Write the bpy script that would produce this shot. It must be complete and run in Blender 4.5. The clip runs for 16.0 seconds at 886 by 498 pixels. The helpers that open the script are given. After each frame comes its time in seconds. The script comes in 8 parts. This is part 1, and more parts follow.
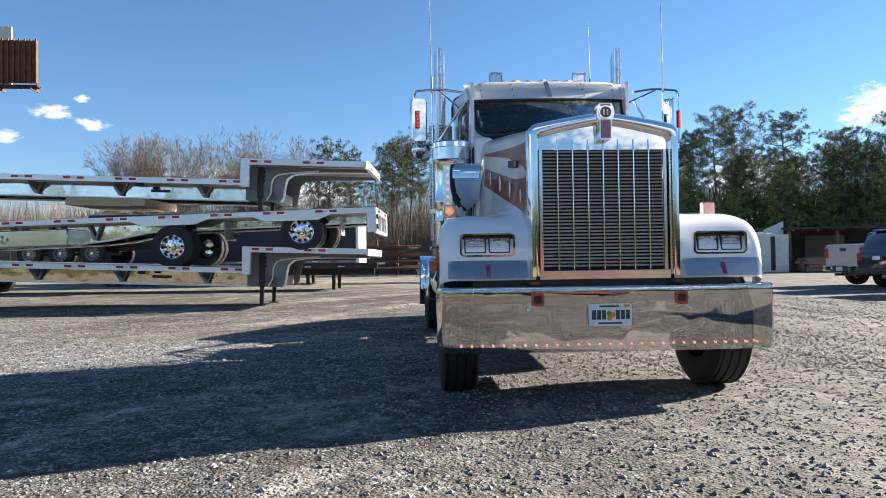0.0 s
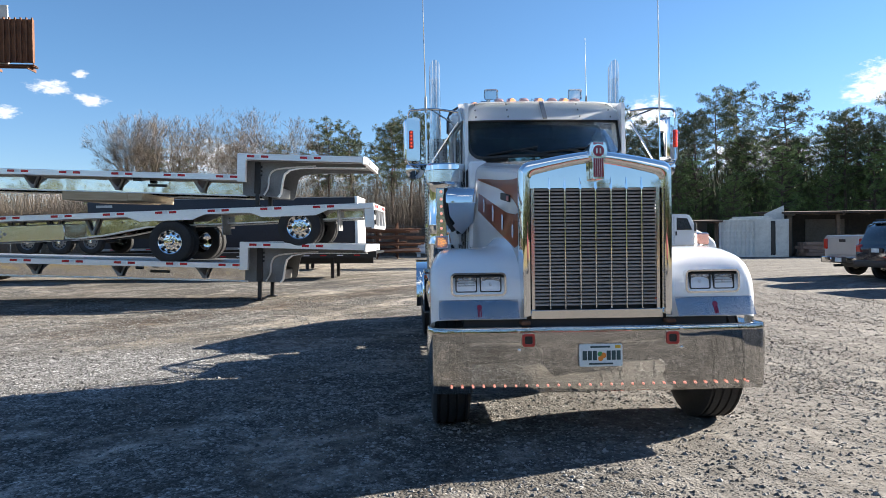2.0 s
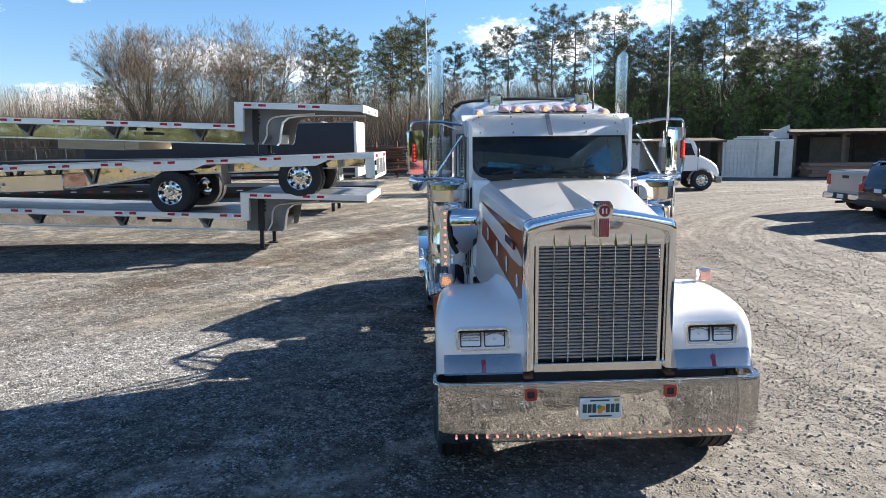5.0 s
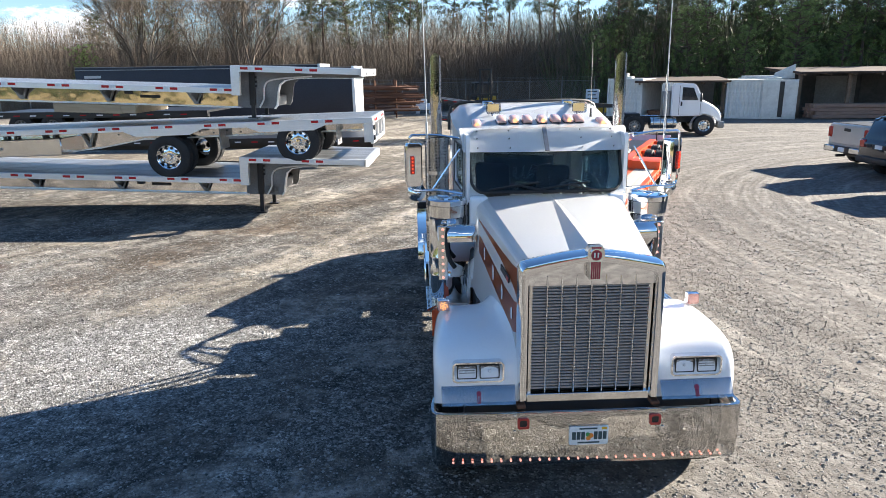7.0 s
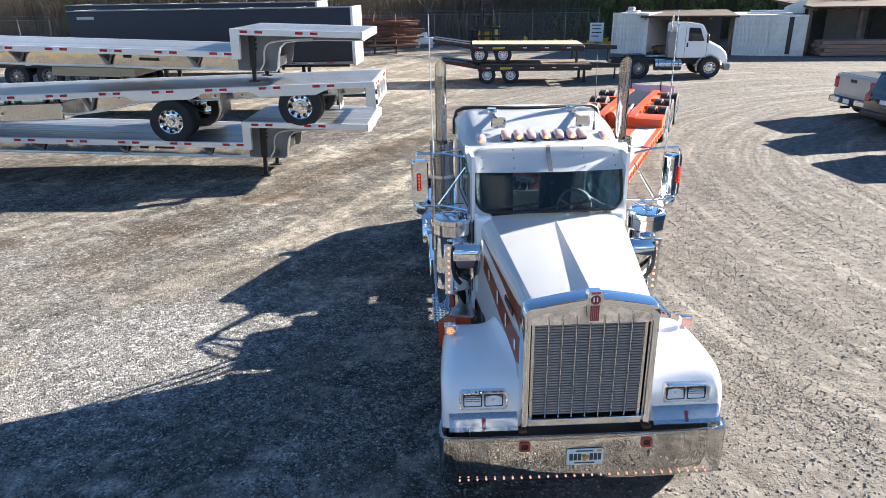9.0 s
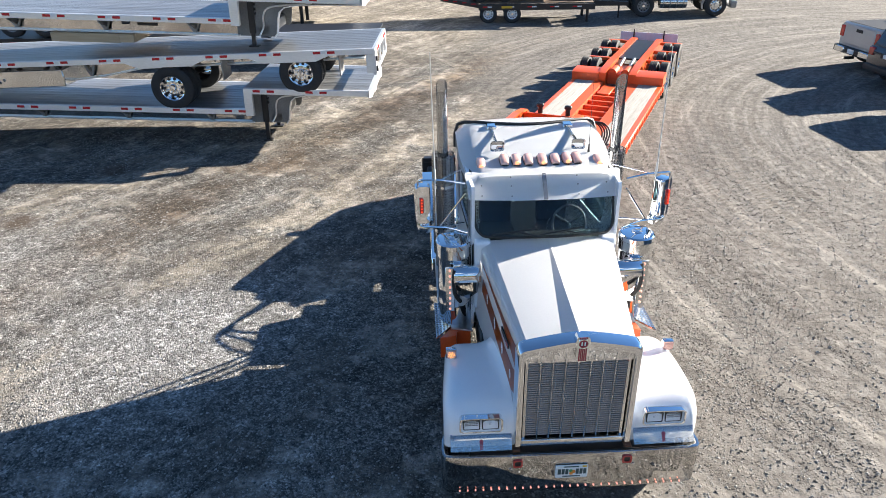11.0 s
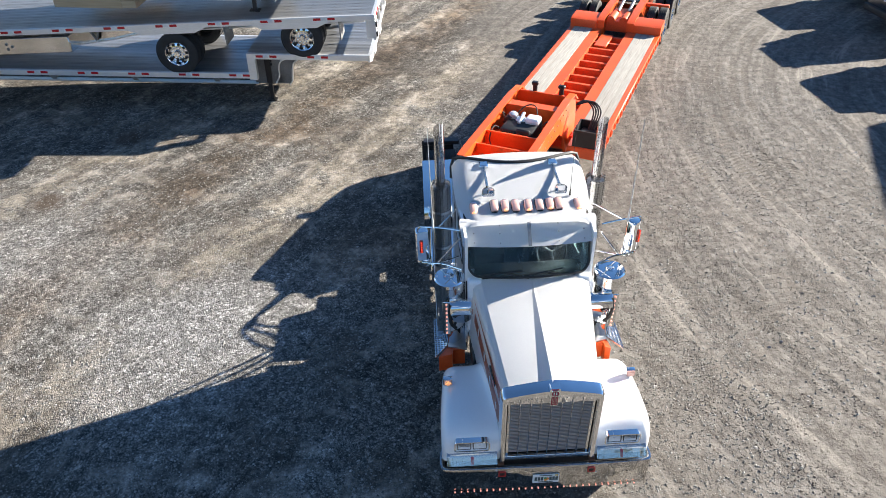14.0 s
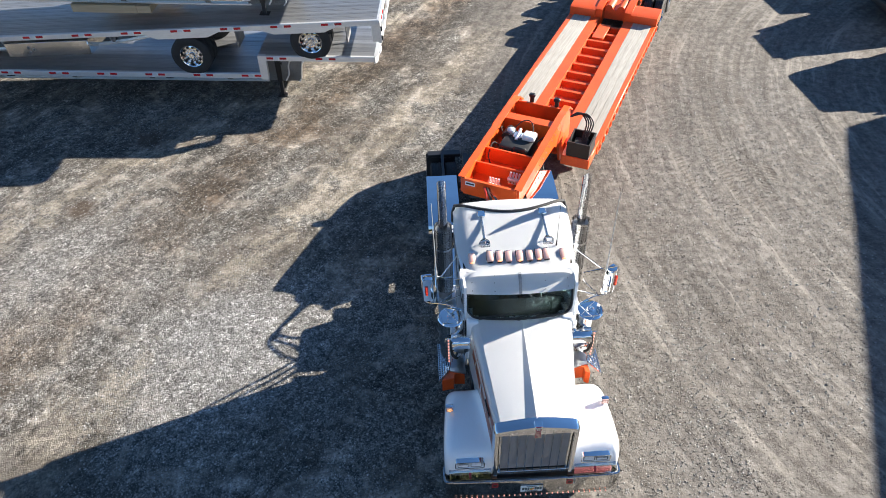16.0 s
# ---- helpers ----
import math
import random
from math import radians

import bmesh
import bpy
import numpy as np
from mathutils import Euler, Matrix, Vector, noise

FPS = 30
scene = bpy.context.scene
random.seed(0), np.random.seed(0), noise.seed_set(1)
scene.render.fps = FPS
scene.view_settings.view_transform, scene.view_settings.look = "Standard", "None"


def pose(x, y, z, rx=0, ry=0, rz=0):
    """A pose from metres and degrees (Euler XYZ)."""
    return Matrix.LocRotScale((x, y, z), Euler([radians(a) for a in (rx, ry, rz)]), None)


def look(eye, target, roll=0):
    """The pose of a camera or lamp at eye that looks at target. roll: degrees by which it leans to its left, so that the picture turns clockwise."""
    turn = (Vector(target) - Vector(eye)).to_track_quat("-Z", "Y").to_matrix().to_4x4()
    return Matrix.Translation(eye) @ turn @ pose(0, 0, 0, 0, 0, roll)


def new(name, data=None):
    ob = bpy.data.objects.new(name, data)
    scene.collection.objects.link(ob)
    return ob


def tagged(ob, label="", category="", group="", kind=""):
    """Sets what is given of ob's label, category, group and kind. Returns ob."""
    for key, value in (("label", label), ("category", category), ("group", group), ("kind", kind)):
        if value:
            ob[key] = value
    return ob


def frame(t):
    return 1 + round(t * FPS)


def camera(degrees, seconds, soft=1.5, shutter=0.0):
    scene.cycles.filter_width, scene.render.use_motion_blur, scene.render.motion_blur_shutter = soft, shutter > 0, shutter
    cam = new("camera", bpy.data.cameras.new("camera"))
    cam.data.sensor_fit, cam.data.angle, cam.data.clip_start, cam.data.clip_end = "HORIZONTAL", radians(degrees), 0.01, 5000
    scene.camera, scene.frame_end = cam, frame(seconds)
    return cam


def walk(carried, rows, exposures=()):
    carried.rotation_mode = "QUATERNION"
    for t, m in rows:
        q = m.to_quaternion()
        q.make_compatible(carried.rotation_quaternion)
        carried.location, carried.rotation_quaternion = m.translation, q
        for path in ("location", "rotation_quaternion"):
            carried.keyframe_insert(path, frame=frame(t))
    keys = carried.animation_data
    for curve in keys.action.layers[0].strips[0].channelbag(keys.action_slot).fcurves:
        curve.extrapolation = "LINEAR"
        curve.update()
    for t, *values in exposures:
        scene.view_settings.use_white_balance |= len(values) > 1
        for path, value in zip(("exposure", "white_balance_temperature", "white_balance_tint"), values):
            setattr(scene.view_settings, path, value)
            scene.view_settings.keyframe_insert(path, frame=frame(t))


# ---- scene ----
cam = camera(66.7, 16.0, soft=0.5)
PATH = [
    (0, (0.113, 0.025, 1.013), (0.056, 2.024, 1.049), -0.8),
    (0.5, (0.119, 0.024, 1.017), (0.062, 2.023, 1.016), -0.8),
    (1, (0.122, 0.02, 1.112), (0.065, 2.019, 1.099), -0.8),
    (1.5, (0.17, 0.03, 1.283), (0.11, 2.029, 1.266), -0.7),
    (2, (0.187, 0.049, 1.453), (0.127, 2.047, 1.421), -0.7),
    (2.5, (0.162, 0.031, 1.617), (0.102, 2.029, 1.545), -0.7),
    (3, (0.157, 0.072, 1.798), (0.098, 2.067, 1.68), -0.7),
    (3.5, (0.141, 0.079, 1.974), (0.082, 2.072, 1.806), -0.7),
    (4, (0.15, 0.099, 2.155), (0.089, 2.086, 1.938), -0.7),
    (6.5, (0.176, 0.103, 3.159), (0.113, 2.046, 2.693), -0.8),
    (7, (0.19, 0.104, 3.365), (0.127, 2.035, 2.847), -0.8),
    (7.5, (0.193, 0.098, 3.584), (0.13, 2.014, 3.014), -0.9),
    (8, (0.18, 0.105, 3.815), (0.116, 2.005, 3.194), -0.9),
    (8.5, (0.153, 0.118, 4.035), (0.088, 2.001, 3.363), -0.9),
    (9, (0.143, 0.13, 4.29), (0.079, 1.993, 3.565), -0.9),
    (11.5, (0.151, 0.156, 5.71), (0.085, 1.894, 4.722), -1.1),
    (12, (0.183, 0.161, 5.996), (0.115, 1.87, 4.959), -1.2),
    (12.5, (0.204, 0.179, 6.286), (0.135, 1.857, 5.2), -1.3),
    (13, (0.221, 0.187, 6.547), (0.149, 1.834, 5.415), -1.4),
    (13.5, (0.227, 0.201, 6.98), (0.156, 1.815, 5.8), -1.5),
    (14, (0.246, 0.224, 7.452), (0.173, 1.807, 6.232), -1.7),
    (14.5, (0.293, 0.249, 7.893), (0.216, 1.806, 6.639), -1.8),
    (15, (0.318, 0.27, 8.389), (0.239, 1.795, 7.098), -2.0),
    (15.5, (0.303, 0.284, 8.922), (0.223, 1.771, 7.587), -2.1),
    (16, (0.311, 0.302, 9.422), (0.227, 1.749, 8.044), -2.3),
]
walk(cam, [(t, look(eye, target, roll)) for t, eye, target, roll in PATH],
     exposures=[(0, 1.47), (3, 1.48), (6.5, 1.76), (9, 1.84), (11.5, 1.64), (16, 1.55)])

# ---- world, sun ----
SUN_EL, SUN_AZ = radians(21.5), math.atan2(0.915, 0.403)   # height, and bearing from +y towards +x


def bearing(az, el):
    """A unit vector from degrees to the right of +y and degrees of height."""
    a, e = radians(az), radians(el)
    return Vector((math.sin(a) * math.cos(e), math.cos(a) * math.cos(e), math.sin(e)))


class Nodes:
    """A short way to write a node tree."""

    def __init__(self, tree):
        self.tree = tree
        tree.nodes.clear()

    def add(self, kind, **inputs):
        n = self.tree.nodes.new(kind)
        for key, value in inputs.items():
            self.put(n, key, value)
        return n

    def put(self, n, key, value):
        sock = n.inputs[int(key[1:])] if key[1:].isdigit() else n.inputs[key.replace("_", " ")]
        if isinstance(value, bpy.types.NodeSocket):
            self.tree.links.new(value, sock)
        else:
            sock.default_value = value

    def math(self, op, a, b=0.0, c=0.0, clamp=False):
        n = self.add("ShaderNodeMath", i0=a, i1=b, i2=c)
        n.operation, n.use_clamp = op, clamp
        return n.outputs[0]

    def vmath(self, op, a, b=(0, 0, 0)):
        n = self.add("ShaderNodeVectorMath", i0=a, i1=b)
        n.operation = op
        return n.outputs["Value"] if op in ("DOT_PRODUCT", "LENGTH", "DISTANCE") else n.outputs[0]

    def noise(self, vec, scale, detail=4.0, rough=0.55, dist=0.0):
        return self.add("ShaderNodeTexNoise", Vector=vec, Scale=scale, Detail=detail, Roughness=rough, Distortion=dist).outputs[0]

    def voronoi(self, vec, scale, feature="F1", out="Distance", rand=1.0):
        n = self.add("ShaderNodeTexVoronoi", Vector=vec, Scale=scale, Randomness=rand)
        n.feature = feature
        return n.outputs[out]

    def ramp(self, fac, *stops, mode="LINEAR"):
        n = self.add("ShaderNodeValToRGB", Fac=fac)
        n.color_ramp.interpolation = mode
        els = n.color_ramp.elements
        while len(els) < len(stops):
            els.new(0.5)
        for el, (p, col) in zip(els, stops):
            el.position = p
            el.color = (*col, 1) if isinstance(col, tuple) else (col, col, col, 1)
        return n.outputs[0]

    def mix(self, fac, a, b, blend="MIX"):
        a = (*a, 1) if isinstance(a, tuple) and len(a) == 3 else a
        b = (*b, 1) if isinstance(b, tuple) and len(b) == 3 else b
        n = self.add("ShaderNodeMix", i0=fac, i6=a, i7=b)
        n.data_type, n.blend_type = "RGBA", blend
        return n.outputs[2]

    def bump(self, height, strength=0.3, distance=0.01, normal=None):
        n = self.add("ShaderNodeBump", Strength=strength, Distance=distance, Height=height)
        if normal is not None:
            self.put(n, "Normal", normal)
        return n.outputs[0]


world = bpy.data.worlds.new("sky")
scene.world = world
world.use_nodes = True
w = Nodes(world.node_tree)
sky = w.add("ShaderNodeTexSky")
sky.sky_type, sky.sun_disc, sky.sun_elevation, sky.sun_rotation = "NISHITA", False, SUN_EL, SUN_AZ
sky.air_density, sky.dust_density, sky.ozone_density, sky.altitude = 1.0, 0.0, 2.0, 300.0
SKY = sky.outputs[0]
way = w.vmath("NORMALIZE", w.add("ShaderNodeTexCoord").outputs["Generated"])
# cumulus: soft blobs about some bearings, broken up by noise
CLOUDS = [(-31.9, 11.3, 1.9, 0.75), (-29.0, 10.6, 1.5, 0.6), (-29.8, 12.4, 0.8, 0.45), (-34.7, 9.3, 1.3, 0.65), (-20.0, 6.6, 6.5, 2.0), (-12.5, 5.8, 5.0, 1.6), (-30, 3.2, 5, 2.0),
          (3.3, 8.3, 3.9, 2.0), (9.0, 7.4, 3.2, 1.7), (12.2, 9.2, 3.6, 1.8), (15.0, 9.8, 3.0, 1.7), (31.5, 10.5, 3.0, 2.2), (24, 6, 6, 2), (-60, 12, 12, 4),
          (60, 14, 14, 5), (100, 16, 14, 5), (150, 14, 18, 6), (-140, 15, 16, 6), (-100, 12, 12, 4),
          (172, 24, 16, 5), (-165, 36, 12, 4), (-120, 30, 14, 4)]
flat = w.add("ShaderNodeMapping", Vector=way, Scale=(1, 1, 2.2)).outputs[0]
puff = w.math("ADD", w.math("MULTIPLY", w.noise(flat, 16.0, 7.0, 0.65, 0.3), 0.45), w.math("MULTIPLY", w.noise(flat, 70.0, 7.0, 0.68, 0.2), 0.55))
cover = None
for az, el, wide, high in CLOUDS:
    c = bearing(az, el)
    side = Vector((math.cos(radians(az)), -math.sin(radians(az)), 0))
    up = side.cross(c) * -1
    u = w.math("DIVIDE", w.vmath("DOT_PRODUCT", way, tuple(side)), math.sin(radians(wide)))
    v = w.math("DIVIDE", w.math("SUBTRACT", w.vmath("DOT_PRODUCT", way, tuple(up.normalized())), 0.0), math.sin(radians(high)))
    ahead = w.math("GREATER_THAN", w.vmath("DOT_PRODUCT", way, tuple(c)), 0.0)
    r2 = w.math("ADD", w.math("MULTIPLY", u, u), w.math("MULTIPLY", v, v))
    blob = w.math("MULTIPLY", w.math("SUBTRACT", 1.0, r2, clamp=True), ahead)
    cover = blob if cover is None else w.math("MAXIMUM", cover, blob)
thick = w.math("ADD", w.math("MULTIPLY", cover, 0.95), w.math("MULTIPLY", w.math("SUBTRACT", puff, 0.5), 3.4))
veil = w.ramp(w.math("MULTIPLY", thick, w.math("GREATER_THAN", cover, 0.001)), (0.30, 0.0), (1.05, 1.0), mode="EASE")
shade = w.mix(w.noise(flat, 20.0, 5.0), (6.0, 6.4, 7.0), (10.5, 10.5, 10.4))
high = w.ramp(w.add("ShaderNodeSeparateXYZ", Vector=way).outputs[2], (0.02, 0.0), (0.24, 1.0))
deep = w.mix(1.0, SKY, w.mix(high, (0.80, 0.91, 1.16), (0.73, 0.985, 1.21)), "MULTIPLY")
colour = w.mix(veil, deep, shade)
back = w.add("ShaderNodeBackground", Color=colour, Strength=0.0545)
w.tree.links.new(back.outputs[0], w.add("ShaderNodeOutputWorld").inputs[0])

lamp = bpy.data.lights.new("sun", "SUN")
lamp.energy, lamp.angle, lamp.color = 6.6, radians(0.5), (1.0, 0.93, 0.82)
sun = new("sun", lamp)
sun.matrix_world = look((0, 0, 60), Vector((0, 0, 60)) - Vector((math.sin(SUN_AZ) * math.cos(SUN_EL), math.cos(SUN_AZ) * math.cos(SUN_EL), math.sin(SUN_EL))))
scene.view_settings.exposure = 1.5

# ---- materials ----
MATS = {}


def material(name, build):
    m = bpy.data.materials.new(name)
    m.use_nodes = True
    n = Nodes(m.node_tree)
    shader = n.add("ShaderNodeBsdfPrincipled")
    n.tree.links.new(shader.outputs[0], n.add("ShaderNodeOutputMaterial").inputs[0])
    build(n, shader, n.add("ShaderNodeTexCoord").outputs["Object"])
    MATS[name] = m
    return m


def surface(name, dark, light, rough=0.5, metal=0.0, grain=30.0, coarse=2.0, bump=0.1, depth=0.002, coat=0.0, spread=0.1, stretch=None, spec=0.5, per_piece=0.0):
    """Two scales of variation between two colours, with relief from the fine one."""
    def build(n, s, co):
        if stretch:
            co = n.add("ShaderNodeMapping", Vector=co, Scale=stretch).outputs[0]
        fine, wide = n.noise(co, grain, 5.0), n.noise(co, coarse, 3.0)
        fac = n.math("ADD", n.math("MULTIPLY", fine, 0.5), n.math("MULTIPLY", wide, 0.5))
        col = n.ramp(fac, (0.32, dark), (0.68, light))
        if per_piece:
            rnd = n.add("ShaderNodeObjectInfo").outputs["Random"]
            col = n.mix(per_piece, col, n.ramp(rnd, (0.0, 0.35), (1.0, 1.0)), "MULTIPLY")
        n.put(s, "Base_Color", col)
        n.put(s, "Roughness", n.math("ADD", rough - spread / 2, n.math("MULTIPLY", wide, spread)))
        n.put(s, "Metallic", metal)
        n.put(s, "Coat_Weight", coat)
        n.put(s, "Coat_Roughness", 0.04)
        n.put(s, "Specular_IOR_Level", spec)
        if bump:
            n.put(s, "Normal", n.bump(fine, bump, depth))
    return material(name, build)


def polished(name, colour, rough, wave, size):
    """Bright metal whose sheet is not quite flat."""
    def build(n, s, co):
        n.put(s, "Base_Color", n.mix(n.noise(co, 6.0), colour, tuple(c * 0.86 for c in colour)))
        n.put(s, "Metallic", 1.0)
        n.put(s, "Roughness", n.math("ADD", rough, n.math("MULTIPLY", n.noise(co, 14.0), rough)))
        n.put(s, "Normal", n.bump(n.noise(co, size, 1.5), wave, 0.02))
    return material(name, build)


polished("chrome", (0.86, 0.87, 0.88), 0.02, 0.02, 3.0)
polished("bumper_chrome", (0.93, 0.92, 0.90), 0.008, 0.20, 3.2)
polished("bright_aluminium", (0.80, 0.80, 0.78), 0.09, 0.10, 2.2)
polished("web_aluminium", (0.74, 0.72, 0.69), 0.05, 0.30, 2.6)
surface("white_paint", (0.83, 0.84, 0.85), (0.88, 0.885, 0.89), 0.30, coat=1.0, grain=60, coarse=1.5, bump=0.0, spread=0.05)
# the cab's white, lightened so the shaded visor looks lit by the sky
surface("visor_paint_lit", (0.86, 0.87, 0.88), (0.90, 0.905, 0.91), 0.3, 0.0, coat=0.4, grain=50, coarse=1.0, bump=0.0)
surface("orange_paint", (0.62, 0.072, 0.010), (0.80, 0.11, 0.016), 0.38, coat=0.3, grain=40, coarse=2.5, bump=0.04)
surface("deck_orange", (0.50, 0.064, 0.015), (0.74, 0.10, 0.02), 0.5, grain=25, coarse=1.6, bump=0.05)
surface("shed_roof", (0.035, 0.025, 0.02), (0.11, 0.07, 0.05), 0.85, 0.1, grain=8, coarse=0.9, bump=0.3)
surface("stripe_brown", (0.40, 0.085, 0.018), (0.52, 0.12, 0.028), 0.3, coat=0.5, grain=80, coarse=2, bump=0.0)
surface("rubber", (0.012, 0.012, 0.013), (0.035, 0.034, 0.033), 0.75, grain=50, coarse=4, bump=0.2)
surface("black_paint", (0.010, 0.010, 0.011), (0.022, 0.022, 0.024), 0.4, grain=50, coarse=3, bump=0.03)
surface("black_plastic", (0.012, 0.012, 0.012), (0.028, 0.028, 0.028), 0.55, grain=120, coarse=5, bump=0.1)
surface("aluminium", (0.74, 0.75, 0.76), (0.90, 0.905, 0.91), 0.33, 0.6, grain=60, coarse=1.3, bump=0.05, stretch=(0.15, 1, 1), spread=0.2)
surface("deck_aluminium", (0.34, 0.35, 0.37), (0.63, 0.64, 0.66), 0.36, 0.75, grain=40, coarse=0.9, bump=0.08, stretch=(0.06, 1, 1), spread=0.25, per_piece=0.5)
surface("dull_steel", (0.20, 0.20, 0.20), (0.38, 0.38, 0.38), 0.5, 0.8, grain=40, coarse=3, bump=0.1)
surface("grey_aluminium", (0.14, 0.145, 0.15), (0.27, 0.275, 0.28), 0.5, 0.5, grain=30, coarse=1.5, bump=0.08)
surface("rusty_steel", (0.075, 0.03, 0.018), (0.21, 0.10, 0.055), 0.85, 0.1, grain=14, coarse=1.5, bump=0.3)
surface("deck_wood", (0.24, 0.22, 0.19), (0.43, 0.41, 0.37), 0.75, grain=22, coarse=2.2, bump=0.25, stretch=(1, 0.08, 1), per_piece=0.2)
surface("new_wood", (0.38, 0.29, 0.18), (0.54, 0.43, 0.29), 0.7, grain=18, coarse=2, bump=0.2, stretch=(0.1, 1, 1))
surface("old_timber", (0.10, 0.07, 0.05), (0.24, 0.17, 0.12), 0.85, grain=12, coarse=1, bump=0.3, stretch=(0.1, 1, 1))
surface("pink_timber", (0.17, 0.10, 0.075), (0.36, 0.24, 0.18), 0.85, grain=12, coarse=1, bump=0.3, stretch=(0.1, 1, 1))
surface("container_white", (0.50, 0.50, 0.47), (0.76, 0.76, 0.72), 0.55, grain=5, coarse=0.8, bump=0.06, spread=0.2)
surface("block_grey", (0.20, 0.19, 0.18), (0.34, 0.33, 0.31), 0.9, grain=8, coarse=0.7, bump=0.3)
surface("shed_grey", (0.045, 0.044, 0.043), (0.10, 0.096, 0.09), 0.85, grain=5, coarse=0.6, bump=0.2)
surface("tarp_navy", (0.008, 0.010, 0.018), (0.022, 0.026, 0.040), 0.5, grain=14, coarse=0.8, bump=0.15)
surface("silver_paint", (0.42, 0.41, 0.39), (0.55, 0.54, 0.52), 0.3, 0.3, coat=0.7, grain=90, coarse=1, bump=0.0)
surface("blue_black_paint", (0.012, 0.016, 0.024), (0.03, 0.036, 0.05), 0.2, 0.2, coat=0.9, grain=90, coarse=1, bump=0.0)
surface("yellow_paint", (0.55, 0.33, 0.02), (0.75, 0.48, 0.04), 0.45, grain=20, coarse=2, bump=0.05)
surface("red_paint", (0.35, 0.02, 0.02), (0.5, 0.035, 0.03), 0.3, coat=0.6, grain=60, coarse=1.5, bump=0.0)
surface("faded_red", (0.24, 0.06, 0.06), (0.36, 0.11, 0.11), 0.4, coat=0.3, grain=60, coarse=1.5, bump=0.0)
surface("red_reflector", (0.42, 0.010, 0.018), (0.55, 0.02, 0.03), 0.25, grain=200, coarse=20, bump=0.1)
surface("white_reflector", (0.66, 0.66, 0.68), (0.80, 0.80, 0.82), 0.25, grain=200, coarse=20, bump=0.1)
surface("emblem_red", (0.22, 0.012, 0.03), (0.32, 0.02, 0.05), 0.25, coat=0.8, grain=100, coarse=8, bump=0.0)
surface("plate_white", (0.62, 0.70, 0.72), (0.80, 0.84, 0.84), 0.35, grain=40, coarse=9, bump=0.02)
surface("plate_ink", (0.02, 0.05, 0.06), (0.03, 0.08, 0.09), 0.4, grain=40, coarse=9, bump=0.0)
surface("fruit_orange", (0.75, 0.20, 0.03), (0.85, 0.32, 0.05), 0.4, grain=40, coarse=9, bump=0.0)
surface("leaf_ink", (0.05, 0.28, 0.08), (0.08, 0.36, 0.12), 0.4, grain=40, coarse=9, bump=0.0)
surface("sign_board", (0.50, 0.48, 0.60), (0.62, 0.60, 0.72), 0.6, grain=10, coarse=1, bump=0.05)
surface("core_grey", (0.012, 0.012, 0.012), (0.028, 0.028, 0.028), 0.7, 0.0, grain=60, coarse=4, bump=0.1)
surface("louvre_grey", (0.30, 0.265, 0.24), (0.42, 0.37, 0.335), 0.75, 0.0, grain=90, coarse=4, bump=0.05)
surface("seat_cloth", (0.05, 0.05, 0.055), (0.10, 0.095, 0.09), 0.85, grain=90, coarse=5, bump=0.2)
surface("cab_lining", (0.03, 0.028, 0.026), (0.05, 0.047, 0.045), 0.8, grain=60, coarse=3, bump=0.1)
surface("bark", (0.085, 0.066, 0.050), (0.23, 0.185, 0.140), 0.95, grain=6, coarse=0.8, bump=0.5, depth=0.03)
surface("pine_bark", (0.055, 0.038, 0.03), (0.15, 0.10, 0.075), 0.95, grain=6, coarse=0.8, bump=0.5, depth=0.03)
surface("brush", (0.075, 0.05, 0.032), (0.21, 0.15, 0.095), 0.95, grain=3, coarse=0.25, bump=0.0)
surface("fence_wire", (0.20, 0.20, 0.20), (0.34, 0.34, 0.34), 0.45, 0.7, grain=60, coarse=3, bump=0.0)
surface("block_paint", (0.45, 0.45, 0.44), (0.62, 0.62, 0.60), 0.8, grain=6, coarse=0.5, bump=0.2)


def leafy(name, dark, light):
    def build(n, s, co):
        rnd = n.add("ShaderNodeNewGeometry").outputs["Random Per Island"]
        tree = n.add("ShaderNodeObjectInfo").outputs["Random"]
        col = n.ramp(n.math("ADD", n.math("MULTIPLY", rnd, 0.6), n.math("MULTIPLY", tree, 0.4)), (0.0, dark), (1.0, light))
        n.put(s, "Base_Color", col)
        n.put(s, "Roughness", 0.6)
        n.put(s, "Specular_IOR_Level", 0.3)
        n.put(s, "Subsurface_Weight", 0.0)
    return material(name, build)


leafy("needles", (0.030, 0.042, 0.017), (0.125, 0.145, 0.060))
leafy("young_needles", (0.08, 0.13, 0.03), (0.22, 0.29, 0.09))
leafy("twigs", (0.060, 0.045, 0.033), (0.28, 0.215, 0.155))
leafy("dry_leaves", (0.07, 0.046, 0.028), (0.20, 0.14, 0.085))


def clear_glass(n, s, co):
    n.put(s, "Base_Color", (0.16, 0.27, 0.31, 1))
    n.put(s, "Roughness", 0.01)
    n.put(s, "Transmission_Weight", 1.0)
    n.put(s, "IOR", 1.45)
    n.put(s, "Specular_IOR_Level", 0.9)


material("windscreen_glass", clear_glass)


def lens_glass(colour):
    def build(n, s, co):
        n.put(s, "Base_Color", (*colour, 1))
        n.put(s, "Roughness", n.math("ADD", 0.05, n.math("MULTIPLY", n.noise(co, 60.0), 0.12)))
        n.put(s, "Coat_Weight", 1.0)
        n.put(s, "Normal", n.bump(n.voronoi(co, 90.0), 0.4, 0.003))
    return build


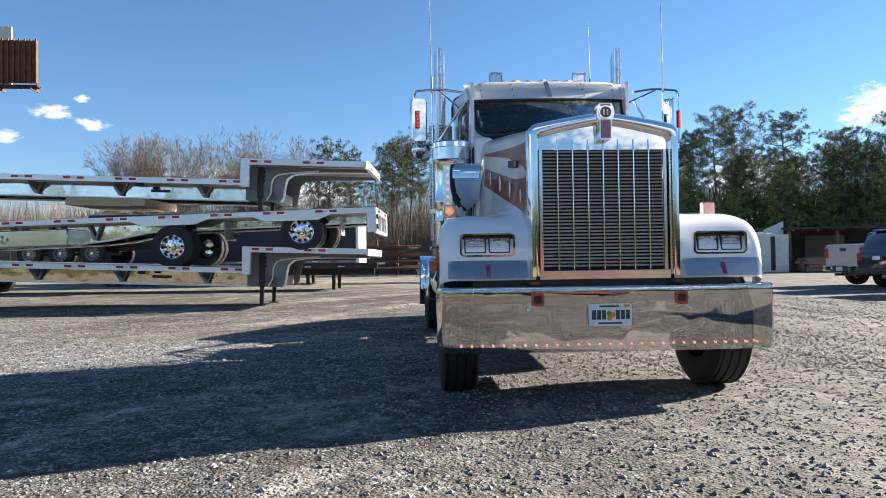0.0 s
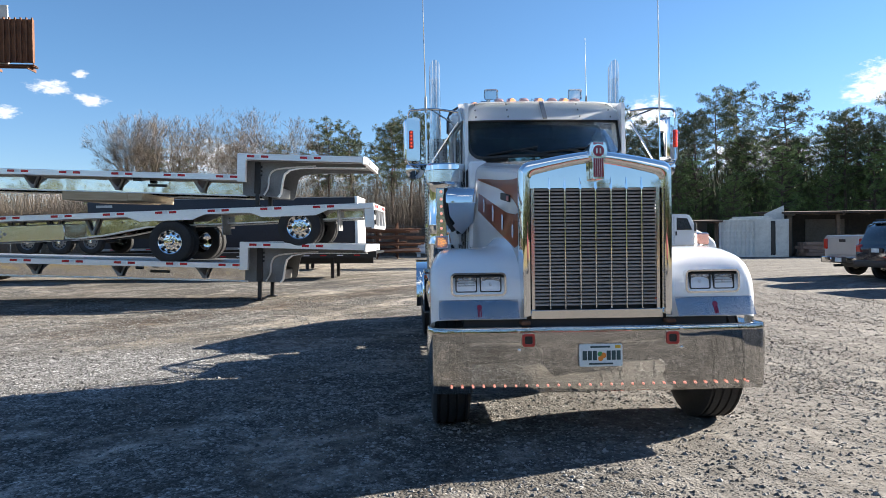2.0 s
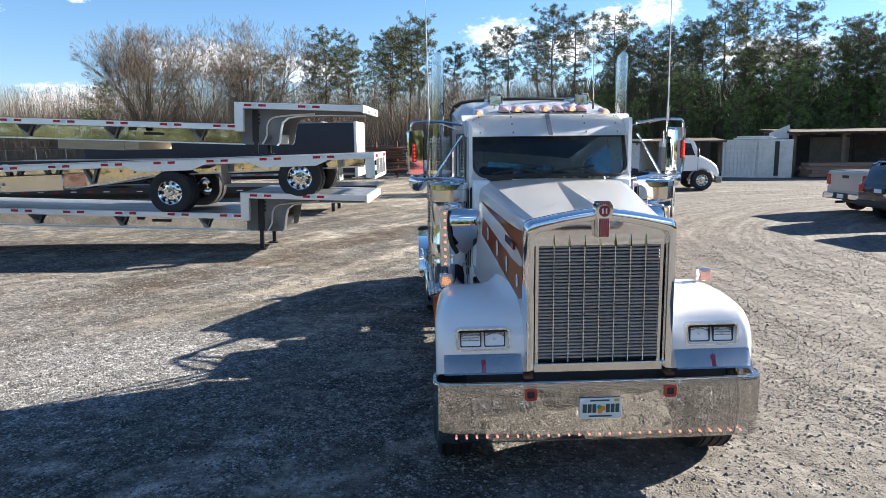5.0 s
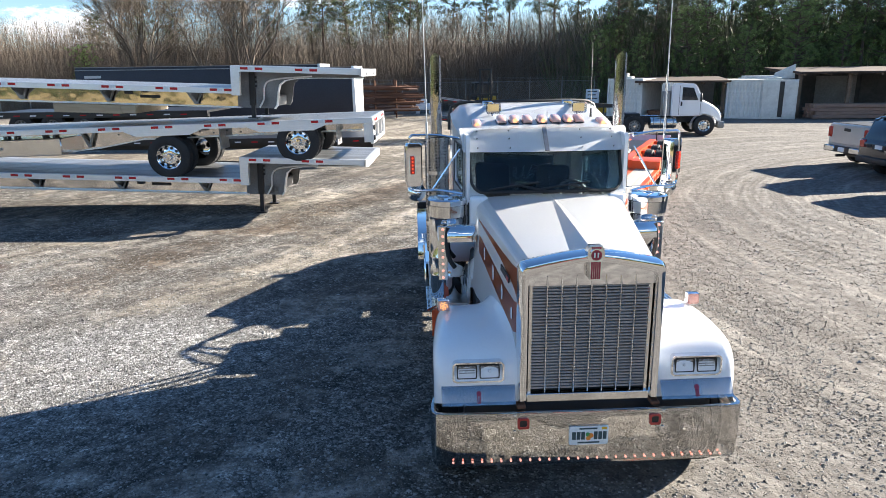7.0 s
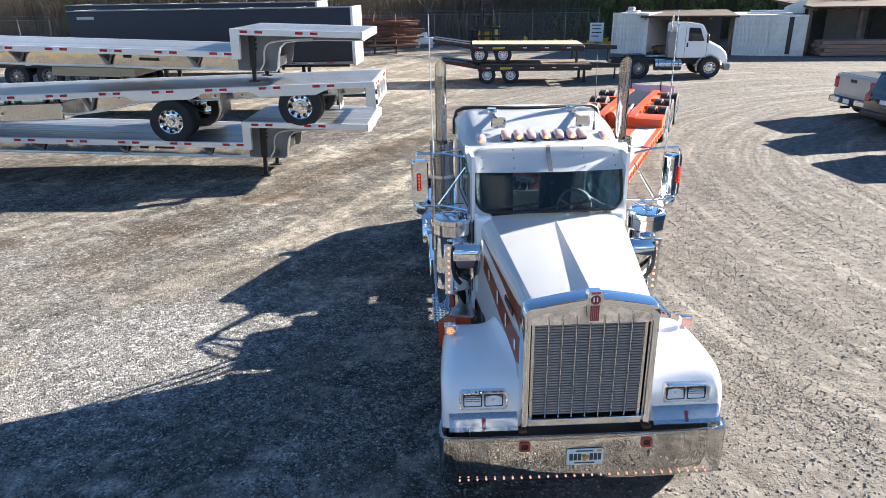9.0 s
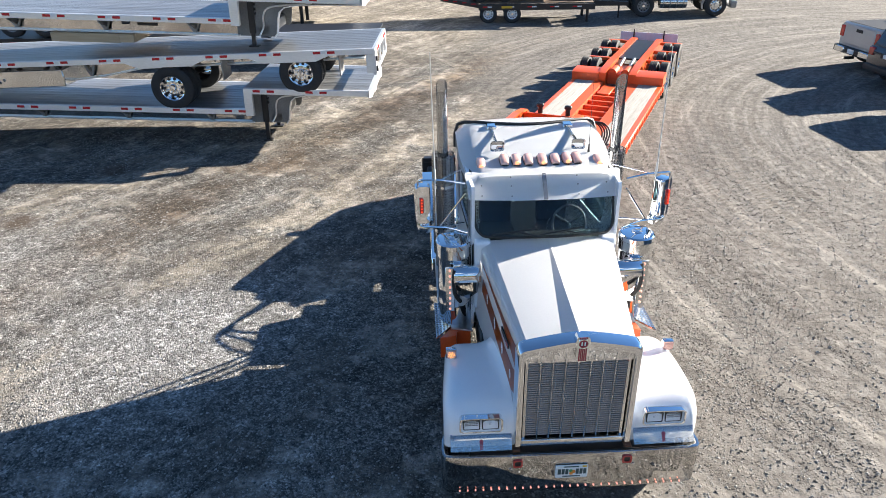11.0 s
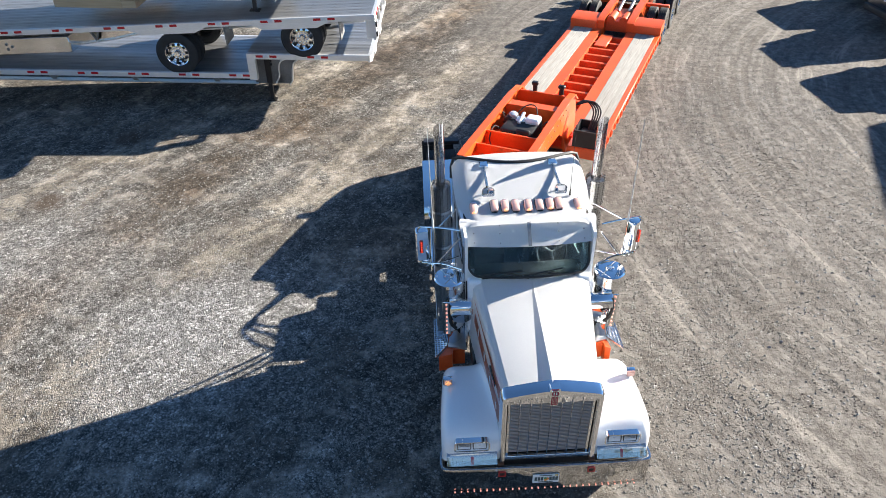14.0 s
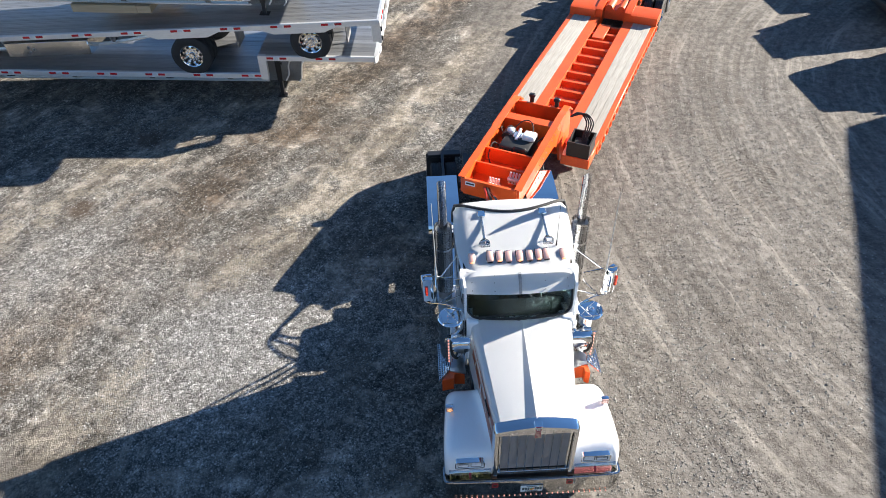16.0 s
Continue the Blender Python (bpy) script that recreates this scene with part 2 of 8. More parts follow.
material("dark_glass", lens_glass((0.012, 0.015, 0.02)))
def head_lens(n, s, co):
    """Fluted glass over a bright reflector."""
    n.put(s, "Base_Color", n.mix(n.voronoi(co, 30.0), (0.010, 0.012, 0.016), (0.85, 0.90, 0.98)))
    n.put(s, "Metallic", 0.85)
    n.put(s, "Roughness", 0.10)
    n.put(s, "Coat_Weight", 1.0)
    n.put(s, "Normal", n.bump(n.noise(co, 34.0, 2.0), 1.0, 0.03))


material("lamp_lens", head_lens)
material("pink_lens", lens_glass((0.72, 0.43, 0.36)))
material("red_lens", lens_glass((0.45, 0.02, 0.012)))


def glow(name, colour, strength):
    def build(n, s, co):
        n.put(s, "Base_Color", (*colour, 1))
        n.put(s, "Roughness", 0.25)
        n.put(s, "Emission_Color", (*colour, 1))
        n.put(s, "Emission_Strength", strength)
    return material(name, build)


glow("amber_light", (1.0, 0.42, 0.20), 0.45)
glow("led_amber", (0.9, 0.38, 0.28), 0.35)
glow("led_turn", (1.0, 0.48, 0.14), 0.5)
glow("led_red", (0.9, 0.06, 0.02), 0.4)


def perforated(n, s, co):
    """Round holes seen as dark spots in a bright sheet."""
    grid = n.add("ShaderNodeMapping", Vector=co, Scale=(1, 1, 1)).outputs[0]
    d = n.voronoi(grid, 27.0, rand=0.0)
    hole = n.ramp(d, (0.30, 0.0), (0.36, 1.0))
    n.put(s, "Base_Color", n.mix(hole, (0.02, 0.02, 0.02), (0.74, 0.74, 0.74)))
    n.put(s, "Metallic", hole)
    n.put(s, "Roughness", 0.22)
    n.put(s, "Normal", n.bump(hole, 0.6, 0.004))


material("perforated_steel", perforated)


def tread_plate(n, s, co):
    d = n.voronoi(co, 36.0, rand=0.0)
    n.put(s, "Base_Color", n.mix(n.noise(co, 9.0), (0.50, 0.51, 0.52), (0.72, 0.73, 0.74)))
    n.put(s, "Metallic", 0.95)
    n.put(s, "Roughness", 0.30)
    n.put(s, "Normal", n.bump(n.ramp(d, (0.2, 1.0), (0.35, 0.0)), 0.8, 0.004))


material("tread_plate", tread_plate)


def gravel(n, s, co):
    """Crushed stone over dirt: clean bright stone in places, pale dusty lanes, brown bare soil with wheel marks where vehicles turn."""
    geo = n.add("ShaderNodeNewGeometry").outputs["Position"]
    flat = n.add("ShaderNodeMapping", Vector=geo, Scale=(1, 1, 0.3)).outputs[0]
    warp = n.vmath("ADD", flat, n.vmath("MULTIPLY", n.add("ShaderNodeTexNoise", Vector=flat, Scale=30.0).outputs["Color"], (0.02, 0.02, 0.0)))
    sep = n.add("ShaderNodeSeparateXYZ", Vector=geo)
    gx, gy = sep.outputs[0], sep.outputs[1]

    def times(*a):
        out = a[0]
        for b in a[1:]:
            out = n.math("MULTIPLY", out, b)
        return out

    def plus(*a):
        out = a[0]
        for b in a[1:]:
            out = n.math("ADD", out, b)
        return out

    def spread(x, y, r, soft, wob=1.2):
        d = plus(n.vmath("DISTANCE", geo, (x, y, 0.0)), times(n.math("SUBTRACT", n.noise(flat, 0.9, 5.0, 0.65), 0.5), wob * 2))
        return n.ramp(n.math("DIVIDE", d, r + soft), (r / (r + soft) * 0.5, 1.0), (1.0, 0.0), mode="EASE")

    # stones of two sizes, each with its own grey
    cell = n.add("ShaderNodeTexVoronoi", Vector=warp, Scale=38.0)
    chips = n.add("ShaderNodeTexVoronoi", Vector=warp, Scale=64.0)
    grey = n.add("ShaderNodeSeparateColor", Color=cell.outputs["Color"]).outputs[0]
    grey2 = n.add("ShaderNodeSeparateColor", Color=chips.outputs["Color"]).outputs[1]
    stone = n.ramp(grey, (0.0, (0.044, 0.043, 0.040)), (0.45, (0.105, 0.103, 0.097)), (0.75, (0.195, 0.191, 0.182)), (1.0, (0.37, 0.362, 0.35)))
    fine = n.ramp(grey2, (0.0, (0.045, 0.043, 0.039)), (0.55, (0.110, 0.106, 0.097)), (1.0, (0.31, 0.303, 0.287)))
    stone = n.mix(n.ramp(n.noise(flat, 26.0, 3.0), (0.42, 0.0), (0.58, 1.0)), stone, fine)
    dirt = n.mix(n.ramp(n.noise(flat, 17.0, 7.0, 0.8), (0.34, 0.0), (0.66, 1.0)), (0.085, 0.071, 0.058), (0.27, 0.236, 0.198))
    dust = n.mix(n.ramp(n.noise(flat, 24.0, 7.0, 0.78), (0.34, 0.0), (0.66, 1.0)), (0.15, 0.133, 0.11), (0.44, 0.40, 0.335))

    # wheel marks run in wide rings about a far centre
    far = n.vmath("DISTANCE", geo, (19.5, 13.7, 0.0))
    wav = plus(far, times(n.noise(flat, 0.22, 2.0), 0.7), times(n.noise(flat, 2.4, 3.0), 0.10))
    turn = times(n.math("ARCTAN2", n.math("SUBTRACT", gy, 13.7), n.math("SUBTRACT", 19.5, gx)), 13.0)
    along = n.add("ShaderNodeCombineXYZ", X=wav, Y=times(turn, 0.06)).outputs[0]
    ruts = plus(times(n.noise(along, 2.6, 5.0, 0.65), 0.6), times(n.noise(along, 9.0, 4.0, 0.6), 0.4))
    onright = n.ramp(times(plus(gx, times(n.noise(flat, 0.45, 4.0), 2.4)), 0.1), (0.13, 0.0), (0.34, 1.0))
    broken = n.ramp(n.noise(flat, 1.3, 5.0, 0.7), (0.36, 0.15), (0.62, 1.0))
    # one plain pair of tyre tracks
    ring = plus(far, times(n.noise(flat, 0.2, 2.0), 0.35))
    track = None
    for r in (12.66, 12.98, 13.34, 13.70, 14.55):
        one = n.ramp(n.math("ABSOLUTE", n.math("SUBTRACT", ring, r)), (0.05, 1.0), (0.13, 0.0))
        track = one if track is None else n.math("MAXIMUM", track, one)
    track = times(track, n.ramp(n.noise(flat, 0.6, 4.0, 0.6), (0.38, 0.05), (0.58, 1.0)), n.ramp(times(gy, 0.05), (0.42, 0.0), (0.62, 1.0)))
    tread = n.math("SINE", times(plus(turn, times(n.math("ABSOLUTE", n.math("SUBTRACT", ring, 13.15)), 0.5)), 52.0))

    # where the yard is dusty, bare or clean; from y = 17 on it turns paler and barer
    lane = n.math("ABSOLUTE", plus(n.vmath("DOT_PRODUCT", geo, (0.887, -0.46, 0.0)), 7.55, times(n.noise(flat, 0.6, 3.0), 1.2)))
    lane = times(n.ramp(lane, (0.2, 1.0), (1.3, 0.0)), n.ramp(n.noise(flat, 1.5, 6.0, 0.7), (0.36, 0.0), (0.54, 1.0)))
    lane2 = n.math("ABSOLUTE", plus(n.vmath("DOT_PRODUCT", geo, (0.80, -0.60, 0.0)), 13.2, times(n.noise(flat, 0.5, 3.0), 1.6)))
    lane2 = times(n.ramp(lane2, (0.2, 1.0), (1.3, 0.0)), n.ramp(n.noise(flat, 1.1, 6.0, 0.7), (0.38, 0.0), (0.54, 1.0)))
    brown = n.math("ABSOLUTE", plus(n.vmath("DOT_PRODUCT", geo, (0.887, -0.46, 0.0)), 9.7, times(n.noise(flat, 0.5, 3.0), 1.6)))
    brown = times(n.ramp(brown, (0.3, 1.0), (1.7, 0.0)), n.ramp(n.noise(flat, 1.2, 6.0, 0.7), (0.34, 0.15), (0.56, 1.0)))
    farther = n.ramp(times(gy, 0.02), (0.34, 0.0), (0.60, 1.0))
    patch = n.ramp(n.noise(flat, 0.42, 6.0, 0.65, 0.8), (0.44, 0.0), (0.60, 1.0))
    clean = n.math("MAXIMUM", spread(-3.9, 7.7, 0.9, 1.9), times(spread(-7.6, 9.6, 0.8, 2.2), 0.6))
    keep = n.math("SUBTRACT", 1.0, times(clean, 0.9))
    bare = times(n.math("MAXIMUM", times(onright, 0.72), n.math("MAXIMUM", times(patch, 0.60), times(farther, 0.45))), keep)
    edge = times(n.math("SUBTRACT", n.noise(flat, 18.0, 6.0, 0.7), 0.5), 1.3)
    mask = n.ramp(plus(bare, edge), (0.28, 0.0), (0.72, 1.0))
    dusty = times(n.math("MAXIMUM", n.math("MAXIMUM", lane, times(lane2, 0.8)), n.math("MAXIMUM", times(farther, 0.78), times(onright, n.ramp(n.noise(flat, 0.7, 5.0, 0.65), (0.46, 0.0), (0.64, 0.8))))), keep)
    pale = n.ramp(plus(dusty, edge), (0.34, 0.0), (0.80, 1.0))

    col = n.mix(times(clean, 0.8), stone, n.mix(1.0, stone, (1.8, 1.8, 1.84), "MULTIPLY"))
    lump = n.add("ShaderNodeSeparateColor", Color=n.add("ShaderNodeTexVoronoi", Vector=warp, Scale=15.0).outputs["Color"]).outputs[0]
    col = n.mix(0.8, col, n.mix(1.0, col, n.ramp(lump, (0.0, 0.50), (0.7, 1.0), (1.0, 1.65)), "MULTIPLY"))
    col = n.mix(mask, col, dirt)
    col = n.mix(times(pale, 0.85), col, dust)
    smooth = n.ramp(n.noise(flat, 1.25, 4.0, 0.6, 0.8), (0.53, 0.0), (0.62, 1.0))
    col = n.mix(times(smooth, keep, n.ramp(n.noise(flat, 22.0, 5.0, 0.7), (0.30, 0.35), (0.62, 1.0)), 0.8), col, (0.36, 0.33, 0.295))
    damp = n.ramp(plus(times(n.noise(flat, 3.2, 7.0, 0.78), 0.6), times(n.noise(flat, 0.37, 4.0), 0.45)), (0.47, 0.0), (0.56, 1.0))
    col = n.mix(times(damp, keep, 0.55), col, (0.048, 0.039, 0.030))
    col = n.mix(times(brown, keep, 0.85), col, n.mix(1.0, col, (0.66, 0.54, 0.44), "MULTIPLY"))
    # faint streaks along the way that vehicles take past the tractor
    slant = n.add("ShaderNodeCombineXYZ", X=n.vmath("DOT_PRODUCT", geo, (0.887, -0.46, 0.0)), Y=times(n.vmath("DOT_PRODUCT", geo, (0.46, 0.887, 0.0)), 0.10)).outputs[0]
    streak = plus(times(n.noise(slant, 1.5, 5.0, 0.65, 0.3), 0.6), times(n.noise(slant, 5.0, 4.0, 0.6, 0.3), 0.4))
    col = n.mix(times(n.math("SUBTRACT", 1.0, onright), keep), col, n.mix(1.0, col, n.ramp(streak, (0.38, (0.64, 0.615, 0.585)), (0.50, (1.03, 1.0, 0.96)), (0.62, (1.42, 1.38, 1.32))), "MULTIPLY"))
    # clumps a hand wide, darker and lighter
    clump = plus(times(n.noise(flat, 10.0, 6.0, 0.75, 0.6), 0.55), times(n.noise(flat, 3.1, 5.0, 0.7, 0.4), 0.45))
    col = n.mix(1.0, col, n.ramp(clump, (0.36, 0.50), (0.50, 1.0), (0.64, 1.55)), "MULTIPLY")
    # the turning ground: packed pale soil, strewn with clods that lie thicker along the wheel marks
    soil = n.mix(n.ramp(n.noise(flat, 5.0, 6.0, 0.66), (0.36, 0.0), (0.66, 1.0)), (0.092, 0.083, 0.074), (0.224, 0.206, 0.185))
    soil = n.mix(times(n.ramp(ruts, (0.38, 1.0), (0.46, 0.0)), 0.6), soil, (0.31, 0.283, 0.242))
    col = n.mix(times(onright, n.ramp(n.noise(flat, 0.8, 6.0, 0.7), (0.34, 0.55), (0.55, 0.95))), col, soil)
    col = n.mix(times(n.ramp(ruts, (0.52, 0.0), (0.62, 1.0)), onright, broken, 0.50), col, (0.062, 0.054, 0.046))
    col = n.mix(onright, col, n.mix(1.0, col, n.ramp(ruts, (0.38, 1.08), (0.50, 1.0), (0.62, 0.86)), "MULTIPLY"))
    thickly = plus(times(n.ramp(ruts, (0.475, 0.0), (0.54, 1.0)), 0.62), times(n.ramp(n.noise(flat, 1.6, 6.0, 0.72), (0.42, 0.0), (0.62, 1.0)), 0.30))
    clod = None
    for scale, reach in ((12.0, 0.30), (22.0, 0.42), (40.0, 0.50)):
        crumb = n.add("ShaderNodeTexVoronoi", Vector=n.vmath("ADD", flat, n.vmath("MULTIPLY", n.add("ShaderNodeTexNoise", Vector=flat, Scale=scale * 2.2).outputs["Color"], (0.5 / scale, 0.5 / scale, 0.0))), Scale=scale)
        lot = n.add("ShaderNodeSeparateColor", Color=crumb.outputs["Color"])
        size = times(n.math("POWER", lot.outputs[0], 0.7), n.math("LESS_THAN", lot.outputs[1], plus(thickly, 0.04)))
        one = n.ramp(n.math("SUBTRACT", crumb.outputs["Distance"], times(size, reach)), (0.0, 1.0), (0.08, 0.0))
        clod = one if clod is None else n.math("MAXIMUM", clod, one)
    clod = times(clod, onright)
    # earth clods, painted darker to include the small shadows between them
    col = n.mix(times(clod, 0.7), col, n.mix(lot.outputs[2], (0.048, 0.042, 0.036), (0.15, 0.131, 0.11)))
    col = n.mix(times(track, n.ramp(tread, (0.3, 0.25), (0.7, 0.75))), col, (0.10, 0.085, 0.068))
    # stains with an outline of their own
    for x, y, r in ((-8.35, 11.5, 0.40), (-11.2, 9.3, 0.45), (-7.8, 14.2, 0.46)):
        spot = n.ramp(plus(n.vmath("DISTANCE", geo, (x, y, 0.0)), times(n.noise(flat, 5.0, 4.0), 0.45)), (r, 1.0), (r + 0.25, 0.0))
        col = n.mix(times(spot, 0.8), col, (0.062, 0.042, 0.028))
    # dead grass and soil beyond the yard
    beyond = n.ramp(times(gy, 0.01), (0.555, 0.0), (0.585, 1.0))
    col = n.mix(beyond, col, n.mix(n.noise(flat, 1.2, 6.0), (0.05, 0.036, 0.022), (0.13, 0.095, 0.06)))
    # a dry golden field across the road, seen only in the chrome
    field = n.ramp(times(gy, -0.01), (0.20, 0.0), (0.23, 1.0))
    col = n.mix(field, col, n.mix(n.noise(flat, 0.8, 6.0), (0.17, 0.125, 0.05), (0.36, 0.28, 0.13)))
    n.put(s, "Base_Color", col)
    n.put(s, "Roughness", 0.92)
    n.put(s, "Specular_IOR_Level", 0.25)
    # relief: stones, clods, wheel marks
    loose = n.math("SUBTRACT", 1.0, times(mask, 0.55))
    height = times(plus(times(n.ramp(cell.outputs["Distance"], (0.0, 1.0), (0.6, 0.0)), 0.55), times(n.ramp(chips.outputs["Distance"], (0.0, 1.0), (0.6, 0.0)), 0.28)), loose)
    height = plus(times(height, n.math("SUBTRACT", 1.0, times(onright, 0.6))), times(n.noise(flat, 6.0, 6.0, 0.7), 0.6), times(clod, 1.0))
    height = plus(height, times(ruts, onright, broken, 0.9))
    height = plus(height, times(track, plus(times(tread, 0.16), -0.25)))
    n.put(s, "Normal", n.bump(height, 0.56, 0.035))


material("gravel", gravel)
surface("stone_chip", (0.13, 0.125, 0.115), (0.44, 0.425, 0.40), 0.9, grain=4, coarse=1.2, bump=0.0)

# ---- shapes ----
def put_mesh(name, bm, mat, smooth=True, angle=38):
    me = bpy.data.meshes.new(name)
    bmesh.ops.recalc_face_normals(bm, faces=bm.faces)
    bm.to_mesh(me)
    bm.free()
    me.materials.append(MATS[mat])
    if smooth:
        me.polygons.foreach_set("use_smooth", [True] * len(me.polygons))
        me.set_sharp_from_angle(angle=radians(angle))
    return me


def part(name, bm, mat, parent=None, label="", smooth=True, at=None):
    """Links a bmesh (or a ready mesh) as one mesh object, under a thing or a part."""
    ob = new(name, bm if isinstance(bm, bpy.types.Mesh) else put_mesh(name, bm, mat, smooth))
    if parent is not None:
        ob.parent = parent
    if at is not None:
        ob.matrix_basis = at
    if label:
        ob["label"] = label
    return ob


def thing(name, m, label, category, group="", kind=""):
    ob = new(name)
    ob.empty_display_size = 0.2
    ob.matrix_basis = m
    return tagged(ob, label, category, group, kind)


def BM():
    return bmesh.new()


def box(bm, lo, hi, bevel=0.0, m=None, seg=1):
    x0, y0, z0 = lo
    x1, y1, z1 = hi
    vs = [bm.verts.new(p) for p in [(x0, y0, z0), (x1, y0, z0), (x1, y1, z0), (x0, y1, z0), (x0, y0, z1), (x1, y0, z1), (x1, y1, z1), (x0, y1, z1)]]
    fs = [bm.faces.new([vs[i] for i in f]) for f in [(3, 2, 1, 0), (4, 5, 6, 7), (0, 1, 5, 4), (1, 2, 6, 5), (2, 3, 7, 6), (3, 0, 4, 7)]]
    if bevel:
        es = list({e for f in fs for e in f.edges})
        r = bmesh.ops.bevel(bm, geom=es + vs, offset=bevel, segments=seg, affect="EDGES", profile=0.5)
        vs = list({v for f in r["faces"] for v in f.verts} | {v for v in vs if v.is_valid})
    if m is not None:
        for v in vs:
            v.co = m @ v.co
    return bm


def ring_faces(bm, a, b, closed=True):
    n = len(a)
    for i in range(n if closed else n - 1):
        j = (i + 1) % n
        bm.faces.new((a[i], a[j], b[j], b[i]))


def loft(bm, rings, closed=True, caps=True):
    rows = [[bm.verts.new(p) for p in r] for r in rings]
    for a, b in zip(rows, rows[1:]):
        ring_faces(bm, a, b, closed)
    if caps and closed:
        bm.faces.new(list(reversed(rows[0])))
        bm.faces.new(rows[-1])
    return rows


def frame_of(d):
    d = Vector(d).normalized()
    u = d.cross(Vector((0, 0, 1)))
    if u.length < 0.01:
        u = Vector((1, 0, 0))
    u.normalize()
    return u, u.cross(d)


def rod(bm, p0, p1, r0, r1=None, seg=12, caps=True):
    p0, p1 = Vector(p0), Vector(p1)
    r1 = r0 if r1 is None else r1
    u, v = frame_of(p1 - p0)
    rings = [[p + (u * math.cos(a) + v * math.sin(a)) * r for a in (2 * math.pi * i / seg for i in range(seg))] for p, r in ((p0, r0), (p1, r1))]
    loft(bm, rings, True, caps)
    return bm


def tube(bm, pts, r, seg=8, caps=True):
    pts = [Vector(p) for p in pts]
    rings = []
    u = None
    for i, p in enumerate(pts):
        d = (pts[min(i + 1, len(pts) - 1)] - pts[max(i - 1, 0)]).normalized()
        if u is None:
            u, v = frame_of(d)
        u = (u - d * u.dot(d)).normalized()
        v = u.cross(d)
        rr = r(i / (len(pts) - 1)) if callable(r) else r
        rings.append([p + (u * math.cos(2 * math.pi * k / seg) + v * math.sin(2 * math.pi * k / seg)) * rr for k in range(seg)])
    loft(bm, rings, True, caps)
    return bm


def curve_pts(pts, n=8):
    """Points on a smooth line through pts."""
    pts = [Vector(p) for p in pts]
    out = []
    for i in range(len(pts) - 1):
        a, b, c, d = pts[max(i - 1, 0)], pts[i], pts[i + 1], pts[min(i + 2, len(pts) - 1)]
        for k in range(n):
            t = k / n
            out.append(0.5 * ((2 * b) + (c - a) * t + (2 * a - 5 * b + 4 * c - d) * t * t + (3 * b - a - 3 * c + d) * t ** 3))
    return out + [pts[-1]]


def lathe(bm, profile, seg=32, m=None):
    """profile: (along the axis, radius). The axis is local x."""
    rings = [[Vector((a, r * math.cos(2 * math.pi * i / seg), r * math.sin(2 * math.pi * i / seg))) for i in range(seg)] for a, r in profile]
    rows = loft(bm, rings, True, False)
    if m is not None:
        for row in rows:
            for v in row:
                v.co = m @ v.co
    return bm


def prism(bm, poly, lo, hi, axis="x"):
    """A flat outline drawn out along an axis. axis x: outline in (y, z); y: (x, z); z: (x, y)."""
    put = {"x": lambda a, p: (a, p[0], p[1]), "y": lambda a, p: (p[0], a, p[1]), "z": lambda a, p: (p[0], p[1], a)}[axis]
    loft(bm, [[put(lo, p) for p in poly], [put(hi, p) for p in poly]], True, True)
    return bm


def round_rect(x0, y0, x1, y1, r, seg=4):
    out = []
    for cx, cy, a0 in ((x1 - r, y1 - r, 0), (x0 + r, y1 - r, 90), (x0 + r, y0 + r, 180), (x1 - r, y0 + r, 270)):
        for k in range(seg + 1):
            a = radians(a0 + 90 * k / seg)
            out.append((cx + r * math.cos(a), cy + r * math.sin(a)))
    return out


def frame_prism(bm, outer, inner, lo, hi, axis="y"):
    """A frame between two outlines of equal length, drawn out along an axis."""
    put = {"x": lambda a, p: (a, p[0], p[1]), "y": lambda a, p: (p[0], a, p[1]), "z": lambda a, p: (p[0], p[1], a)}[axis]
    rows = [[bm.verts.new(put(a, p)) for p in o] for a, o in ((lo, outer), (hi, outer), (hi, inner), (lo, inner))]
    for a, b in zip(rows, rows[1:] + rows[:1]):
        ring_faces(bm, a, b)
    return bm


WHEELS = {}


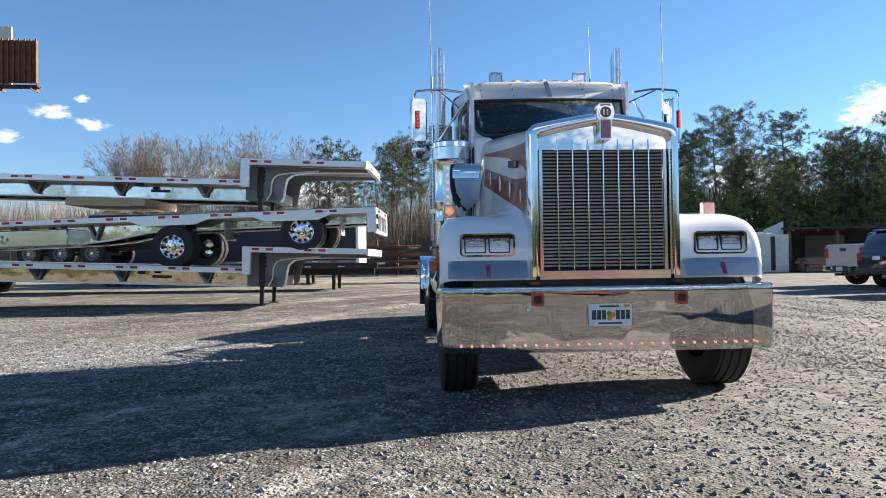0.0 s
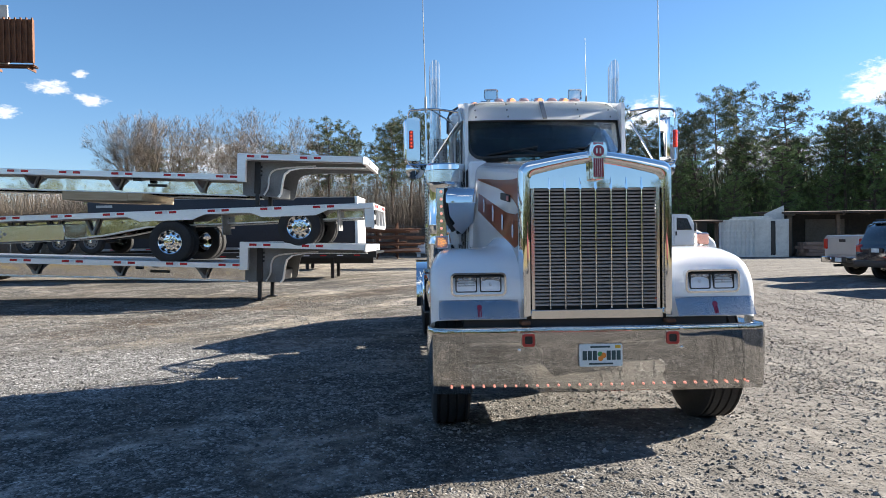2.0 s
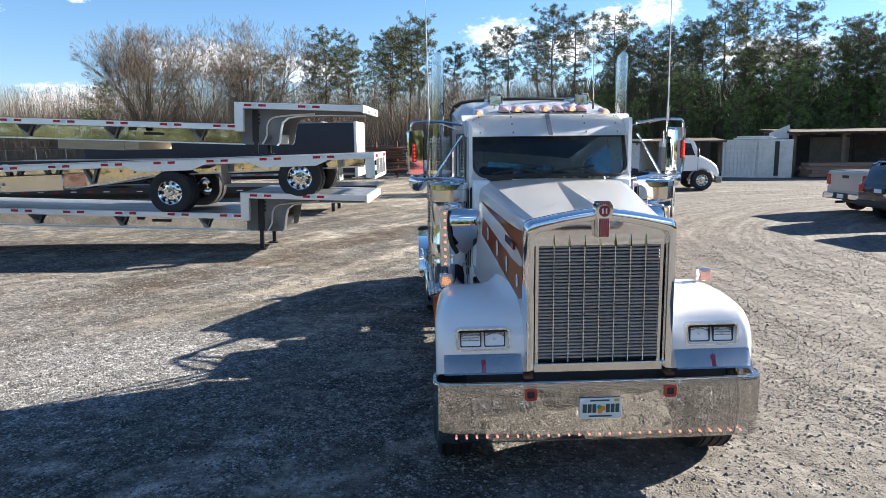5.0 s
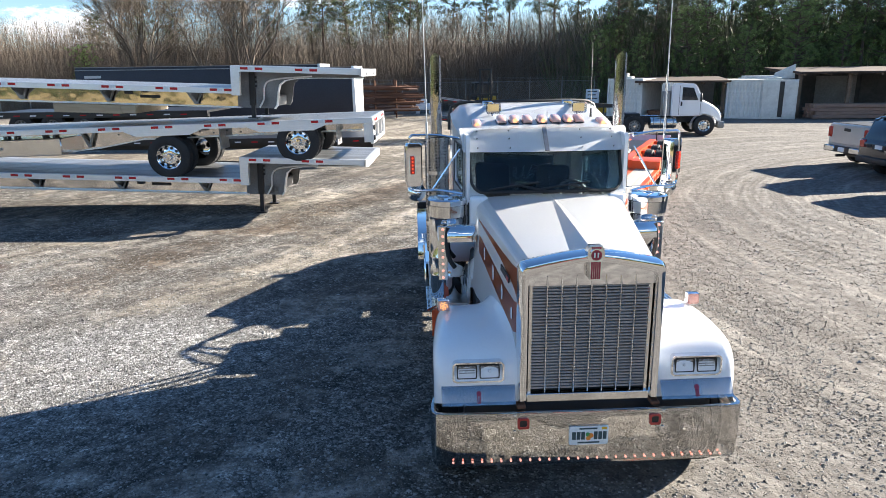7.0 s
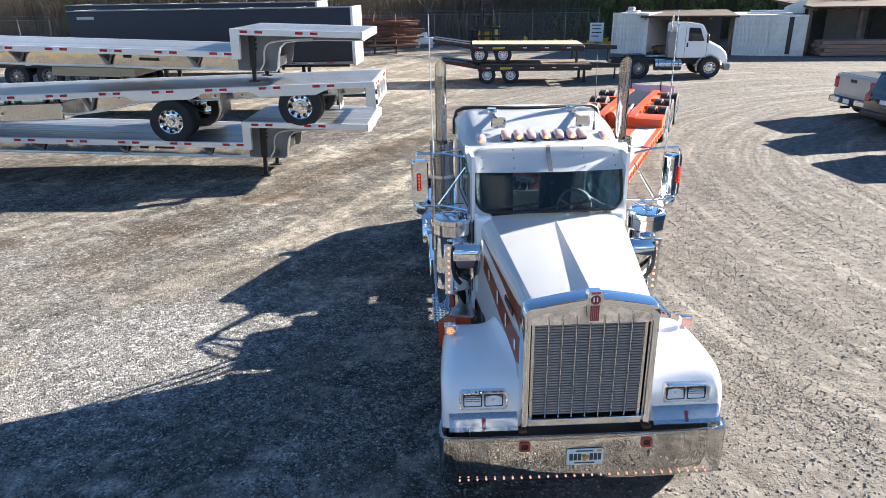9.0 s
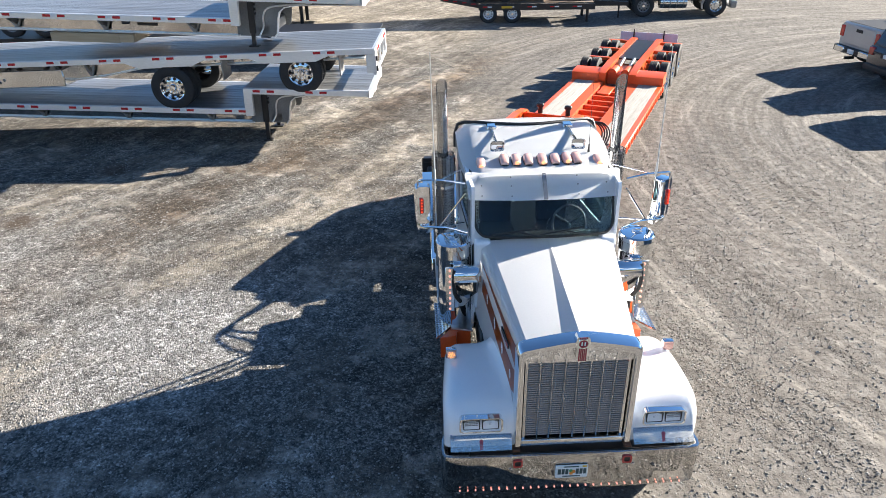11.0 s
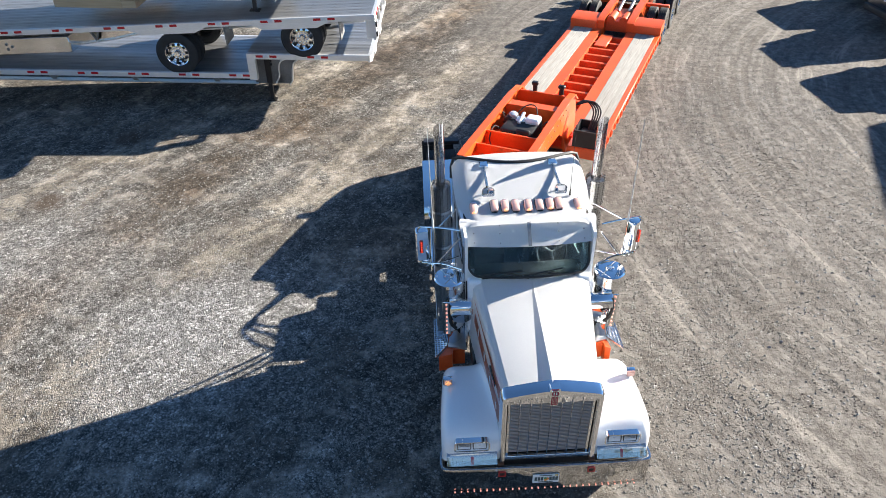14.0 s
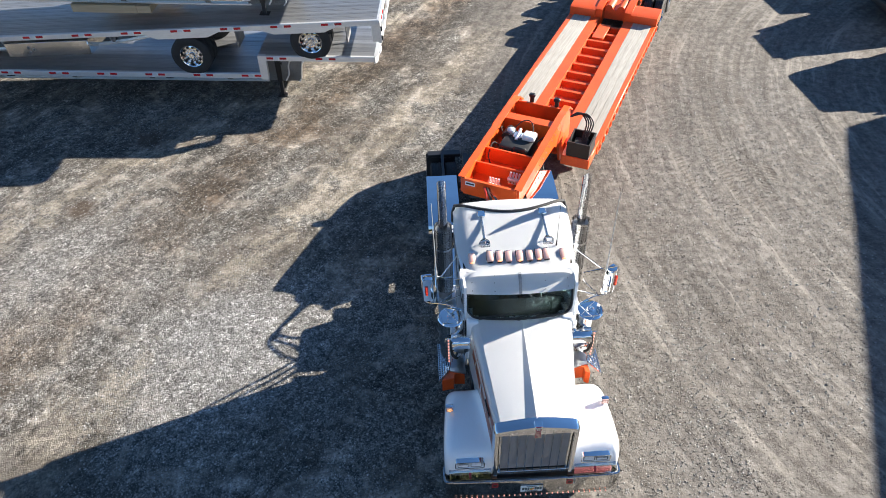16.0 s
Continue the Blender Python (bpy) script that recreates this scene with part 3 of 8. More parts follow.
def wheel(parent, m, radius=0.5, width=0.28, rim="chrome", dual=0.0, name="wheel"):
    """A wheel whose outer face looks along local -x: hub with nuts, dished rim with black discs for round holes,
    grooved tyre.
    """
    key = (radius, width, rim, dual)
    if key not in WHEELS:
        rr, w2 = radius * 0.575, width / 2
        bm = BM()
        for off in ([0.0, dual] if dual else [0.0]):
            pr = [(-w2 * 0.82, rr), (-w2 * 0.98, rr * 1.12), (-w2, radius * 0.82), (-w2 * 0.93, radius * 0.95), (-w2 * 0.80, radius)]
            for k in range(4):
                c = -w2 * 0.66 + k * w2 * 0.44
                pr += [(c - 0.010, radius), (c - 0.008, radius - 0.014), (c + 0.008, radius - 0.014), (c + 0.010, radius)]
            pr += [(w2 * 0.80, radius), (w2 * 0.93, radius * 0.95), (w2, radius * 0.82), (w2 * 0.98, rr * 1.12), (w2 * 0.82, rr)]
            rings = [[Vector((a + off, r * math.cos(2 * math.pi * i / 40), r * math.sin(2 * math.pi * i / 40))) for i in range(40)] for a, r in pr]
            loft(bm, rings + [rings[0]], True, False)
        tyre = put_mesh("tyre", bm, "rubber")
        bm = BM()
        lathe(bm, [(-w2 * 0.80, rr * 1.03), (-w2 * 0.88, rr * 1.0), (-w2 * 0.80, rr * 0.94), (-w2 * 0.25, rr * 0.90), (-w2 * 0.12, rr * 0.84),
                   (-w2 * 0.30, rr * 0.62), (-w2 * 0.34, rr * 0.42), (-w2 * 0.34, 0.0)], 40)
        rim_me = put_mesh("rim", bm, rim)
        # black discs on the unpierced rim stand for the dark of its holes
        bm = BM()
        rod(bm, (-0.022, 0, 0), (0, 0, 0), rr * 0.115, seg=12)
        hole = put_mesh("hand_hole", bm, "black_paint")
        bm = BM()
        lathe(bm, [(-w2 * 0.33, rr * 0.30), (-w2 * 0.75, rr * 0.27), (-w2 * 0.98, rr * 0.22), (-w2 * 1.0, 0.0)], 20)
        hub = put_mesh("wheel", bm, "chrome")
        bm = BM()
        rod(bm, (0, 0, 0), (-0.04, 0, 0), rr * 0.06, rr * 0.045, 6)
        nut = put_mesh("lug_nut", bm, "chrome")
        WHEELS[key] = (hub, tyre, rim_me, hole, nut)
    hub, tyre, rim_me, hole, nut = WHEELS[key]
    ob = part(name, hub, "", parent, at=m)
    for nm, me in (("tyre", tyre), ("rim", rim_me)):
        part(nm, me, "", ob)
    for k in range(10):
        a = 2 * math.pi * k / 10
        part("hand_hole", hole, "", ob, at=pose(-width * 0.125, math.cos(a) * radius * 0.42, math.sin(a) * radius * 0.42))
        b = a + math.pi / 10
        part("lug_nut", nut, "", ob, at=pose(-width * 0.17, math.cos(b) * radius * 0.27, math.sin(b) * radius * 0.27))
    return ob

# ---- ground ----
def ground_height(x, y):
    """A flat yard that rises into a wooded bank behind the fence."""
    rise = max(0.0, y - 59.0 + 0.02 * x)
    return min(rise * 0.10, 9.0) + (0.02 * noise.noise(Vector((x * 0.35, y * 0.35, 0))) if y < 59 else 0.0) - (0.012 if y < 59 else 0.0)


def ground_sheet():
    xs = sorted(set([-1500, -700, -300, -150, -100] + [-80 + 5 * i for i in range(33)] + [-12 + 0.5 * i for i in range(49)] + [100, 150, 300, 700, 1500]))
    ys = sorted(set([-1500, -500, -150, -60, -30, -15, -8] + [-4 + 0.5 * i for i in range(64)] + [30 + 3 * i for i in range(30)] + [130, 170, 220, 300, 500, 1500]))
    bm = BM()
    rows = [[bm.verts.new((x, y, ground_height(x, y))) for x in xs] for y in ys]
    for a, b in zip(rows, rows[1:]):
        ring_faces(bm, a, b, False)
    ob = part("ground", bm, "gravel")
    return tagged(ob, "grey crushed gravel yard with pale worn dirt lanes", "ground", kind="structure")


ground_sheet()


def wheel_rows(x, y):
    """How thickly clods lie: in broken rows along the wheel marks of vehicles that turn in the yard."""
    far, turn = math.hypot(x - 19.5, y - 13.7), math.atan2(y - 13.7, 19.5 - x) * 13.0
    row = noise.noise(Vector((far * 1.9, turn * 0.10, 3.0))) + 0.6 * noise.noise(Vector((far * 5.2, turn * 0.16, 9.0)))
    patch = noise.noise(Vector((x * 0.55, y * 0.55, 5.0))) + 0.5 * noise.noise(Vector((x * 2.1, y * 2.1, 1.0)))
    return 0.14 + 0.75 * row + 0.40 * patch


def gravel_drift(x, y):
    """How thickly larger stones lie on the rest of the yard: in drifts beside the worn lanes."""
    lane = abs(0.887 * x - 0.46 * y + 8.1)
    return 0.30 + 0.5 * noise.noise(Vector((x * 0.5, y * 0.5, 2.0))) + 0.5 * noise.noise(Vector((x * 2.4, y * 2.4, 7.0))) - 0.5 * max(0.0, 1.0 - lane)


def stones(name, n, x0, x1, y0, y1, small, large, label, seed, thick=None, mat="loose_stone"):
    """Loose stones lying on the yard, in one mesh."""
    rng = np.random.default_rng(seed)
    x, y = rng.uniform(x0, x1, n), rng.uniform(y0, y1, n)
    if thick:
        keep = rng.random(n) < np.array([thick(p, q) for p, q in zip(x, y)])
        x, y, n = x[keep], y[keep], int(keep.sum())
    size = small + (large - small) * rng.random(n) ** 4
    base = np.array([(1, 0, 0), (0, 1, 0), (-1, 0, 0), (0, -1, 0), (0, 0, 0.8), (0, 0, -0.5)], float)
    v = base[None] * (0.65 + 0.7 * rng.random((n, 6, 1)))
    a = rng.uniform(0, 6.283, n)
    c, s = np.cos(a)[:, None], np.sin(a)[:, None]
    v = np.stack([v[..., 0] * c - v[..., 1] * s, v[..., 0] * s + v[..., 1] * c, v[..., 2] * rng.uniform(0.45, 0.9, (n, 1))], -1) * size[:, None, None]
    z = np.array([ground_height(p, q) for p, q in zip(x, y)]) if n < 70000 else np.zeros(n)
    v += np.stack([x, y, z + size * 0.12], -1)[:, None]
    f = np.array([(0, 1, 4), (1, 2, 4), (2, 3, 4), (3, 0, 4), (1, 0, 5), (2, 1, 5), (3, 2, 5), (0, 3, 5)])
    faces = (f[None] + 6 * np.arange(n)[:, None, None]).reshape(-1, 3)
    me = bpy.data.meshes.new(name)
    me.from_pydata(v.reshape(-1, 3).tolist(), [], faces.tolist())
    me.materials.append(MATS[mat])
    return tagged(new(name, me), label, "gravel", kind="stuff")


leafy("loose_stone", (0.03, 0.029, 0.026), (0.46, 0.445, 0.415))
MATS["loose_stone"].node_tree.nodes["Principled BSDF"].inputs["Roughness"].default_value = 0.9
stones("gravel", 42000, -6.0, 4.5, 1.8, 9.0, 0.006, 0.022, "loose grey crushed stones on the yard", 3)
stones("gravel", 22000, -9.0, 9.0, 6.0, 17.0, 0.009, 0.026, "loose grey crushed stones farther over the yard", 5)
stones("gravel", 50000, -11.5, 1.2, 4.5, 17.0, 0.010, 0.026, "coarse grey stones in drifts beside the worn lanes", 8, gravel_drift)
leafy("clod", (0.055, 0.048, 0.040), (0.25, 0.222, 0.19))
MATS["clod"].node_tree.nodes["Principled BSDF"].inputs["Roughness"].default_value = 0.95
stones("clods", 120000, 1.6, 10.5, 2.5, 15.5, 0.005, 0.021, "dark earth clods in rows along the wheel marks", 11, wheel_rows, "clod")

# ---- the white tractor ----
TRUCK = pose(1.148, 4.7215, 0, 0, 0, 4.2)
truck = thing("semi_truck", TRUCK, "white long-nosed semi tractor with chrome grille, stacks and bumper", "truck")


def smoothstep(a, b, t):
    t = min(1.0, max(0.0, (t - a) / (b - a)))
    return t * t * (3 - 2 * t)


# bumper: a tall polished sheet with rolled top and swept ends
def bumper():
    path = [(-1.165, 0.36), (-1.20, 0.22), (-1.208, 0.10), (-1.200, 0.045), (-1.175, 0.014), (-1.10, 0.002), (-0.95, -0.004), (-0.6, -0.012), (-0.2, -0.016)]
    path += [(-x, y) for x, y in reversed(path)]
    prof = [(0.060, 0.80), (0.030, 0.822), (0.008, 0.826), (-0.004, 0.820), (-0.008, 0.808), (-0.008, 0.78), (-0.010, 0.72), (-0.006, 0.64), (-0.008, 0.55), (-0.004, 0.45), (0.0, 0.385), (0.012, 0.362), (0.05, 0.358)]
    rings = []
    for i, (x, y) in enumerate(path):
        a, b = path[max(i - 1, 0)], path[min(i + 1, len(path) - 1)]
        d = Vector((b[0] - a[0], b[1] - a[1], 0)).normalized()
        nrm = Vector((-d.y, d.x, 0))
        rings.append([Vector((x, y, z)) + nrm * o for o, z in prof])
    bm = BM()
    loft(bm, rings, False, False)
    bmesh.ops.solidify(bm, geom=list(bm.faces), thickness=0.006)
    return bm


bumper_ob = part("bumper", bumper(), "bumper_chrome", truck, "tall polished chrome bumper", at=pose(0, 0.085, 0))
for x in (-0.51, 0.51):
    bm = BM()
    frame_prism(bm, round_rect(x - 0.045, 0.69, x + 0.045, 0.78, 0.018), round_rect(x - 0.028, 0.707, x + 0.028, 0.763, 0.012), -0.034, -0.012)
    hook = part("tow_port", bm, "red_paint", bumper_ob, "red rimmed tow port")
    # black plate in place of the dark opening; the bumper is not pierced
    bm = BM()
    box(bm, (x - 0.03, -0.026, 0.705), (x + 0.03, -0.015, 0.765))
    part("port_hole", bm, "black_paint", hook)
    for dz in (0.665, 0.80):
        bm = BM()
        lathe(bm, [(0, 0.0), (0.004, 0.012), (0.010, 0.014), (0.016, 0.012)], 12, Matrix.Translation((x + (0.065 if x > 0 else -0.065), -0.03, dz)) @ Matrix.Rotation(radians(90), 4, "Z"))
        part("bolt", bm, "chrome", bumper_ob)
bm = BM()
lathe(bm, [(-0.010, 0.0), (-0.008, 0.006), (0.0, 0.009), (0.006, 0.009)], 10, Matrix.Rotation(radians(90), 4, "Z"))
LED = put_mesh("running_light", bm, "led_amber")
for k in range(29):
    x = -1.05 + 2.1 * k / 28
    part("running_light", LED, "", bumper_ob, at=pose(x, -0.022, 0.415))

# number plate, its characters as plain bars
bm = BM()
prism(bm, round_rect(-0.152 - 0.005, 0.545, 0.152 - 0.005, 0.70, 0.012), -0.040, -0.032, "y")
plate = part("number_plate", bm, "plate_white", bumper_ob, "white number plate with dark bars and an orange fruit")
for x0, x1, z0, z1 in [(-0.135, -0.105, 0.59, 0.655), (-0.098, -0.070, 0.59, 0.655), (-0.063, -0.035, 0.59, 0.655), (0.035, 0.063, 0.59, 0.655), (0.070, 0.098, 0.59, 0.655),
                       (0.105, 0.133, 0.59, 0.655), (-0.09, 0.08, 0.558, 0.570), (-0.08, 0.06, 0.676, 0.688)]:
    bm = BM()
    box(bm, (x0, -0.0425, z0), (x1, -0.0398, z1))
    part("character_bar", bm, "plate_ink", plate)
for c, r, mt in [((-0.012, 0.632), 0.018, "leaf_ink"), ((0.012, 0.622), 0.020, "fruit_orange"), ((-0.008, 0.600), 0.018, "fruit_orange")]:
    bm = BM()
    prism(bm, [(c[0] + r * math.cos(a * 0.5236), c[1] + r * math.sin(a * 0.5236)) for a in range(12)], -0.044, -0.0398, "y")
    part("fruit" if mt == "fruit_orange" else "leaf", bm, mt, plate)
bm = BM()
box(bm, (0.095, -0.0425, 0.672), (0.133, -0.0398, 0.692))
part("sticker", bm, "yellow_paint", plate)


# grille shell
def shell_outline(w0, w1, z0, zs, zc, r=0.07, n=6):
    """Upright sides, rounded shoulders, a shallow gable."""
    pts = [(-w0, z0)]
    for k in range(n + 1):
        a = radians(180 - 78 * k / n)
        pts.append((-w1 + r + r * math.cos(a), zs - r + r * math.sin(a)))
    for k in range(1, 8):
        t = k / 8
        x0, zz0 = pts[n + 1]
        pts.append((x0 * (1 - t), zz0 + (zc - zz0) * (1 - (1 - t) ** 1.35)))
    half = pts
    return half + [(0.0, zc)] + [(-x, z) for x, z in reversed(half)]


outer = shell_outline(0.545, 0.545, 0.885, 1.985, 2.062)
inner = shell_outline(0.475, 0.475, 0.90, 1.90, 1.985, 0.05)
bm = BM()
rings = []
for y, k in ((0.26, 1.0), (0.15, 1.0), (0.120, 0.80), (0.112, 0.45), (0.118, 0.12), (0.150, 0.0), (0.230, 0.0)):
    rings.append([Vector((a[0] * k + b[0] * (1 - k), y, a[1] * k + b[1] * (1 - k))) for a, b in zip(outer, inner)])
rows = loft(bm, rings, False, False)
grille_shell = part("grille_shell", bm, "chrome", truck, "chrome grille surround")
bm = BM()
top = [p for p in inner if p[1] > 1.80]
prism(bm, [(-0.475, 1.80)] + top + [(0.475, 1.80)], 0.172, 0.182, "y")
for v in bm.verts:
    v.co.y += (v.co.z - 1.80) * 0.02
part("header_panel", bm, "chrome", grille_shell, "polished panel over the grille")
bm = BM()
for s in (-1, 1):
    prism(bm, [(s * 0.464, 0.90), (s * 0.441, 0.90), (s * 0.441, 1.80), (s * 0.464, 1.80)], 0.172, 0.188, "y")
    for z in [1.0 + 0.1 * k for k in range(8)]:
        rod(bm, (s * 0.453, 0.174, z), (s * 0.453, 0.164, z), 0.005, seg=6)
box(bm, (-0.475, 0.146, 0.868), (0.475, 0.19, 0.934), 0.004)
part("inner_frame", bm, "bright_aluminium", grille_shell)
bm = BM()
box(bm, (-0.445, 0.215, 0.93), (0.445, 0.23, 1.81))
radiator = part("radiator_screen", bm, "core_grey", grille_shell, "dark louvred radiator screen")
bm = BM()
prism(bm, [(0.180, -0.005), (0.181, 0.007), (0.210, 0.011), (0.210, 0.003)], -0.443, 0.443, "x")
SLAT = put_mesh("louvre", bm, "louvre_grey")
for k in range(34):
    part("louvre", SLAT, "", radiator, at=pose(0, 0.006, 0.965 + 0.0249 * k))
bm = BM()
prism(bm, [(0, 0.1575), (0.0035, 0.1595), (0.006, 0.164), (0.0075, 0.172), (0.0075, 0.186), (-0.0075, 0.186), (-0.0075, 0.172), (-0.006, 0.164), (-0.0035, 0.1595)], 0.94, 1.80, "z")
rod(bm, (0, 0.166, 1.79), (0, 0.166, 1.875), 0.010, 0.002, 8)
BAR = put_mesh("grille_bar", bm, "chrome")
for k in range(7):
    part("grille_bar", BAR, "", radiator, at=pose(-0.3325 + 0.1108 * k, 0, 0))
# emblem as a plain shape: a ribbed red shield with a round disc
bm = BM()
prism(bm, [(-0.040, 1.864), (-0.030, 1.856), (0.030, 1.856), (0.040, 1.864), (0.043, 1.99), (0.058, 2.02), (0.064, 2.055), (0.058, 2.09), (0.045, 2.115), (-0.045, 2.115), (-0.058, 2.09), (-0.064, 2.055), (-0.058, 2.02), (-0.043, 1.99)], 0.088, 0.168, "y")
emblem = part("emblem", bm, "chrome", grille_shell, "chrome and red ribbed hood emblem")
for k in range(5):
    x = -0.029 + 0.0145 * k
    for z0, z1 in ((1.870, 2.0), (2.096, 2.112)):
        bm = BM()
        box(bm, (x - 0.0058, 0.0845, z0), (x + 0.0058, 0.0885, z1))
        part("rib", bm, "emblem_red", emblem)
bm = BM()
frame_prism(bm, [(0.048 * math.cos(a * 0.3142), 2.052 + 0.048 * math.sin(a * 0.3142)) for a in range(20)], [(0.040 * math.cos(a * 0.3142), 2.052 + 0.040 * math.sin(a * 0.3142)) for a in range(20)], 0.078, 0.088)
part("disc_ring", bm, "chrome", emblem)
bm = BM()
prism(bm, [(0.040 * math.cos(a * 0.3142), 2.052 + 0.040 * math.sin(a * 0.3142)) for a in range(20)], 0.081, 0.088, "y")
part("disc", bm, "emblem_red", emblem)
for x in (-0.013, 0.013):
    bm = BM()
    box(bm, (x - 0.005, 0.0785, 2.034), (x + 0.005, 0.0812, 2.070))
    part("disc_mark", bm, "white_reflector", emblem)


# hood
def hood_section(y):
    t = (y - 0.20) / (1.80 - 0.20)
    ridge_w, ridge_h = 0.145 * (1 - t) + 0.003, 0.055 * (1 - t)
    zc = 2.005 + 0.185 * t
    zs = 1.955 + 0.205 * t
    wt, wb = 0.515 + 0.205 * t, 0.545 + 0.215 * t
    r = 0.07 + 0.03 * t
    zb = 0.95 + 0.35 * t
    half = [(0.0, zc + ridge_h)]
    for x in (ridge_w, ridge_w + 0.06):
        half.append((x, zc - (zc - zs) * (x / wt) ** 2))
    for k in range(1, 5):
        x = ridge_w + 0.06 + (wt - r - ridge_w - 0.06) * k / 4
        half.append((x, zc - (zc - zs) * (x / wt) ** 2))
    for k in range(1, 6):
        a = radians(90 - 84 * k / 5)
        half.append((wt - r + r * math.cos(a), zs - r + r * math.sin(a) - 0.003))
    x0, z0 = half[-1]
    for k in range(1, 5):
        half.append((x0 + (wb - x0) * k / 4, z0 + (zb - z0) * k / 4))
    return [Vector((-x, y, z)) for x, z in reversed(half)] + [Vector((x, y, z)) for x, z in half[1:]]


bm = BM()
loft(bm, [hood_section(0.20 + 1.60 * k / 14) for k in range(15)], False, False)
bmesh.ops.solidify(bm, geom=list(bm.faces), thickness=0.012)
hood = part("hood", put_mesh("hood", bm, "white_paint", True, 14), "", truck, "white sloping hood with a central ridge")
for x in (-0.42, -0.3, -0.2, 0.2, 0.3, 0.42):
    bm = BM()
    z = 2.032 - 0.07 * (x / 0.5) ** 2 + 0.02 * max(0, 1 - abs(x) / 0.17)
    rod(bm, (x, 0.235, z), (x, 0.235, z + 0.013), 0.006, seg=6)
    part("rivet", bm, "chrome", hood)


def hood_side(y, z, s):
    """The hood's flank at a height."""
    sec = hood_section(y)
    pts = [p for p in sec if p.x * s > 0]
    pts.sort(key=lambda p: p.z)
    for a, b in zip(pts, pts[1:]):
        if a.z <= z <= b.z:
            k = (z - a.z) / max(b.z - a.z, 1e-6)
            return a.lerp(b, k)
    return pts[0]


def decal(name, poly, s, mat, parent, label="", lift=0.004):
    """A painted stripe: a thin skin that follows the hood's flank, as strips between two edges."""
    bm = BM()
    lo, hi = poly
    n = 14
    rows = []
    for k in range(n + 1):
        t = k / n
        y = lo[0][0] + (lo[-1][0] - lo[0][0]) * t

        def at(line):
            for a, b in zip(line, line[1:]):
                if min(a[0], b[0]) - 1e-6 <= y <= max(a[0], b[0]) + 1e-6:
                    q = (y - a[0]) / (b[0] - a[0]) if b[0] != a[0] else 0
                    return a[1] + (b[1] - a[1]) * q
            return line[-1][1]
        z0, z1 = at(lo), at(hi)
        rows.append([hood_side(y, z0 + (z1 - z0) * i / 3, s) + Vector((s * lift, 0, 0)) for i in range(4)])
    loft(bm, rows, False, False)
    bmesh.ops.solidify(bm, geom=list(bm.faces), thickness=0.002)
    return part(name, bm, mat, parent, label)


for s in (-1, 1):
    decal("stripe", ([(0.26, 1.40), (0.34, 1.37), (0.60, 1.44), (1.56, 1.70)], [(0.26, 1.64), (0.34, 1.62), (0.60, 1.645), (1.56, 1.86)]), s, "stripe_brown", hood, "brown-orange painted stripe")
    decal("stripe", ([(0.26, 1.64), (0.40, 1.73), (0.80, 1.84), (1.62, 1.985)], [(0.26, 1.90), (0.40, 1.885), (0.80, 1.915), (1.62, 2.0)]), s, "stripe_brown", hood)
    for y, z, h in ((0.42, 1.50, 0.05), (0.72, 1.575, 0.065), (1.02, 1.655, 0.07), (1.34, 1.735, 0.06)):
        bm = BM()
        c = hood_side(y, z, s)
        lathe(bm, [(0, 0), (0.0015, h * 0.9), (0.006, h)], 20, Matrix.Translation(c + Vector((s * 0.010, 0, 0))) @ Matrix.Diagonal((-s, 0.75, 1, 1)))
        part("oval_spot", bm, "white_paint", hood)
    c = hood_side(0.62, 1.76, s)
    bm = BM()
    box(bm, (-0.006, -0.13, -0.028), (0.006, 0.13, 0.028), 0.004)
    badge = part("badge", bm, "black_plastic", hood, "black and red hood badge", at=pose(c.x + s * 0.012, 0.62, 1.765, 8, 0, 7 * -s))
    bm = BM()
    box(bm, (-0.009, -0.12, -0.018), (0.009, -0.06, 0.018))
    part("badge_tab", bm, "red_paint", badge)


# fenders
FENDER = [(0.165, 0.87), (0.165, 0.98), (0.18, 1.10), (0.225, 1.20), (0.31, 1.285), (0.44, 1.335), (0.62, 1.362), (0.85, 1.37), (1.06, 1.35), (1.22, 1.28), (1.33, 1.16), (1.38, 1.02), (1.40, 0.90)]


def fender(s):
    line = curve_pts([(0, y, z) for y, z in FENDER], 3)
    mid = Vector((0, 0.80, 0.62))
    bm = BM()
    rings = []
    for i, p in enumerate(line):
        t = p.y
        xin = 0.50 + 0.14 * max(0.0, t)
        xout = 1.185 - 0.055 * smoothstep(0.25, 1.4, t)
        r = 0.10 + 0.05 * smoothstep(0.18, 0.5, t)
        inward = (mid - p).normalized()
        lift = 0.10 * smoothstep(0.20, 0.60, t) * (1 - smoothstep(1.15, 1.40, t))
        ring = [Vector((s * (xin - 0.02), p.y, p.z + lift)), Vector((s * (xin + 0.03), p.y, p.z + lift * 0.45)), Vector((s * (xin + 0.08), p.y, p.z + lift * 0.12))]
        xin += 0.08
        for k in range(1, 5):
            x = xin + (xout - r - xin) * k / 4
            ring.append(Vector((s * x, p.y, p.z)))
        for k in range(1, 7):
            a = radians(15 * k)
            ring.append(Vector((s * (xout - r + r * math.sin(a)), p.y, p.z)) + inward * (r * (1 - math.cos(a))))
        ring.append(ring[-1] + inward * 0.07)
        ring.append(ring[-1] + Vector((-s * 0.03, 0, 0)))
        rings.append(ring)
    loft(bm, rings, False, False)
    return bm


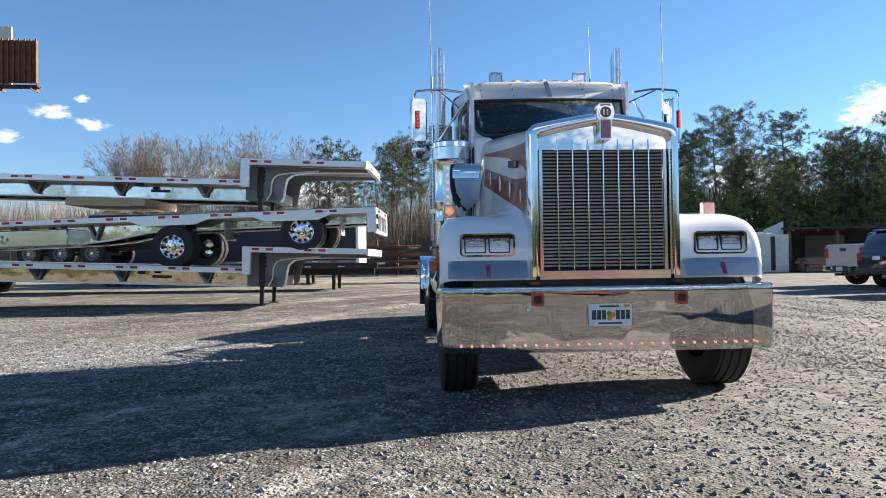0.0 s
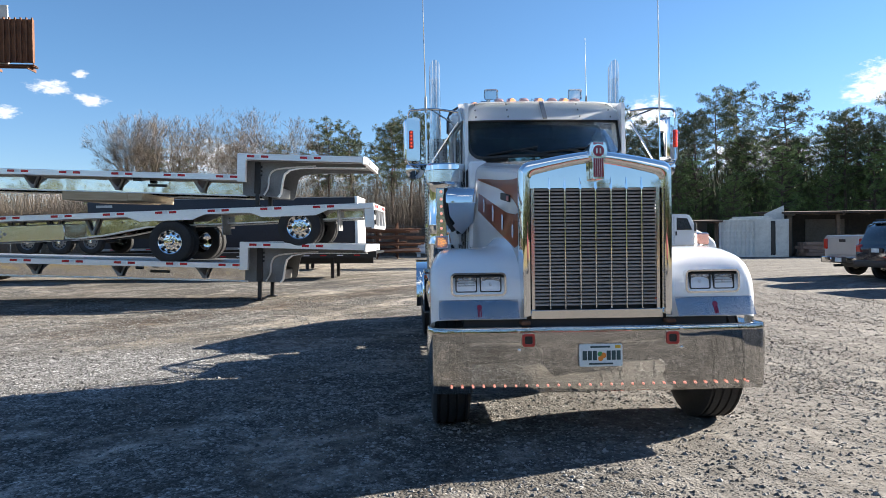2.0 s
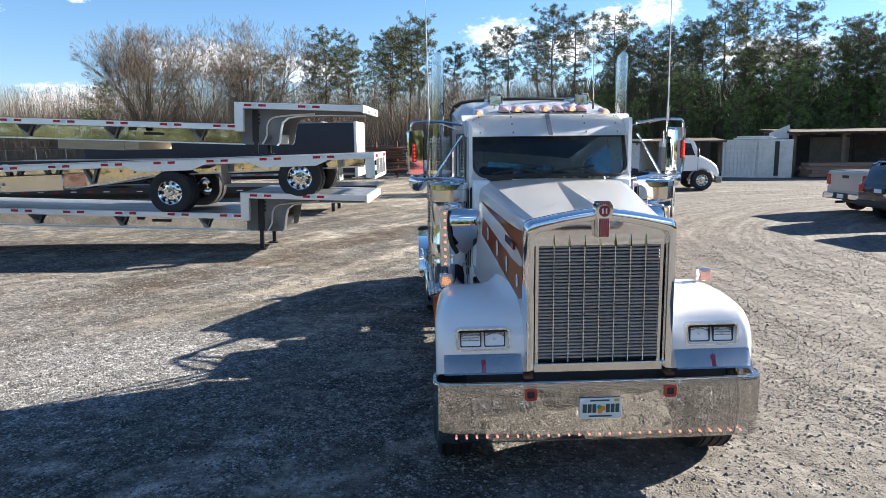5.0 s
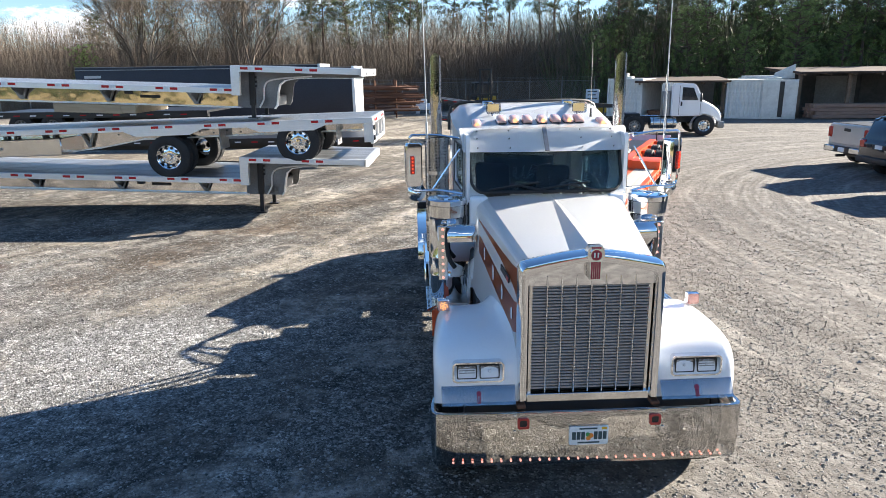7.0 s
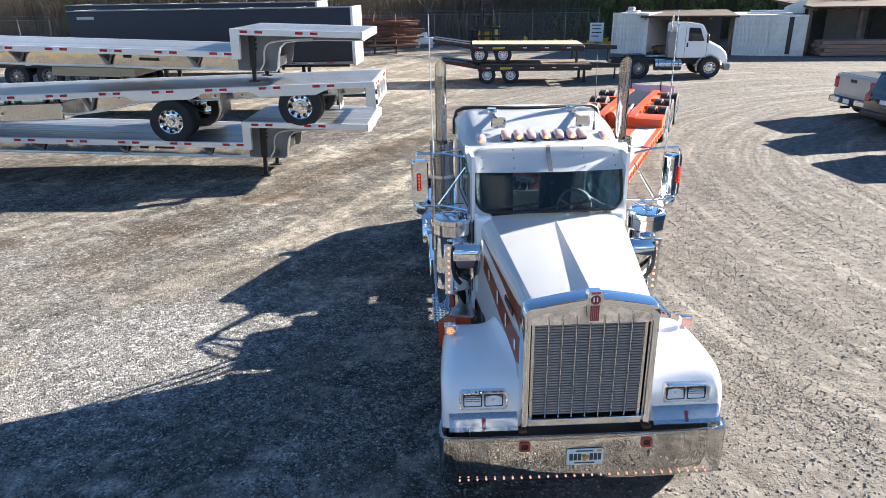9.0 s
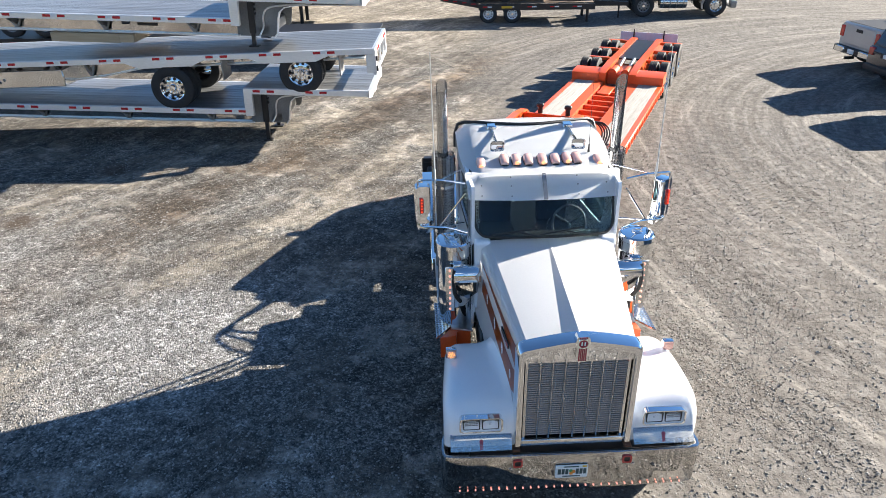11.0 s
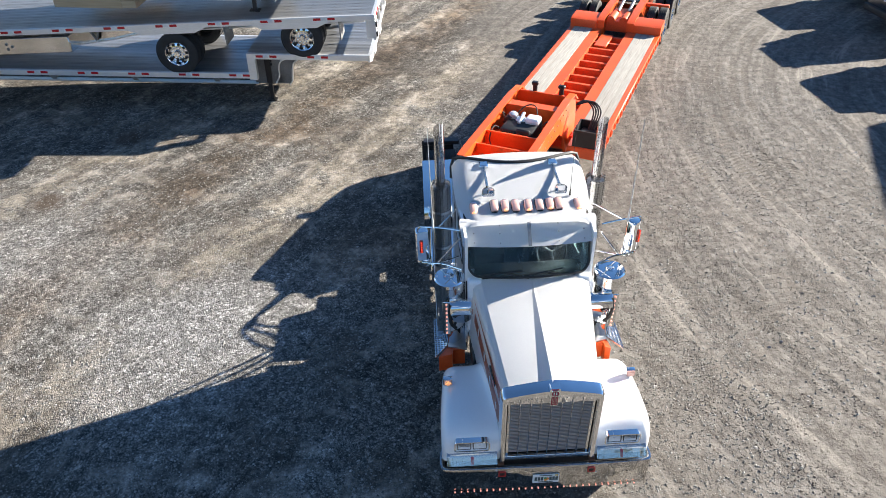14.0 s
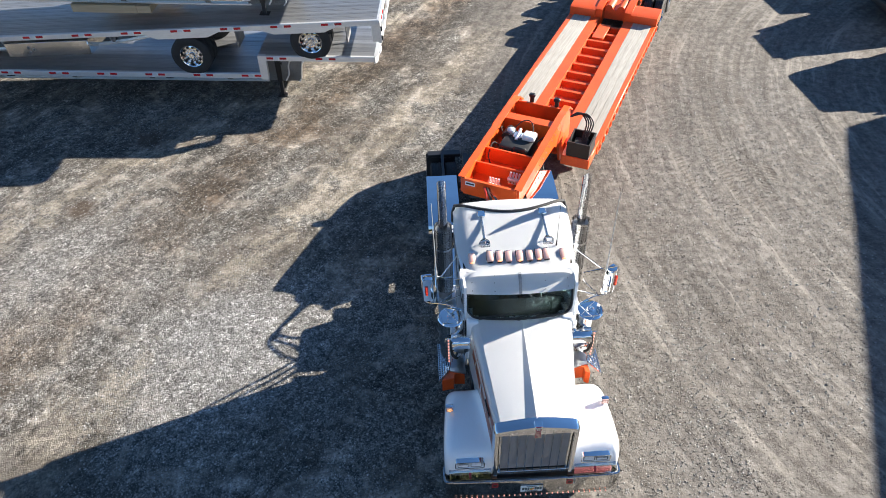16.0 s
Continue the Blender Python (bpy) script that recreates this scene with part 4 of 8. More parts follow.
for s in (-1, 1):
    fen = part("fender", fender(s), "white_paint", truck, "white rounded front fender")
    # headlamp: chrome bezel with two rectangular lamps
    cx = s * 0.845
    bm = BM()
    frame_prism(bm, round_rect(cx - 0.198, 1.04, cx + 0.198, 1.205, 0.035), round_rect(cx - 0.184, 1.052, cx + 0.184, 1.193, 0.024), 0.10, 0.30)
    lampset = part("headlamp", bm, "chrome", fen, "chrome twin rectangular headlamp", at=pose(0, 0.06, 0))
    bm = BM()
    box(bm, (cx - 0.186, 0.145, 1.05), (cx + 0.186, 0.155, 1.195))
    part("backing", bm, "black_plastic", lampset)
    for k in (-1, 1):
        x = cx + k * 0.087
        bm = BM()
        frame_prism(bm, round_rect(x - 0.077, 1.065, x + 0.077, 1.180, 0.012), round_rect(x - 0.069, 1.073, x + 0.069, 1.172, 0.01), 0.112, 0.145)
        part("lamp_rim", bm, "black_plastic", lampset)
        bm = BM()
        rows = []
        for i in range(7):
            u = -1 + 2 * i / 6
            rows.append([Vector((x + 0.068 * u, 0.143 - 0.010 * (u * u + v * v), 1.1225 + 0.048 * v)) for v in (-1, -0.6, -0.2, 0.2, 0.6, 1)])
        loft(bm, rows, False, False)
        lens = part("lens", bm, "lamp_lens", lampset)
        bm = BM()
        lathe(bm, [(0.0, 0.012), (0.018, 0.014), (0.024, 0.008), (0.025, 0.0)], 12, Matrix.Translation((x, 0.142, 1.1225)) @ Matrix.Rotation(radians(-90), 4, "Z"))
        part("bulb", bm, "white_reflector", lens)
        outer_lamp = k == s
        if outer_lamp:
            for dz in (-0.03, -0.01, 0.01, 0.03):
                bm = BM()
                box(bm, (x - 0.06, 0.119, 1.1225 + dz - 0.003), (x + 0.06, 0.124, 1.1225 + dz + 0.002))
                part("lamp_fin", bm, "dull_steel", lens)
    # polished guard below it with a small red crest
    bm = BM()
    rows = []
    for z, y in ((0.885, 0.085), (0.925, 0.110), (0.968, 0.136), (1.008, 0.160), (1.014, 0.168)):
        rows.append([Vector((s * x, y + 0.012 * max(0, (x - 1.05) / 0.12) ** 2, z)) for x in (0.565, 0.7, 0.85, 1.0, 1.08, 1.13)])
    loft(bm, rows, False, False)
    bmesh.ops.solidify(bm, geom=list(bm.faces), thickness=0.006)
    guard = part("fender_guard", bm, "chrome", fen, "polished guard with a small red crest")
    for k in range(-1, 2):
        bm = BM()
        prism(bm, [(0.088, 0.900), (0.119, 0.950), (0.128, 0.950), (0.098, 0.900)], cx + k * 0.010 - 0.0036, cx + k * 0.010 + 0.0036, "x")
        part("crest", bm, "emblem_red", guard)
    bm = BM()
    prism(bm, [(cx + 0.019 * math.cos(a * 0.5236), 0.020 * math.sin(a * 0.5236)) for a in range(12)], -0.003, 0.003, "y")
    for v in bm.verts:
        v.co = Matrix.Translation((0, 0.129, 0.962)) @ Matrix.Rotation(radians(-32), 4, "X") @ v.co
    part("crest", bm, "emblem_red", guard)
    # turn lamp on the fender
    bm = BM()
    box(bm, (-0.055, -0.03, 0.0), (0.055, 0.035, 0.105), 0.014, seg=2)
    turn = part("turn_lamp", bm, "chrome", fen, "square chrome turn lamp", at=pose(s * 1.075, 0.88, 1.368))
    bm = BM()
    box(bm, (-0.047, -0.038, 0.010), (0.047, -0.026, 0.098), 0.01)
    lens = part("lens", bm, "pink_lens", turn)
    for k in range(16):
        a, rr = k * 2.39996, 0.0095 * math.sqrt(k)
        bm = BM()
        rod(bm, (rr * math.cos(a), -0.042, 0.054 + rr * math.sin(a)), (rr * math.cos(a), -0.036, 0.054 + rr * math.sin(a)), 0.0055, seg=6)
        part("led", bm, "led_turn" if s < 0 else "pink_lens", lens)
bm = BM()
box(bm, (-0.95, 0.18, 0.70), (0.95, 0.9, 0.90))
part("chassis_front", bm, "black_paint", truck)
for s in (-1, 1):
    bm = BM()
    box(bm, (s * 0.52 - 0.035, 0.10, 0.832), (s * 0.52 + 0.035, 0.2, 0.862), 0.008)
    part("hood_hinge", bm, "rusty_steel", truck)


# cab: side walls, back, roof, screens
CAB_W = 0.86


def wall_with_window(bm, outline, hole, x0, x1):
    """outline and hole as equal-length loops in (y, z)."""
    frame_prism(bm, outline, hole, x0, x1, "x")


for s in (-1, 1):
    hole = round_rect(2.12, 2.17, 2.86, 2.60, 0.05, 3)
    # spread the outline along the edges so that the frame has no folded faces
    out = []
    for y, z in hole:
        dy, dz = (y - 2.49) / 0.37, (z - 2.385) / 0.215
        k = max(abs(dy), abs(dz))
        dy, dz = dy / k, dz / k
        out.append(((1.86 if dy < 0 else 2.49) + (dy + 1) * 0.63 if dy < 0 else 2.49 + dy * 0.87, 2.385 + (dz * 0.365 if dz > 0 else dz * 1.36)))
    bm = BM()
    wall_with_window(bm, out, hole, s * (CAB_W - 0.035), s * CAB_W)
    for v in bm.verts:
        v.co.x += s * 0.052 * (v.co.y - 2.76)
    side = part("cab_side", bm, "white_paint", truck, "white cab side with door window")
    bm = BM()
    prism(bm, round_rect(2.10, 2.15, 2.88, 2.62, 0.05, 3), s * (CAB_W - 0.020), s * (CAB_W - 0.014), "x")
    for v in bm.verts:
        v.co.x += s * 0.052 * (v.co.y - 2.76)
    part("door_glass", bm, "windscreen_glass", side).visible_shadow = False
    bm = BM()
    frame_prism(bm, round_rect(2.10, 2.15, 2.88, 2.62, 0.06, 3), hole, s * (CAB_W + 0.001), s * (CAB_W + 0.008), "x")
    for v in bm.verts:
        v.co.x += s * 0.052 * (v.co.y - 2.76)
    part("window_seal", bm, "black_plastic", side)
    for y in (2.02, 3.02):
        xx = s * (CAB_W + 0.052 * (y - 2.76))
        bm = BM()
        box(bm, (xx - 0.003, y - 0.004, 1.10), (xx + 0.003, y + 0.004, 2.68))
        part("door_gap", bm, "black_plastic", side)
    bm = BM()
    box(bm, (s * (CAB_W + 0.03) - 0.012, 2.80, 1.93), (s * (CAB_W + 0.03) + 0.012, 2.95, 1.97), 0.008)
    part("door_handle", bm, "chrome", side)
    # screen pillar
    bm = BM()
    prism(bm, [(1.865, 2.16), (1.99, 2.16), (2.26, 2.74), (2.13, 2.74)], s * 0.775, s * 0.815, "x")
    part("screen_pillar", bm, "white_paint", side)
    bm = BM()
    prism(bm, [(1.84, 1.25), (1.98, 1.25), (1.98, 2.17), (1.87, 2.17)], s * 0.70, s * 0.80, "x")
    part("cowl_side", bm, "white_paint", side)
    bm = BM()
    box(bm, (min(s * 0.60, s * 0.79), 1.74, 1.35), (max(s * 0.60, s * 0.79), 1.88, 2.185), 0.04, seg=3)
    part("cowl_corner", bm, "white_paint", side)
bm = BM()
frame_prism(bm, [(-0.885, 1.0), (0.885, 1.0), (0.885, 2.80), (-0.885, 2.80)], [(-0.55, 2.10), (0.55, 2.10), (0.55, 2.62), (-0.55, 2.62)], 3.34, 3.38, "y")
back_wall = part("cab_back", bm, "white_paint", truck)
bm = BM()
box(bm, (-0.56, 3.355, 2.09), (0.56, 3.362, 2.63))
part("rear_window", bm, "windscreen_glass", back_wall).visible_shadow = False


def roof_z(x, y):
    u, v = abs(x) / 0.90, (y - 2.05) / (3.46 - 2.05)
    return 2.785 + 0.175 * smoothstep(0, 0.9, v) + (0.012 + 0.038 * v) * (1 - u * u)


bm = BM()
rows = []
for j in range(17):
    v = j / 16
    y = 2.05 + 1.41 * v
    ring = []
    hw = 0.815 + 0.078 * smoothstep(0, 0.6, v)
    for i in range(17):
        u = -1 + i / 8
        x = hw * (u if abs(u) < 0.95 else math.copysign(1, u))
        edge = max(0.0, (abs(u) - 0.80) / 0.20)
        z = roof_z(x, y) - 0.10 * edge * edge
        if j == 16:
            z -= 0.05
        ring.append(Vector((x, y, z)))
    ring = [Vector((-hw, y, 2.66))] + ring + [Vector((hw, y, 2.66))]
    rows.append(ring)
loft(bm, rows, False, False)
bmesh.ops.solidify(bm, geom=list(bm.faces), thickness=0.02)
roof = part("cab_roof", bm, "white_paint", truck, "white domed cab roof")
bm = BM()
pts = [Vector((-0.895, 3.34, 2.68)), Vector((-0.893, 3.36, 2.84))] + [Vector((-0.86 + 1.72 * k / 20, 3.40 - 0.26 * math.sin(math.pi * k / 20), roof_z(-0.86 + 1.72 * k / 20, 3.40 - 0.26 * math.sin(math.pi * k / 20)) + 0.004 - 0.03 * (abs(k - 10) > 9))) for k in range(21)] + [Vector((0.893, 3.36, 2.84)), Vector((0.895, 3.34, 2.68))]
tube(bm, pts, 0.024, 6)
part("roof_seal", bm, "black_plastic", roof, "black rubber roof seal")


# windscreen in two slightly angled panes, seal, visor
def screen_pt(u, v):
    """u: -1 to 1 across, v: 0 to 1 up."""
    return Vector((u * (0.765 + 0.015 * v), 1.735 + 0.10 * u * u + 0.185 * v, 2.205 + 0.02 * (1 - u * u) * (1 - v) + 0.385 * v))


def sill(u):
    """Height at which the glass begins: the lower corners are round."""
    t = max(0.0, (abs(u) - 0.84) / 0.16)
    return 0.36 * (1 - math.sqrt(max(0.0, 1 - t * t)))


ACROSS = [-1, -0.985, -0.96, -0.92, -0.88, -0.84] + [-0.7 + 0.1 * i for i in range(15)] + [0.84, 0.88, 0.92, 0.96, 0.985, 1]
bm = BM()
loft(bm, [[screen_pt(u, sill(u) + (1 - sill(u)) * v) for u in ACROSS] for v in (0, 0.33, 0.66, 1.0)], False, False)
bmesh.ops.solidify(bm, geom=list(bm.faces), thickness=0.006)
screen = part("windscreen", bm, "windscreen_glass", truck, "dark tinted curved windscreen")
screen.visible_shadow = False
bm = BM()
loop = [screen_pt(u, sill(u)) for u in ACROSS] + [screen_pt(1, v) for v in (0.6, 0.97)] + [screen_pt(1 - i / 8, 1.0) for i in range(17)] + [screen_pt(-1, v) for v in (0.97, 0.6)]
tube(bm, loop + [loop[0]], 0.016, 6)
part("screen_seal", bm, "black_plastic", screen)
for s in (-1, 1):
    bm = BM()
    us = [s * u for u in (0.84, 0.88, 0.92, 0.96, 0.985, 1.0, 1.035)]
    loft(bm, [[screen_pt(u, -0.06) + Vector((0, 0.006, 0)) for u in us], [screen_pt(u, sill(min(1, abs(u))) + 0.01) + Vector((0, 0.006, 0)) for u in us]], False, False)
    bmesh.ops.solidify(bm, geom=list(bm.faces), thickness=0.012)
    part("screen_corner", bm, "white_paint", screen)
for x, lean in ((-0.30, 0.32), (0.22, 0.34)):
    bm = BM()
    a, b = screen_pt((x + 0.28) / 0.775, 0.02), screen_pt(x / 0.775, 0.16)
    a.y -= 0.03
    b.y -= 0.025
    tube(bm, [a, a.lerp(b, 0.5) + Vector((0, -0.012, 0)), b], 0.011, 6)
    c, d = screen_pt((x - 0.30) / 0.775, 0.07), screen_pt((x + 0.20) / 0.775, 0.23)
    c.y -= 0.018
    d.y -= 0.018
    tube(bm, [c, d], 0.010, 6)
    part("wiper", bm, "black_plastic", screen)
bm = BM()
rows = []
for y, z, w in ((1.875, 2.592, 0.79), (1.868, 2.585, 0.795), (1.965, 2.68, 0.81), (2.075, 2.785, 0.825), (2.105, 2.796, 0.82), (2.17, 2.778, 0.81)):
    rows.append([Vector((w * u, y + (0.06 * u * u), z)) for u in [-1 + i / 6 for i in range(13)]])
loft(bm, rows, False, False)
bmesh.ops.solidify(bm, geom=list(bm.faces), thickness=0.01)
visor = part("sun_visor", bm, "visor_paint_lit", truck, "white painted drop sun visor")
bm = BM()
prism(bm, [(1.866, 2.592), (2.075, 2.797), (2.067, 2.805), (1.858, 2.600)], -0.020, 0.020, "x")
part("visor_joint", bm, "dull_steel", visor)
for x in (-0.66, -0.35, 0.35, 0.66):
    for v in (0.15, 0.55, 0.9):
        bm = BM()
        y, z = 1.872 + 0.205 * v + 0.06 * (x / 0.8) ** 2, 2.59 + 0.20 * v
        rod(bm, (x, y, z), (x, y - 0.012, z + 0.008), 0.008, 0.005, 6)
        part("rivet", bm, "dull_steel", visor)
for s in (-1, 1):
    bm = BM()
    prism(bm, [(1.935, 2.588), (2.10, 2.745), (2.18, 2.70), (2.10, 2.60)], s * 0.79, s * 0.80, "x")
    part("visor_end", bm, "visor_paint_lit", visor)

# roof lamps, horns
def roof_lamp(x, lit):
    bm = BM()
    rows = []
    for t, wdt, h in ((0.0, 0.046, 0.006), (0.06, 0.050, 0.012), (0.45, 0.052, 0.058), (0.8, 0.048, 0.058), (1.0, 0.034, 0.012)):
        rows.append([Vector((wdt * math.copysign(abs(math.cos(a)) ** 0.55, math.cos(a)), -0.10 + 0.21 * t, h * max(0.0, math.sin(a)) ** 0.55)) for a in [math.pi * k / 10 for k in range(11)]])
    loft(bm, rows, False, False)
    y = 2.36 + 0.05 * abs(x)
    ob = part("marker_lamp", bm, "chrome", roof, "chrome-backed amber cab marker lamp", at=pose(x, y, roof_z(x, y) + 0.002 - (0.03 if abs(x) > 0.6 else 0), 7, 0, 0) @ Matrix.Scale(0.98, 4))
    bm = BM()
    rows = []
    for t, wdt, h in ((0.0, 0.030, 0.010), (0.015, 0.044, 0.032), (0.08, 0.048, 0.044), (0.34, 0.052, 0.060), (0.62, 0.053, 0.064), (0.76, 0.0505, 0.062)):
        rows.append([Vector((wdt * math.copysign(abs(math.cos(a)) ** 0.55, math.cos(a)), -0.104 + 0.21 * t, h * max(0.0, math.sin(a)) ** 0.55)) for a in [math.pi * k / 10 for k in range(11)]])
    loft(bm, rows, False, False)
    part("lens", bm, "pink_lens", ob, "pale pink lens")
    bm = BM()
    prism(bm, [(0.058 * math.copysign(abs(math.cos(a)) ** 0.6, math.cos(a)), 0.005 + 0.120 * math.copysign(abs(math.sin(a)) ** 0.6, math.sin(a))) for a in [2 * math.pi * k / 20 for k in range(20)]], -0.012, 0.006, "z")
    part("gasket", bm, "black_plastic", ob)
    if lit:
        bm = BM()
        rod(bm, (0, -0.108, 0.026), (0, -0.098, 0.028), 0.024, 0.026, 12)
        part("bulb", bm, "amber_light", ob)


for i, x in enumerate((-0.665, -0.40, -0.265, -0.13, 0.03, 0.175, 0.31, 0.425, 0.675)):
    roof_lamp(x, i in (0, 2, 4, 6, 8))
for x in (-0.465, 0.47):
    y0 = 2.50
    bm = BM()
    z = roof_z(x, 2.6) + 0.085
    rings = []
    for t, hw, hh in ((0.0, 0.080, 0.058), (0.012, 0.078, 0.056), (0.05, 0.064, 0.046), (0.085, 0.036, 0.030), (0.13, 0.018, 0.018), (0.62, 0.014, 0.014)):
        rings.append([Vector((x + px, y0 + t, z + pz)) for px, pz in round_rect(-hw, -hh, hw, hh, min(hw, hh) * 0.45, 3)])
    loft(bm, rings, True, False)
    bmesh.ops.solidify(bm, geom=list(bm.faces), thickness=0.003)
    horn = part("air_horn", bm, "chrome", roof, "chrome rectangular air horn")
    bm = BM()
    box(bm, (x - 0.062, y0 + 0.035, z - 0.042), (x + 0.062, y0 + 0.040, z + 0.042))
    part("horn_throat", bm, "chrome", horn)
    bm = BM()
    box(bm, (x - 0.06, y0 + 0.56, z - 0.04), (x + 0.06, y0 + 0.68, z + 0.05), 0.012)
    part("horn_body", bm, "chrome", horn)
    for dy in (0.12, 0.60):
        bm = BM()
        rod(bm, (x, y0 + dy, roof_z(x, y0 + dy) - 0.02), (x, y0 + dy, z), 0.012, seg=8)
        part("horn_foot", bm, "chrome", horn)
bm = BM()
rod(bm, (0.60, 2.52, 2.86), (0.60, 2.52, 2.95), 0.014, 0.008, 8)
rod(bm, (0.60, 2.52, 2.95), (0.64, 2.70, 3.62), 0.004, 0.002, 5)
part("roof_aerial", bm, "black_plastic", roof)

# cab inside
bm = BM()
box(bm, (-0.82, 1.84, 1.3), (0.82, 2.12, 2.13), 0.05, seg=2)
part("dashboard", bm, "black_plastic", truck)
bm = BM()
box(bm, (-0.82, 1.9, 1.25), (0.82, 3.33, 1.32))
part("cab_floor", bm, "cab_lining", truck)
bm = BM()
box(bm, (-0.80, 2.15, 2.735), (0.80, 3.33, 2.755))
part("headliner", bm, "cab_lining", truck)
for x in (-0.45, 0.45):
    bm = BM()
    box(bm, (x - 0.26, 2.55, 1.32), (x + 0.26, 3.0, 1.85), 0.06, seg=2)
    seat = part("seat", bm, "seat_cloth", truck)
    bm = BM()
    box(bm, (x - 0.25, 2.95, 1.8), (x + 0.25, 3.10, 2.50), 0.06, seg=2)
    part("seat_back", bm, "seat_cloth", seat)
bm = BM()
tube(bm, [(0.45 + 0.22 * math.cos(a * 0.2618), 2.26 + 0.06 * math.sin(a * 0.2618), 2.12 + 0.20 * math.sin(a * 0.2618)) for a in range(25)], 0.016, 6)
rod(bm, (0.45, 2.26, 2.12), (0.45, 2.05, 1.95), 0.02, seg=8)
for a in (0.5, 2.6, 4.7):
    rod(bm, (0.45, 2.26, 2.12), (0.45 + 0.22 * math.cos(a), 2.26 + 0.06 * math.sin(a), 2.12 + 0.20 * math.sin(a)), 0.012, seg=6)
part("steering_wheel", bm, "dull_steel", truck)

# stacks
for s in (-1, 1):
    x, y = s * 1.06, 3.33
    bm = BM()
    rings = []
    n = 24
    for z, r in ((2.30, 0.066), (2.9, 0.066), (3.34, 0.066)):
        rings.append([Vector((x + r * math.cos(2 * math.pi * k / n), y + r * math.sin(2 * math.pi * k / n), z)) for k in range(n)])
    rings.append([Vector((x + 0.066 * math.cos(2 * math.pi * k / n), y + 0.066 * math.sin(2 * math.pi * k / n), 3.43 - 0.10 * math.sin(2 * math.pi * k / n))) for k in range(n)])
    loft(bm, rings, True, False)
    bmesh.ops.solidify(bm, geom=list(bm.faces), thickness=0.004)
    stack = part("exhaust_pipe", bm, "chrome", truck, "tall chrome exhaust stack with slanted tip")
    bm = BM()
    rod(bm, (x, y, 1.0), (x, y, 2.55), 0.115, seg=24)
    part("muffler", bm, "dull_steel", stack)
    bm = BM()
    rings = [[Vector((x + 0.138 * math.cos(a), y + 0.138 * math.sin(a), z)) for a in [2 * math.pi * k / 28 for k in range(28)]] for z in (1.25, 2.60)]
    loft(bm, rings, True, False)
    bmesh.ops.solidify(bm, geom=list(bm.faces), thickness=0.003)
    part("heat_shield", bm, "perforated_steel", stack, "perforated chrome heat shield")
    for z in (1.6, 2.2):
        bm = BM()
        lathe(bm, [(-0.02, 0.143), (0.02, 0.143)], 24, Matrix.Translation((x, y, z)) @ Matrix.Rotation(radians(90), 4, "Y"))
        part("clamp", bm, "chrome", stack)

# air cleaners with intake elbows and light bars
for s in (-1, 1):
    x, y = s * 0.99, 1.90
    up = Matrix.Translation((x, y, 0)) @ Matrix.Rotation(radians(-90), 4, "Y")
    bm = BM()
    lathe(bm, [(2.165, 0.0), (2.168, 0.10), (2.160, 0.175), (2.145, 0.190), (2.10, 0.192), (2.095, 0.186), (1.985, 0.186), (1.975, 0.176), (1.95, 0.170), (1.60, 0.168), (1.59, 0.173), (1.57, 0.173),
               (1.56, 0.168), (1.42, 0.168), (1.41, 0.173), (1.39, 0.173), (1.38, 0.168), (1.18, 0.165), (1.12, 0.13), (1.10, 0.0)], 40, up)
    cleaner = part("air_cleaner", bm, "chrome", truck, "large polished canister air cleaner")
    bm = BM()
    lathe(bm, [(2.092, 0.1875), (1.988, 0.1875)], 40, up)
    part("screen_band", bm, "bright_aluminium", cleaner, "brushed intake band")
    bm = BM()
    lathe(bm, [(2.168, 0.06), (2.176, 0.05), (2.178, 0.0)], 20, up)
    part("lid", bm, "chrome", cleaner)
    # intake elbow with its rain hood
    bm = BM()
    rings = []
    for px in (1.0, 0.985, 0.77, 0.72):
        r = 0.105 if px in (0.985, 0.77) else 0.098
        arc = [(1.71 - r * math.cos(radians(20 * k)), 1.83 + r * math.sin(radians(20 * k))) for k in range(10)]
        rings.append([Vector((s * px, a, b)) for a, b in arc + [(1.815, 1.78), (1.605, 1.78)]])
    loft(bm, rings, True, True)
    elbow = part("intake_elbow", bm, "chrome", cleaner, "chrome intake elbow with a rain hood")
    bm = BM()
    face = [(0.980, 1.80, 1.612), (0.730, 1.80, 1.612), (0.745, 1.60, 1.70), (0.84, 1.49, 1.75), (0.955, 1.57, 1.715)]
    loft(bm, [[Vector((s * x, y, z)) for x, z, y in face], [Vector((s * x, y + 0.06, z)) for x, z, y in face]], True, True)
    part("elbow_panel", bm, "chrome", elbow)
    bm = BM()
    tube(bm, curve_pts([(s * 0.995, 1.65, 1.91), (s * 1.005, 1.625, 1.76), (s * 0.985, 1.625, 1.62), (s * 0.93, 1.65, 1.52)], 6), 0.022, 8)
    part("rubber_boot", bm, "rubber", elbow)
    # light bar under the canister
    bm = BM()
    box(bm, (-0.048, -0.01, -0.27), (0.048, 0.01, 0.27), 0.006)
    bar = part("light_bar", bm, "bright_aluminium", truck, "polished light bar with seven amber lamps", at=pose(s * 1.04, 1.695, 1.65, 0, 0, s * 6))
    for k in range(8):
        bm = BM()
        lathe(bm, [(-0.018, 0.0), (-0.014, 0.010), (0.0, 0.014)], 10, Matrix.Translation((0, -0.010, -0.24 + 0.068 * k)) @ Matrix.Rotation(radians(90), 4, "Z"))
        part("running_light", bm, "led_amber", bar)

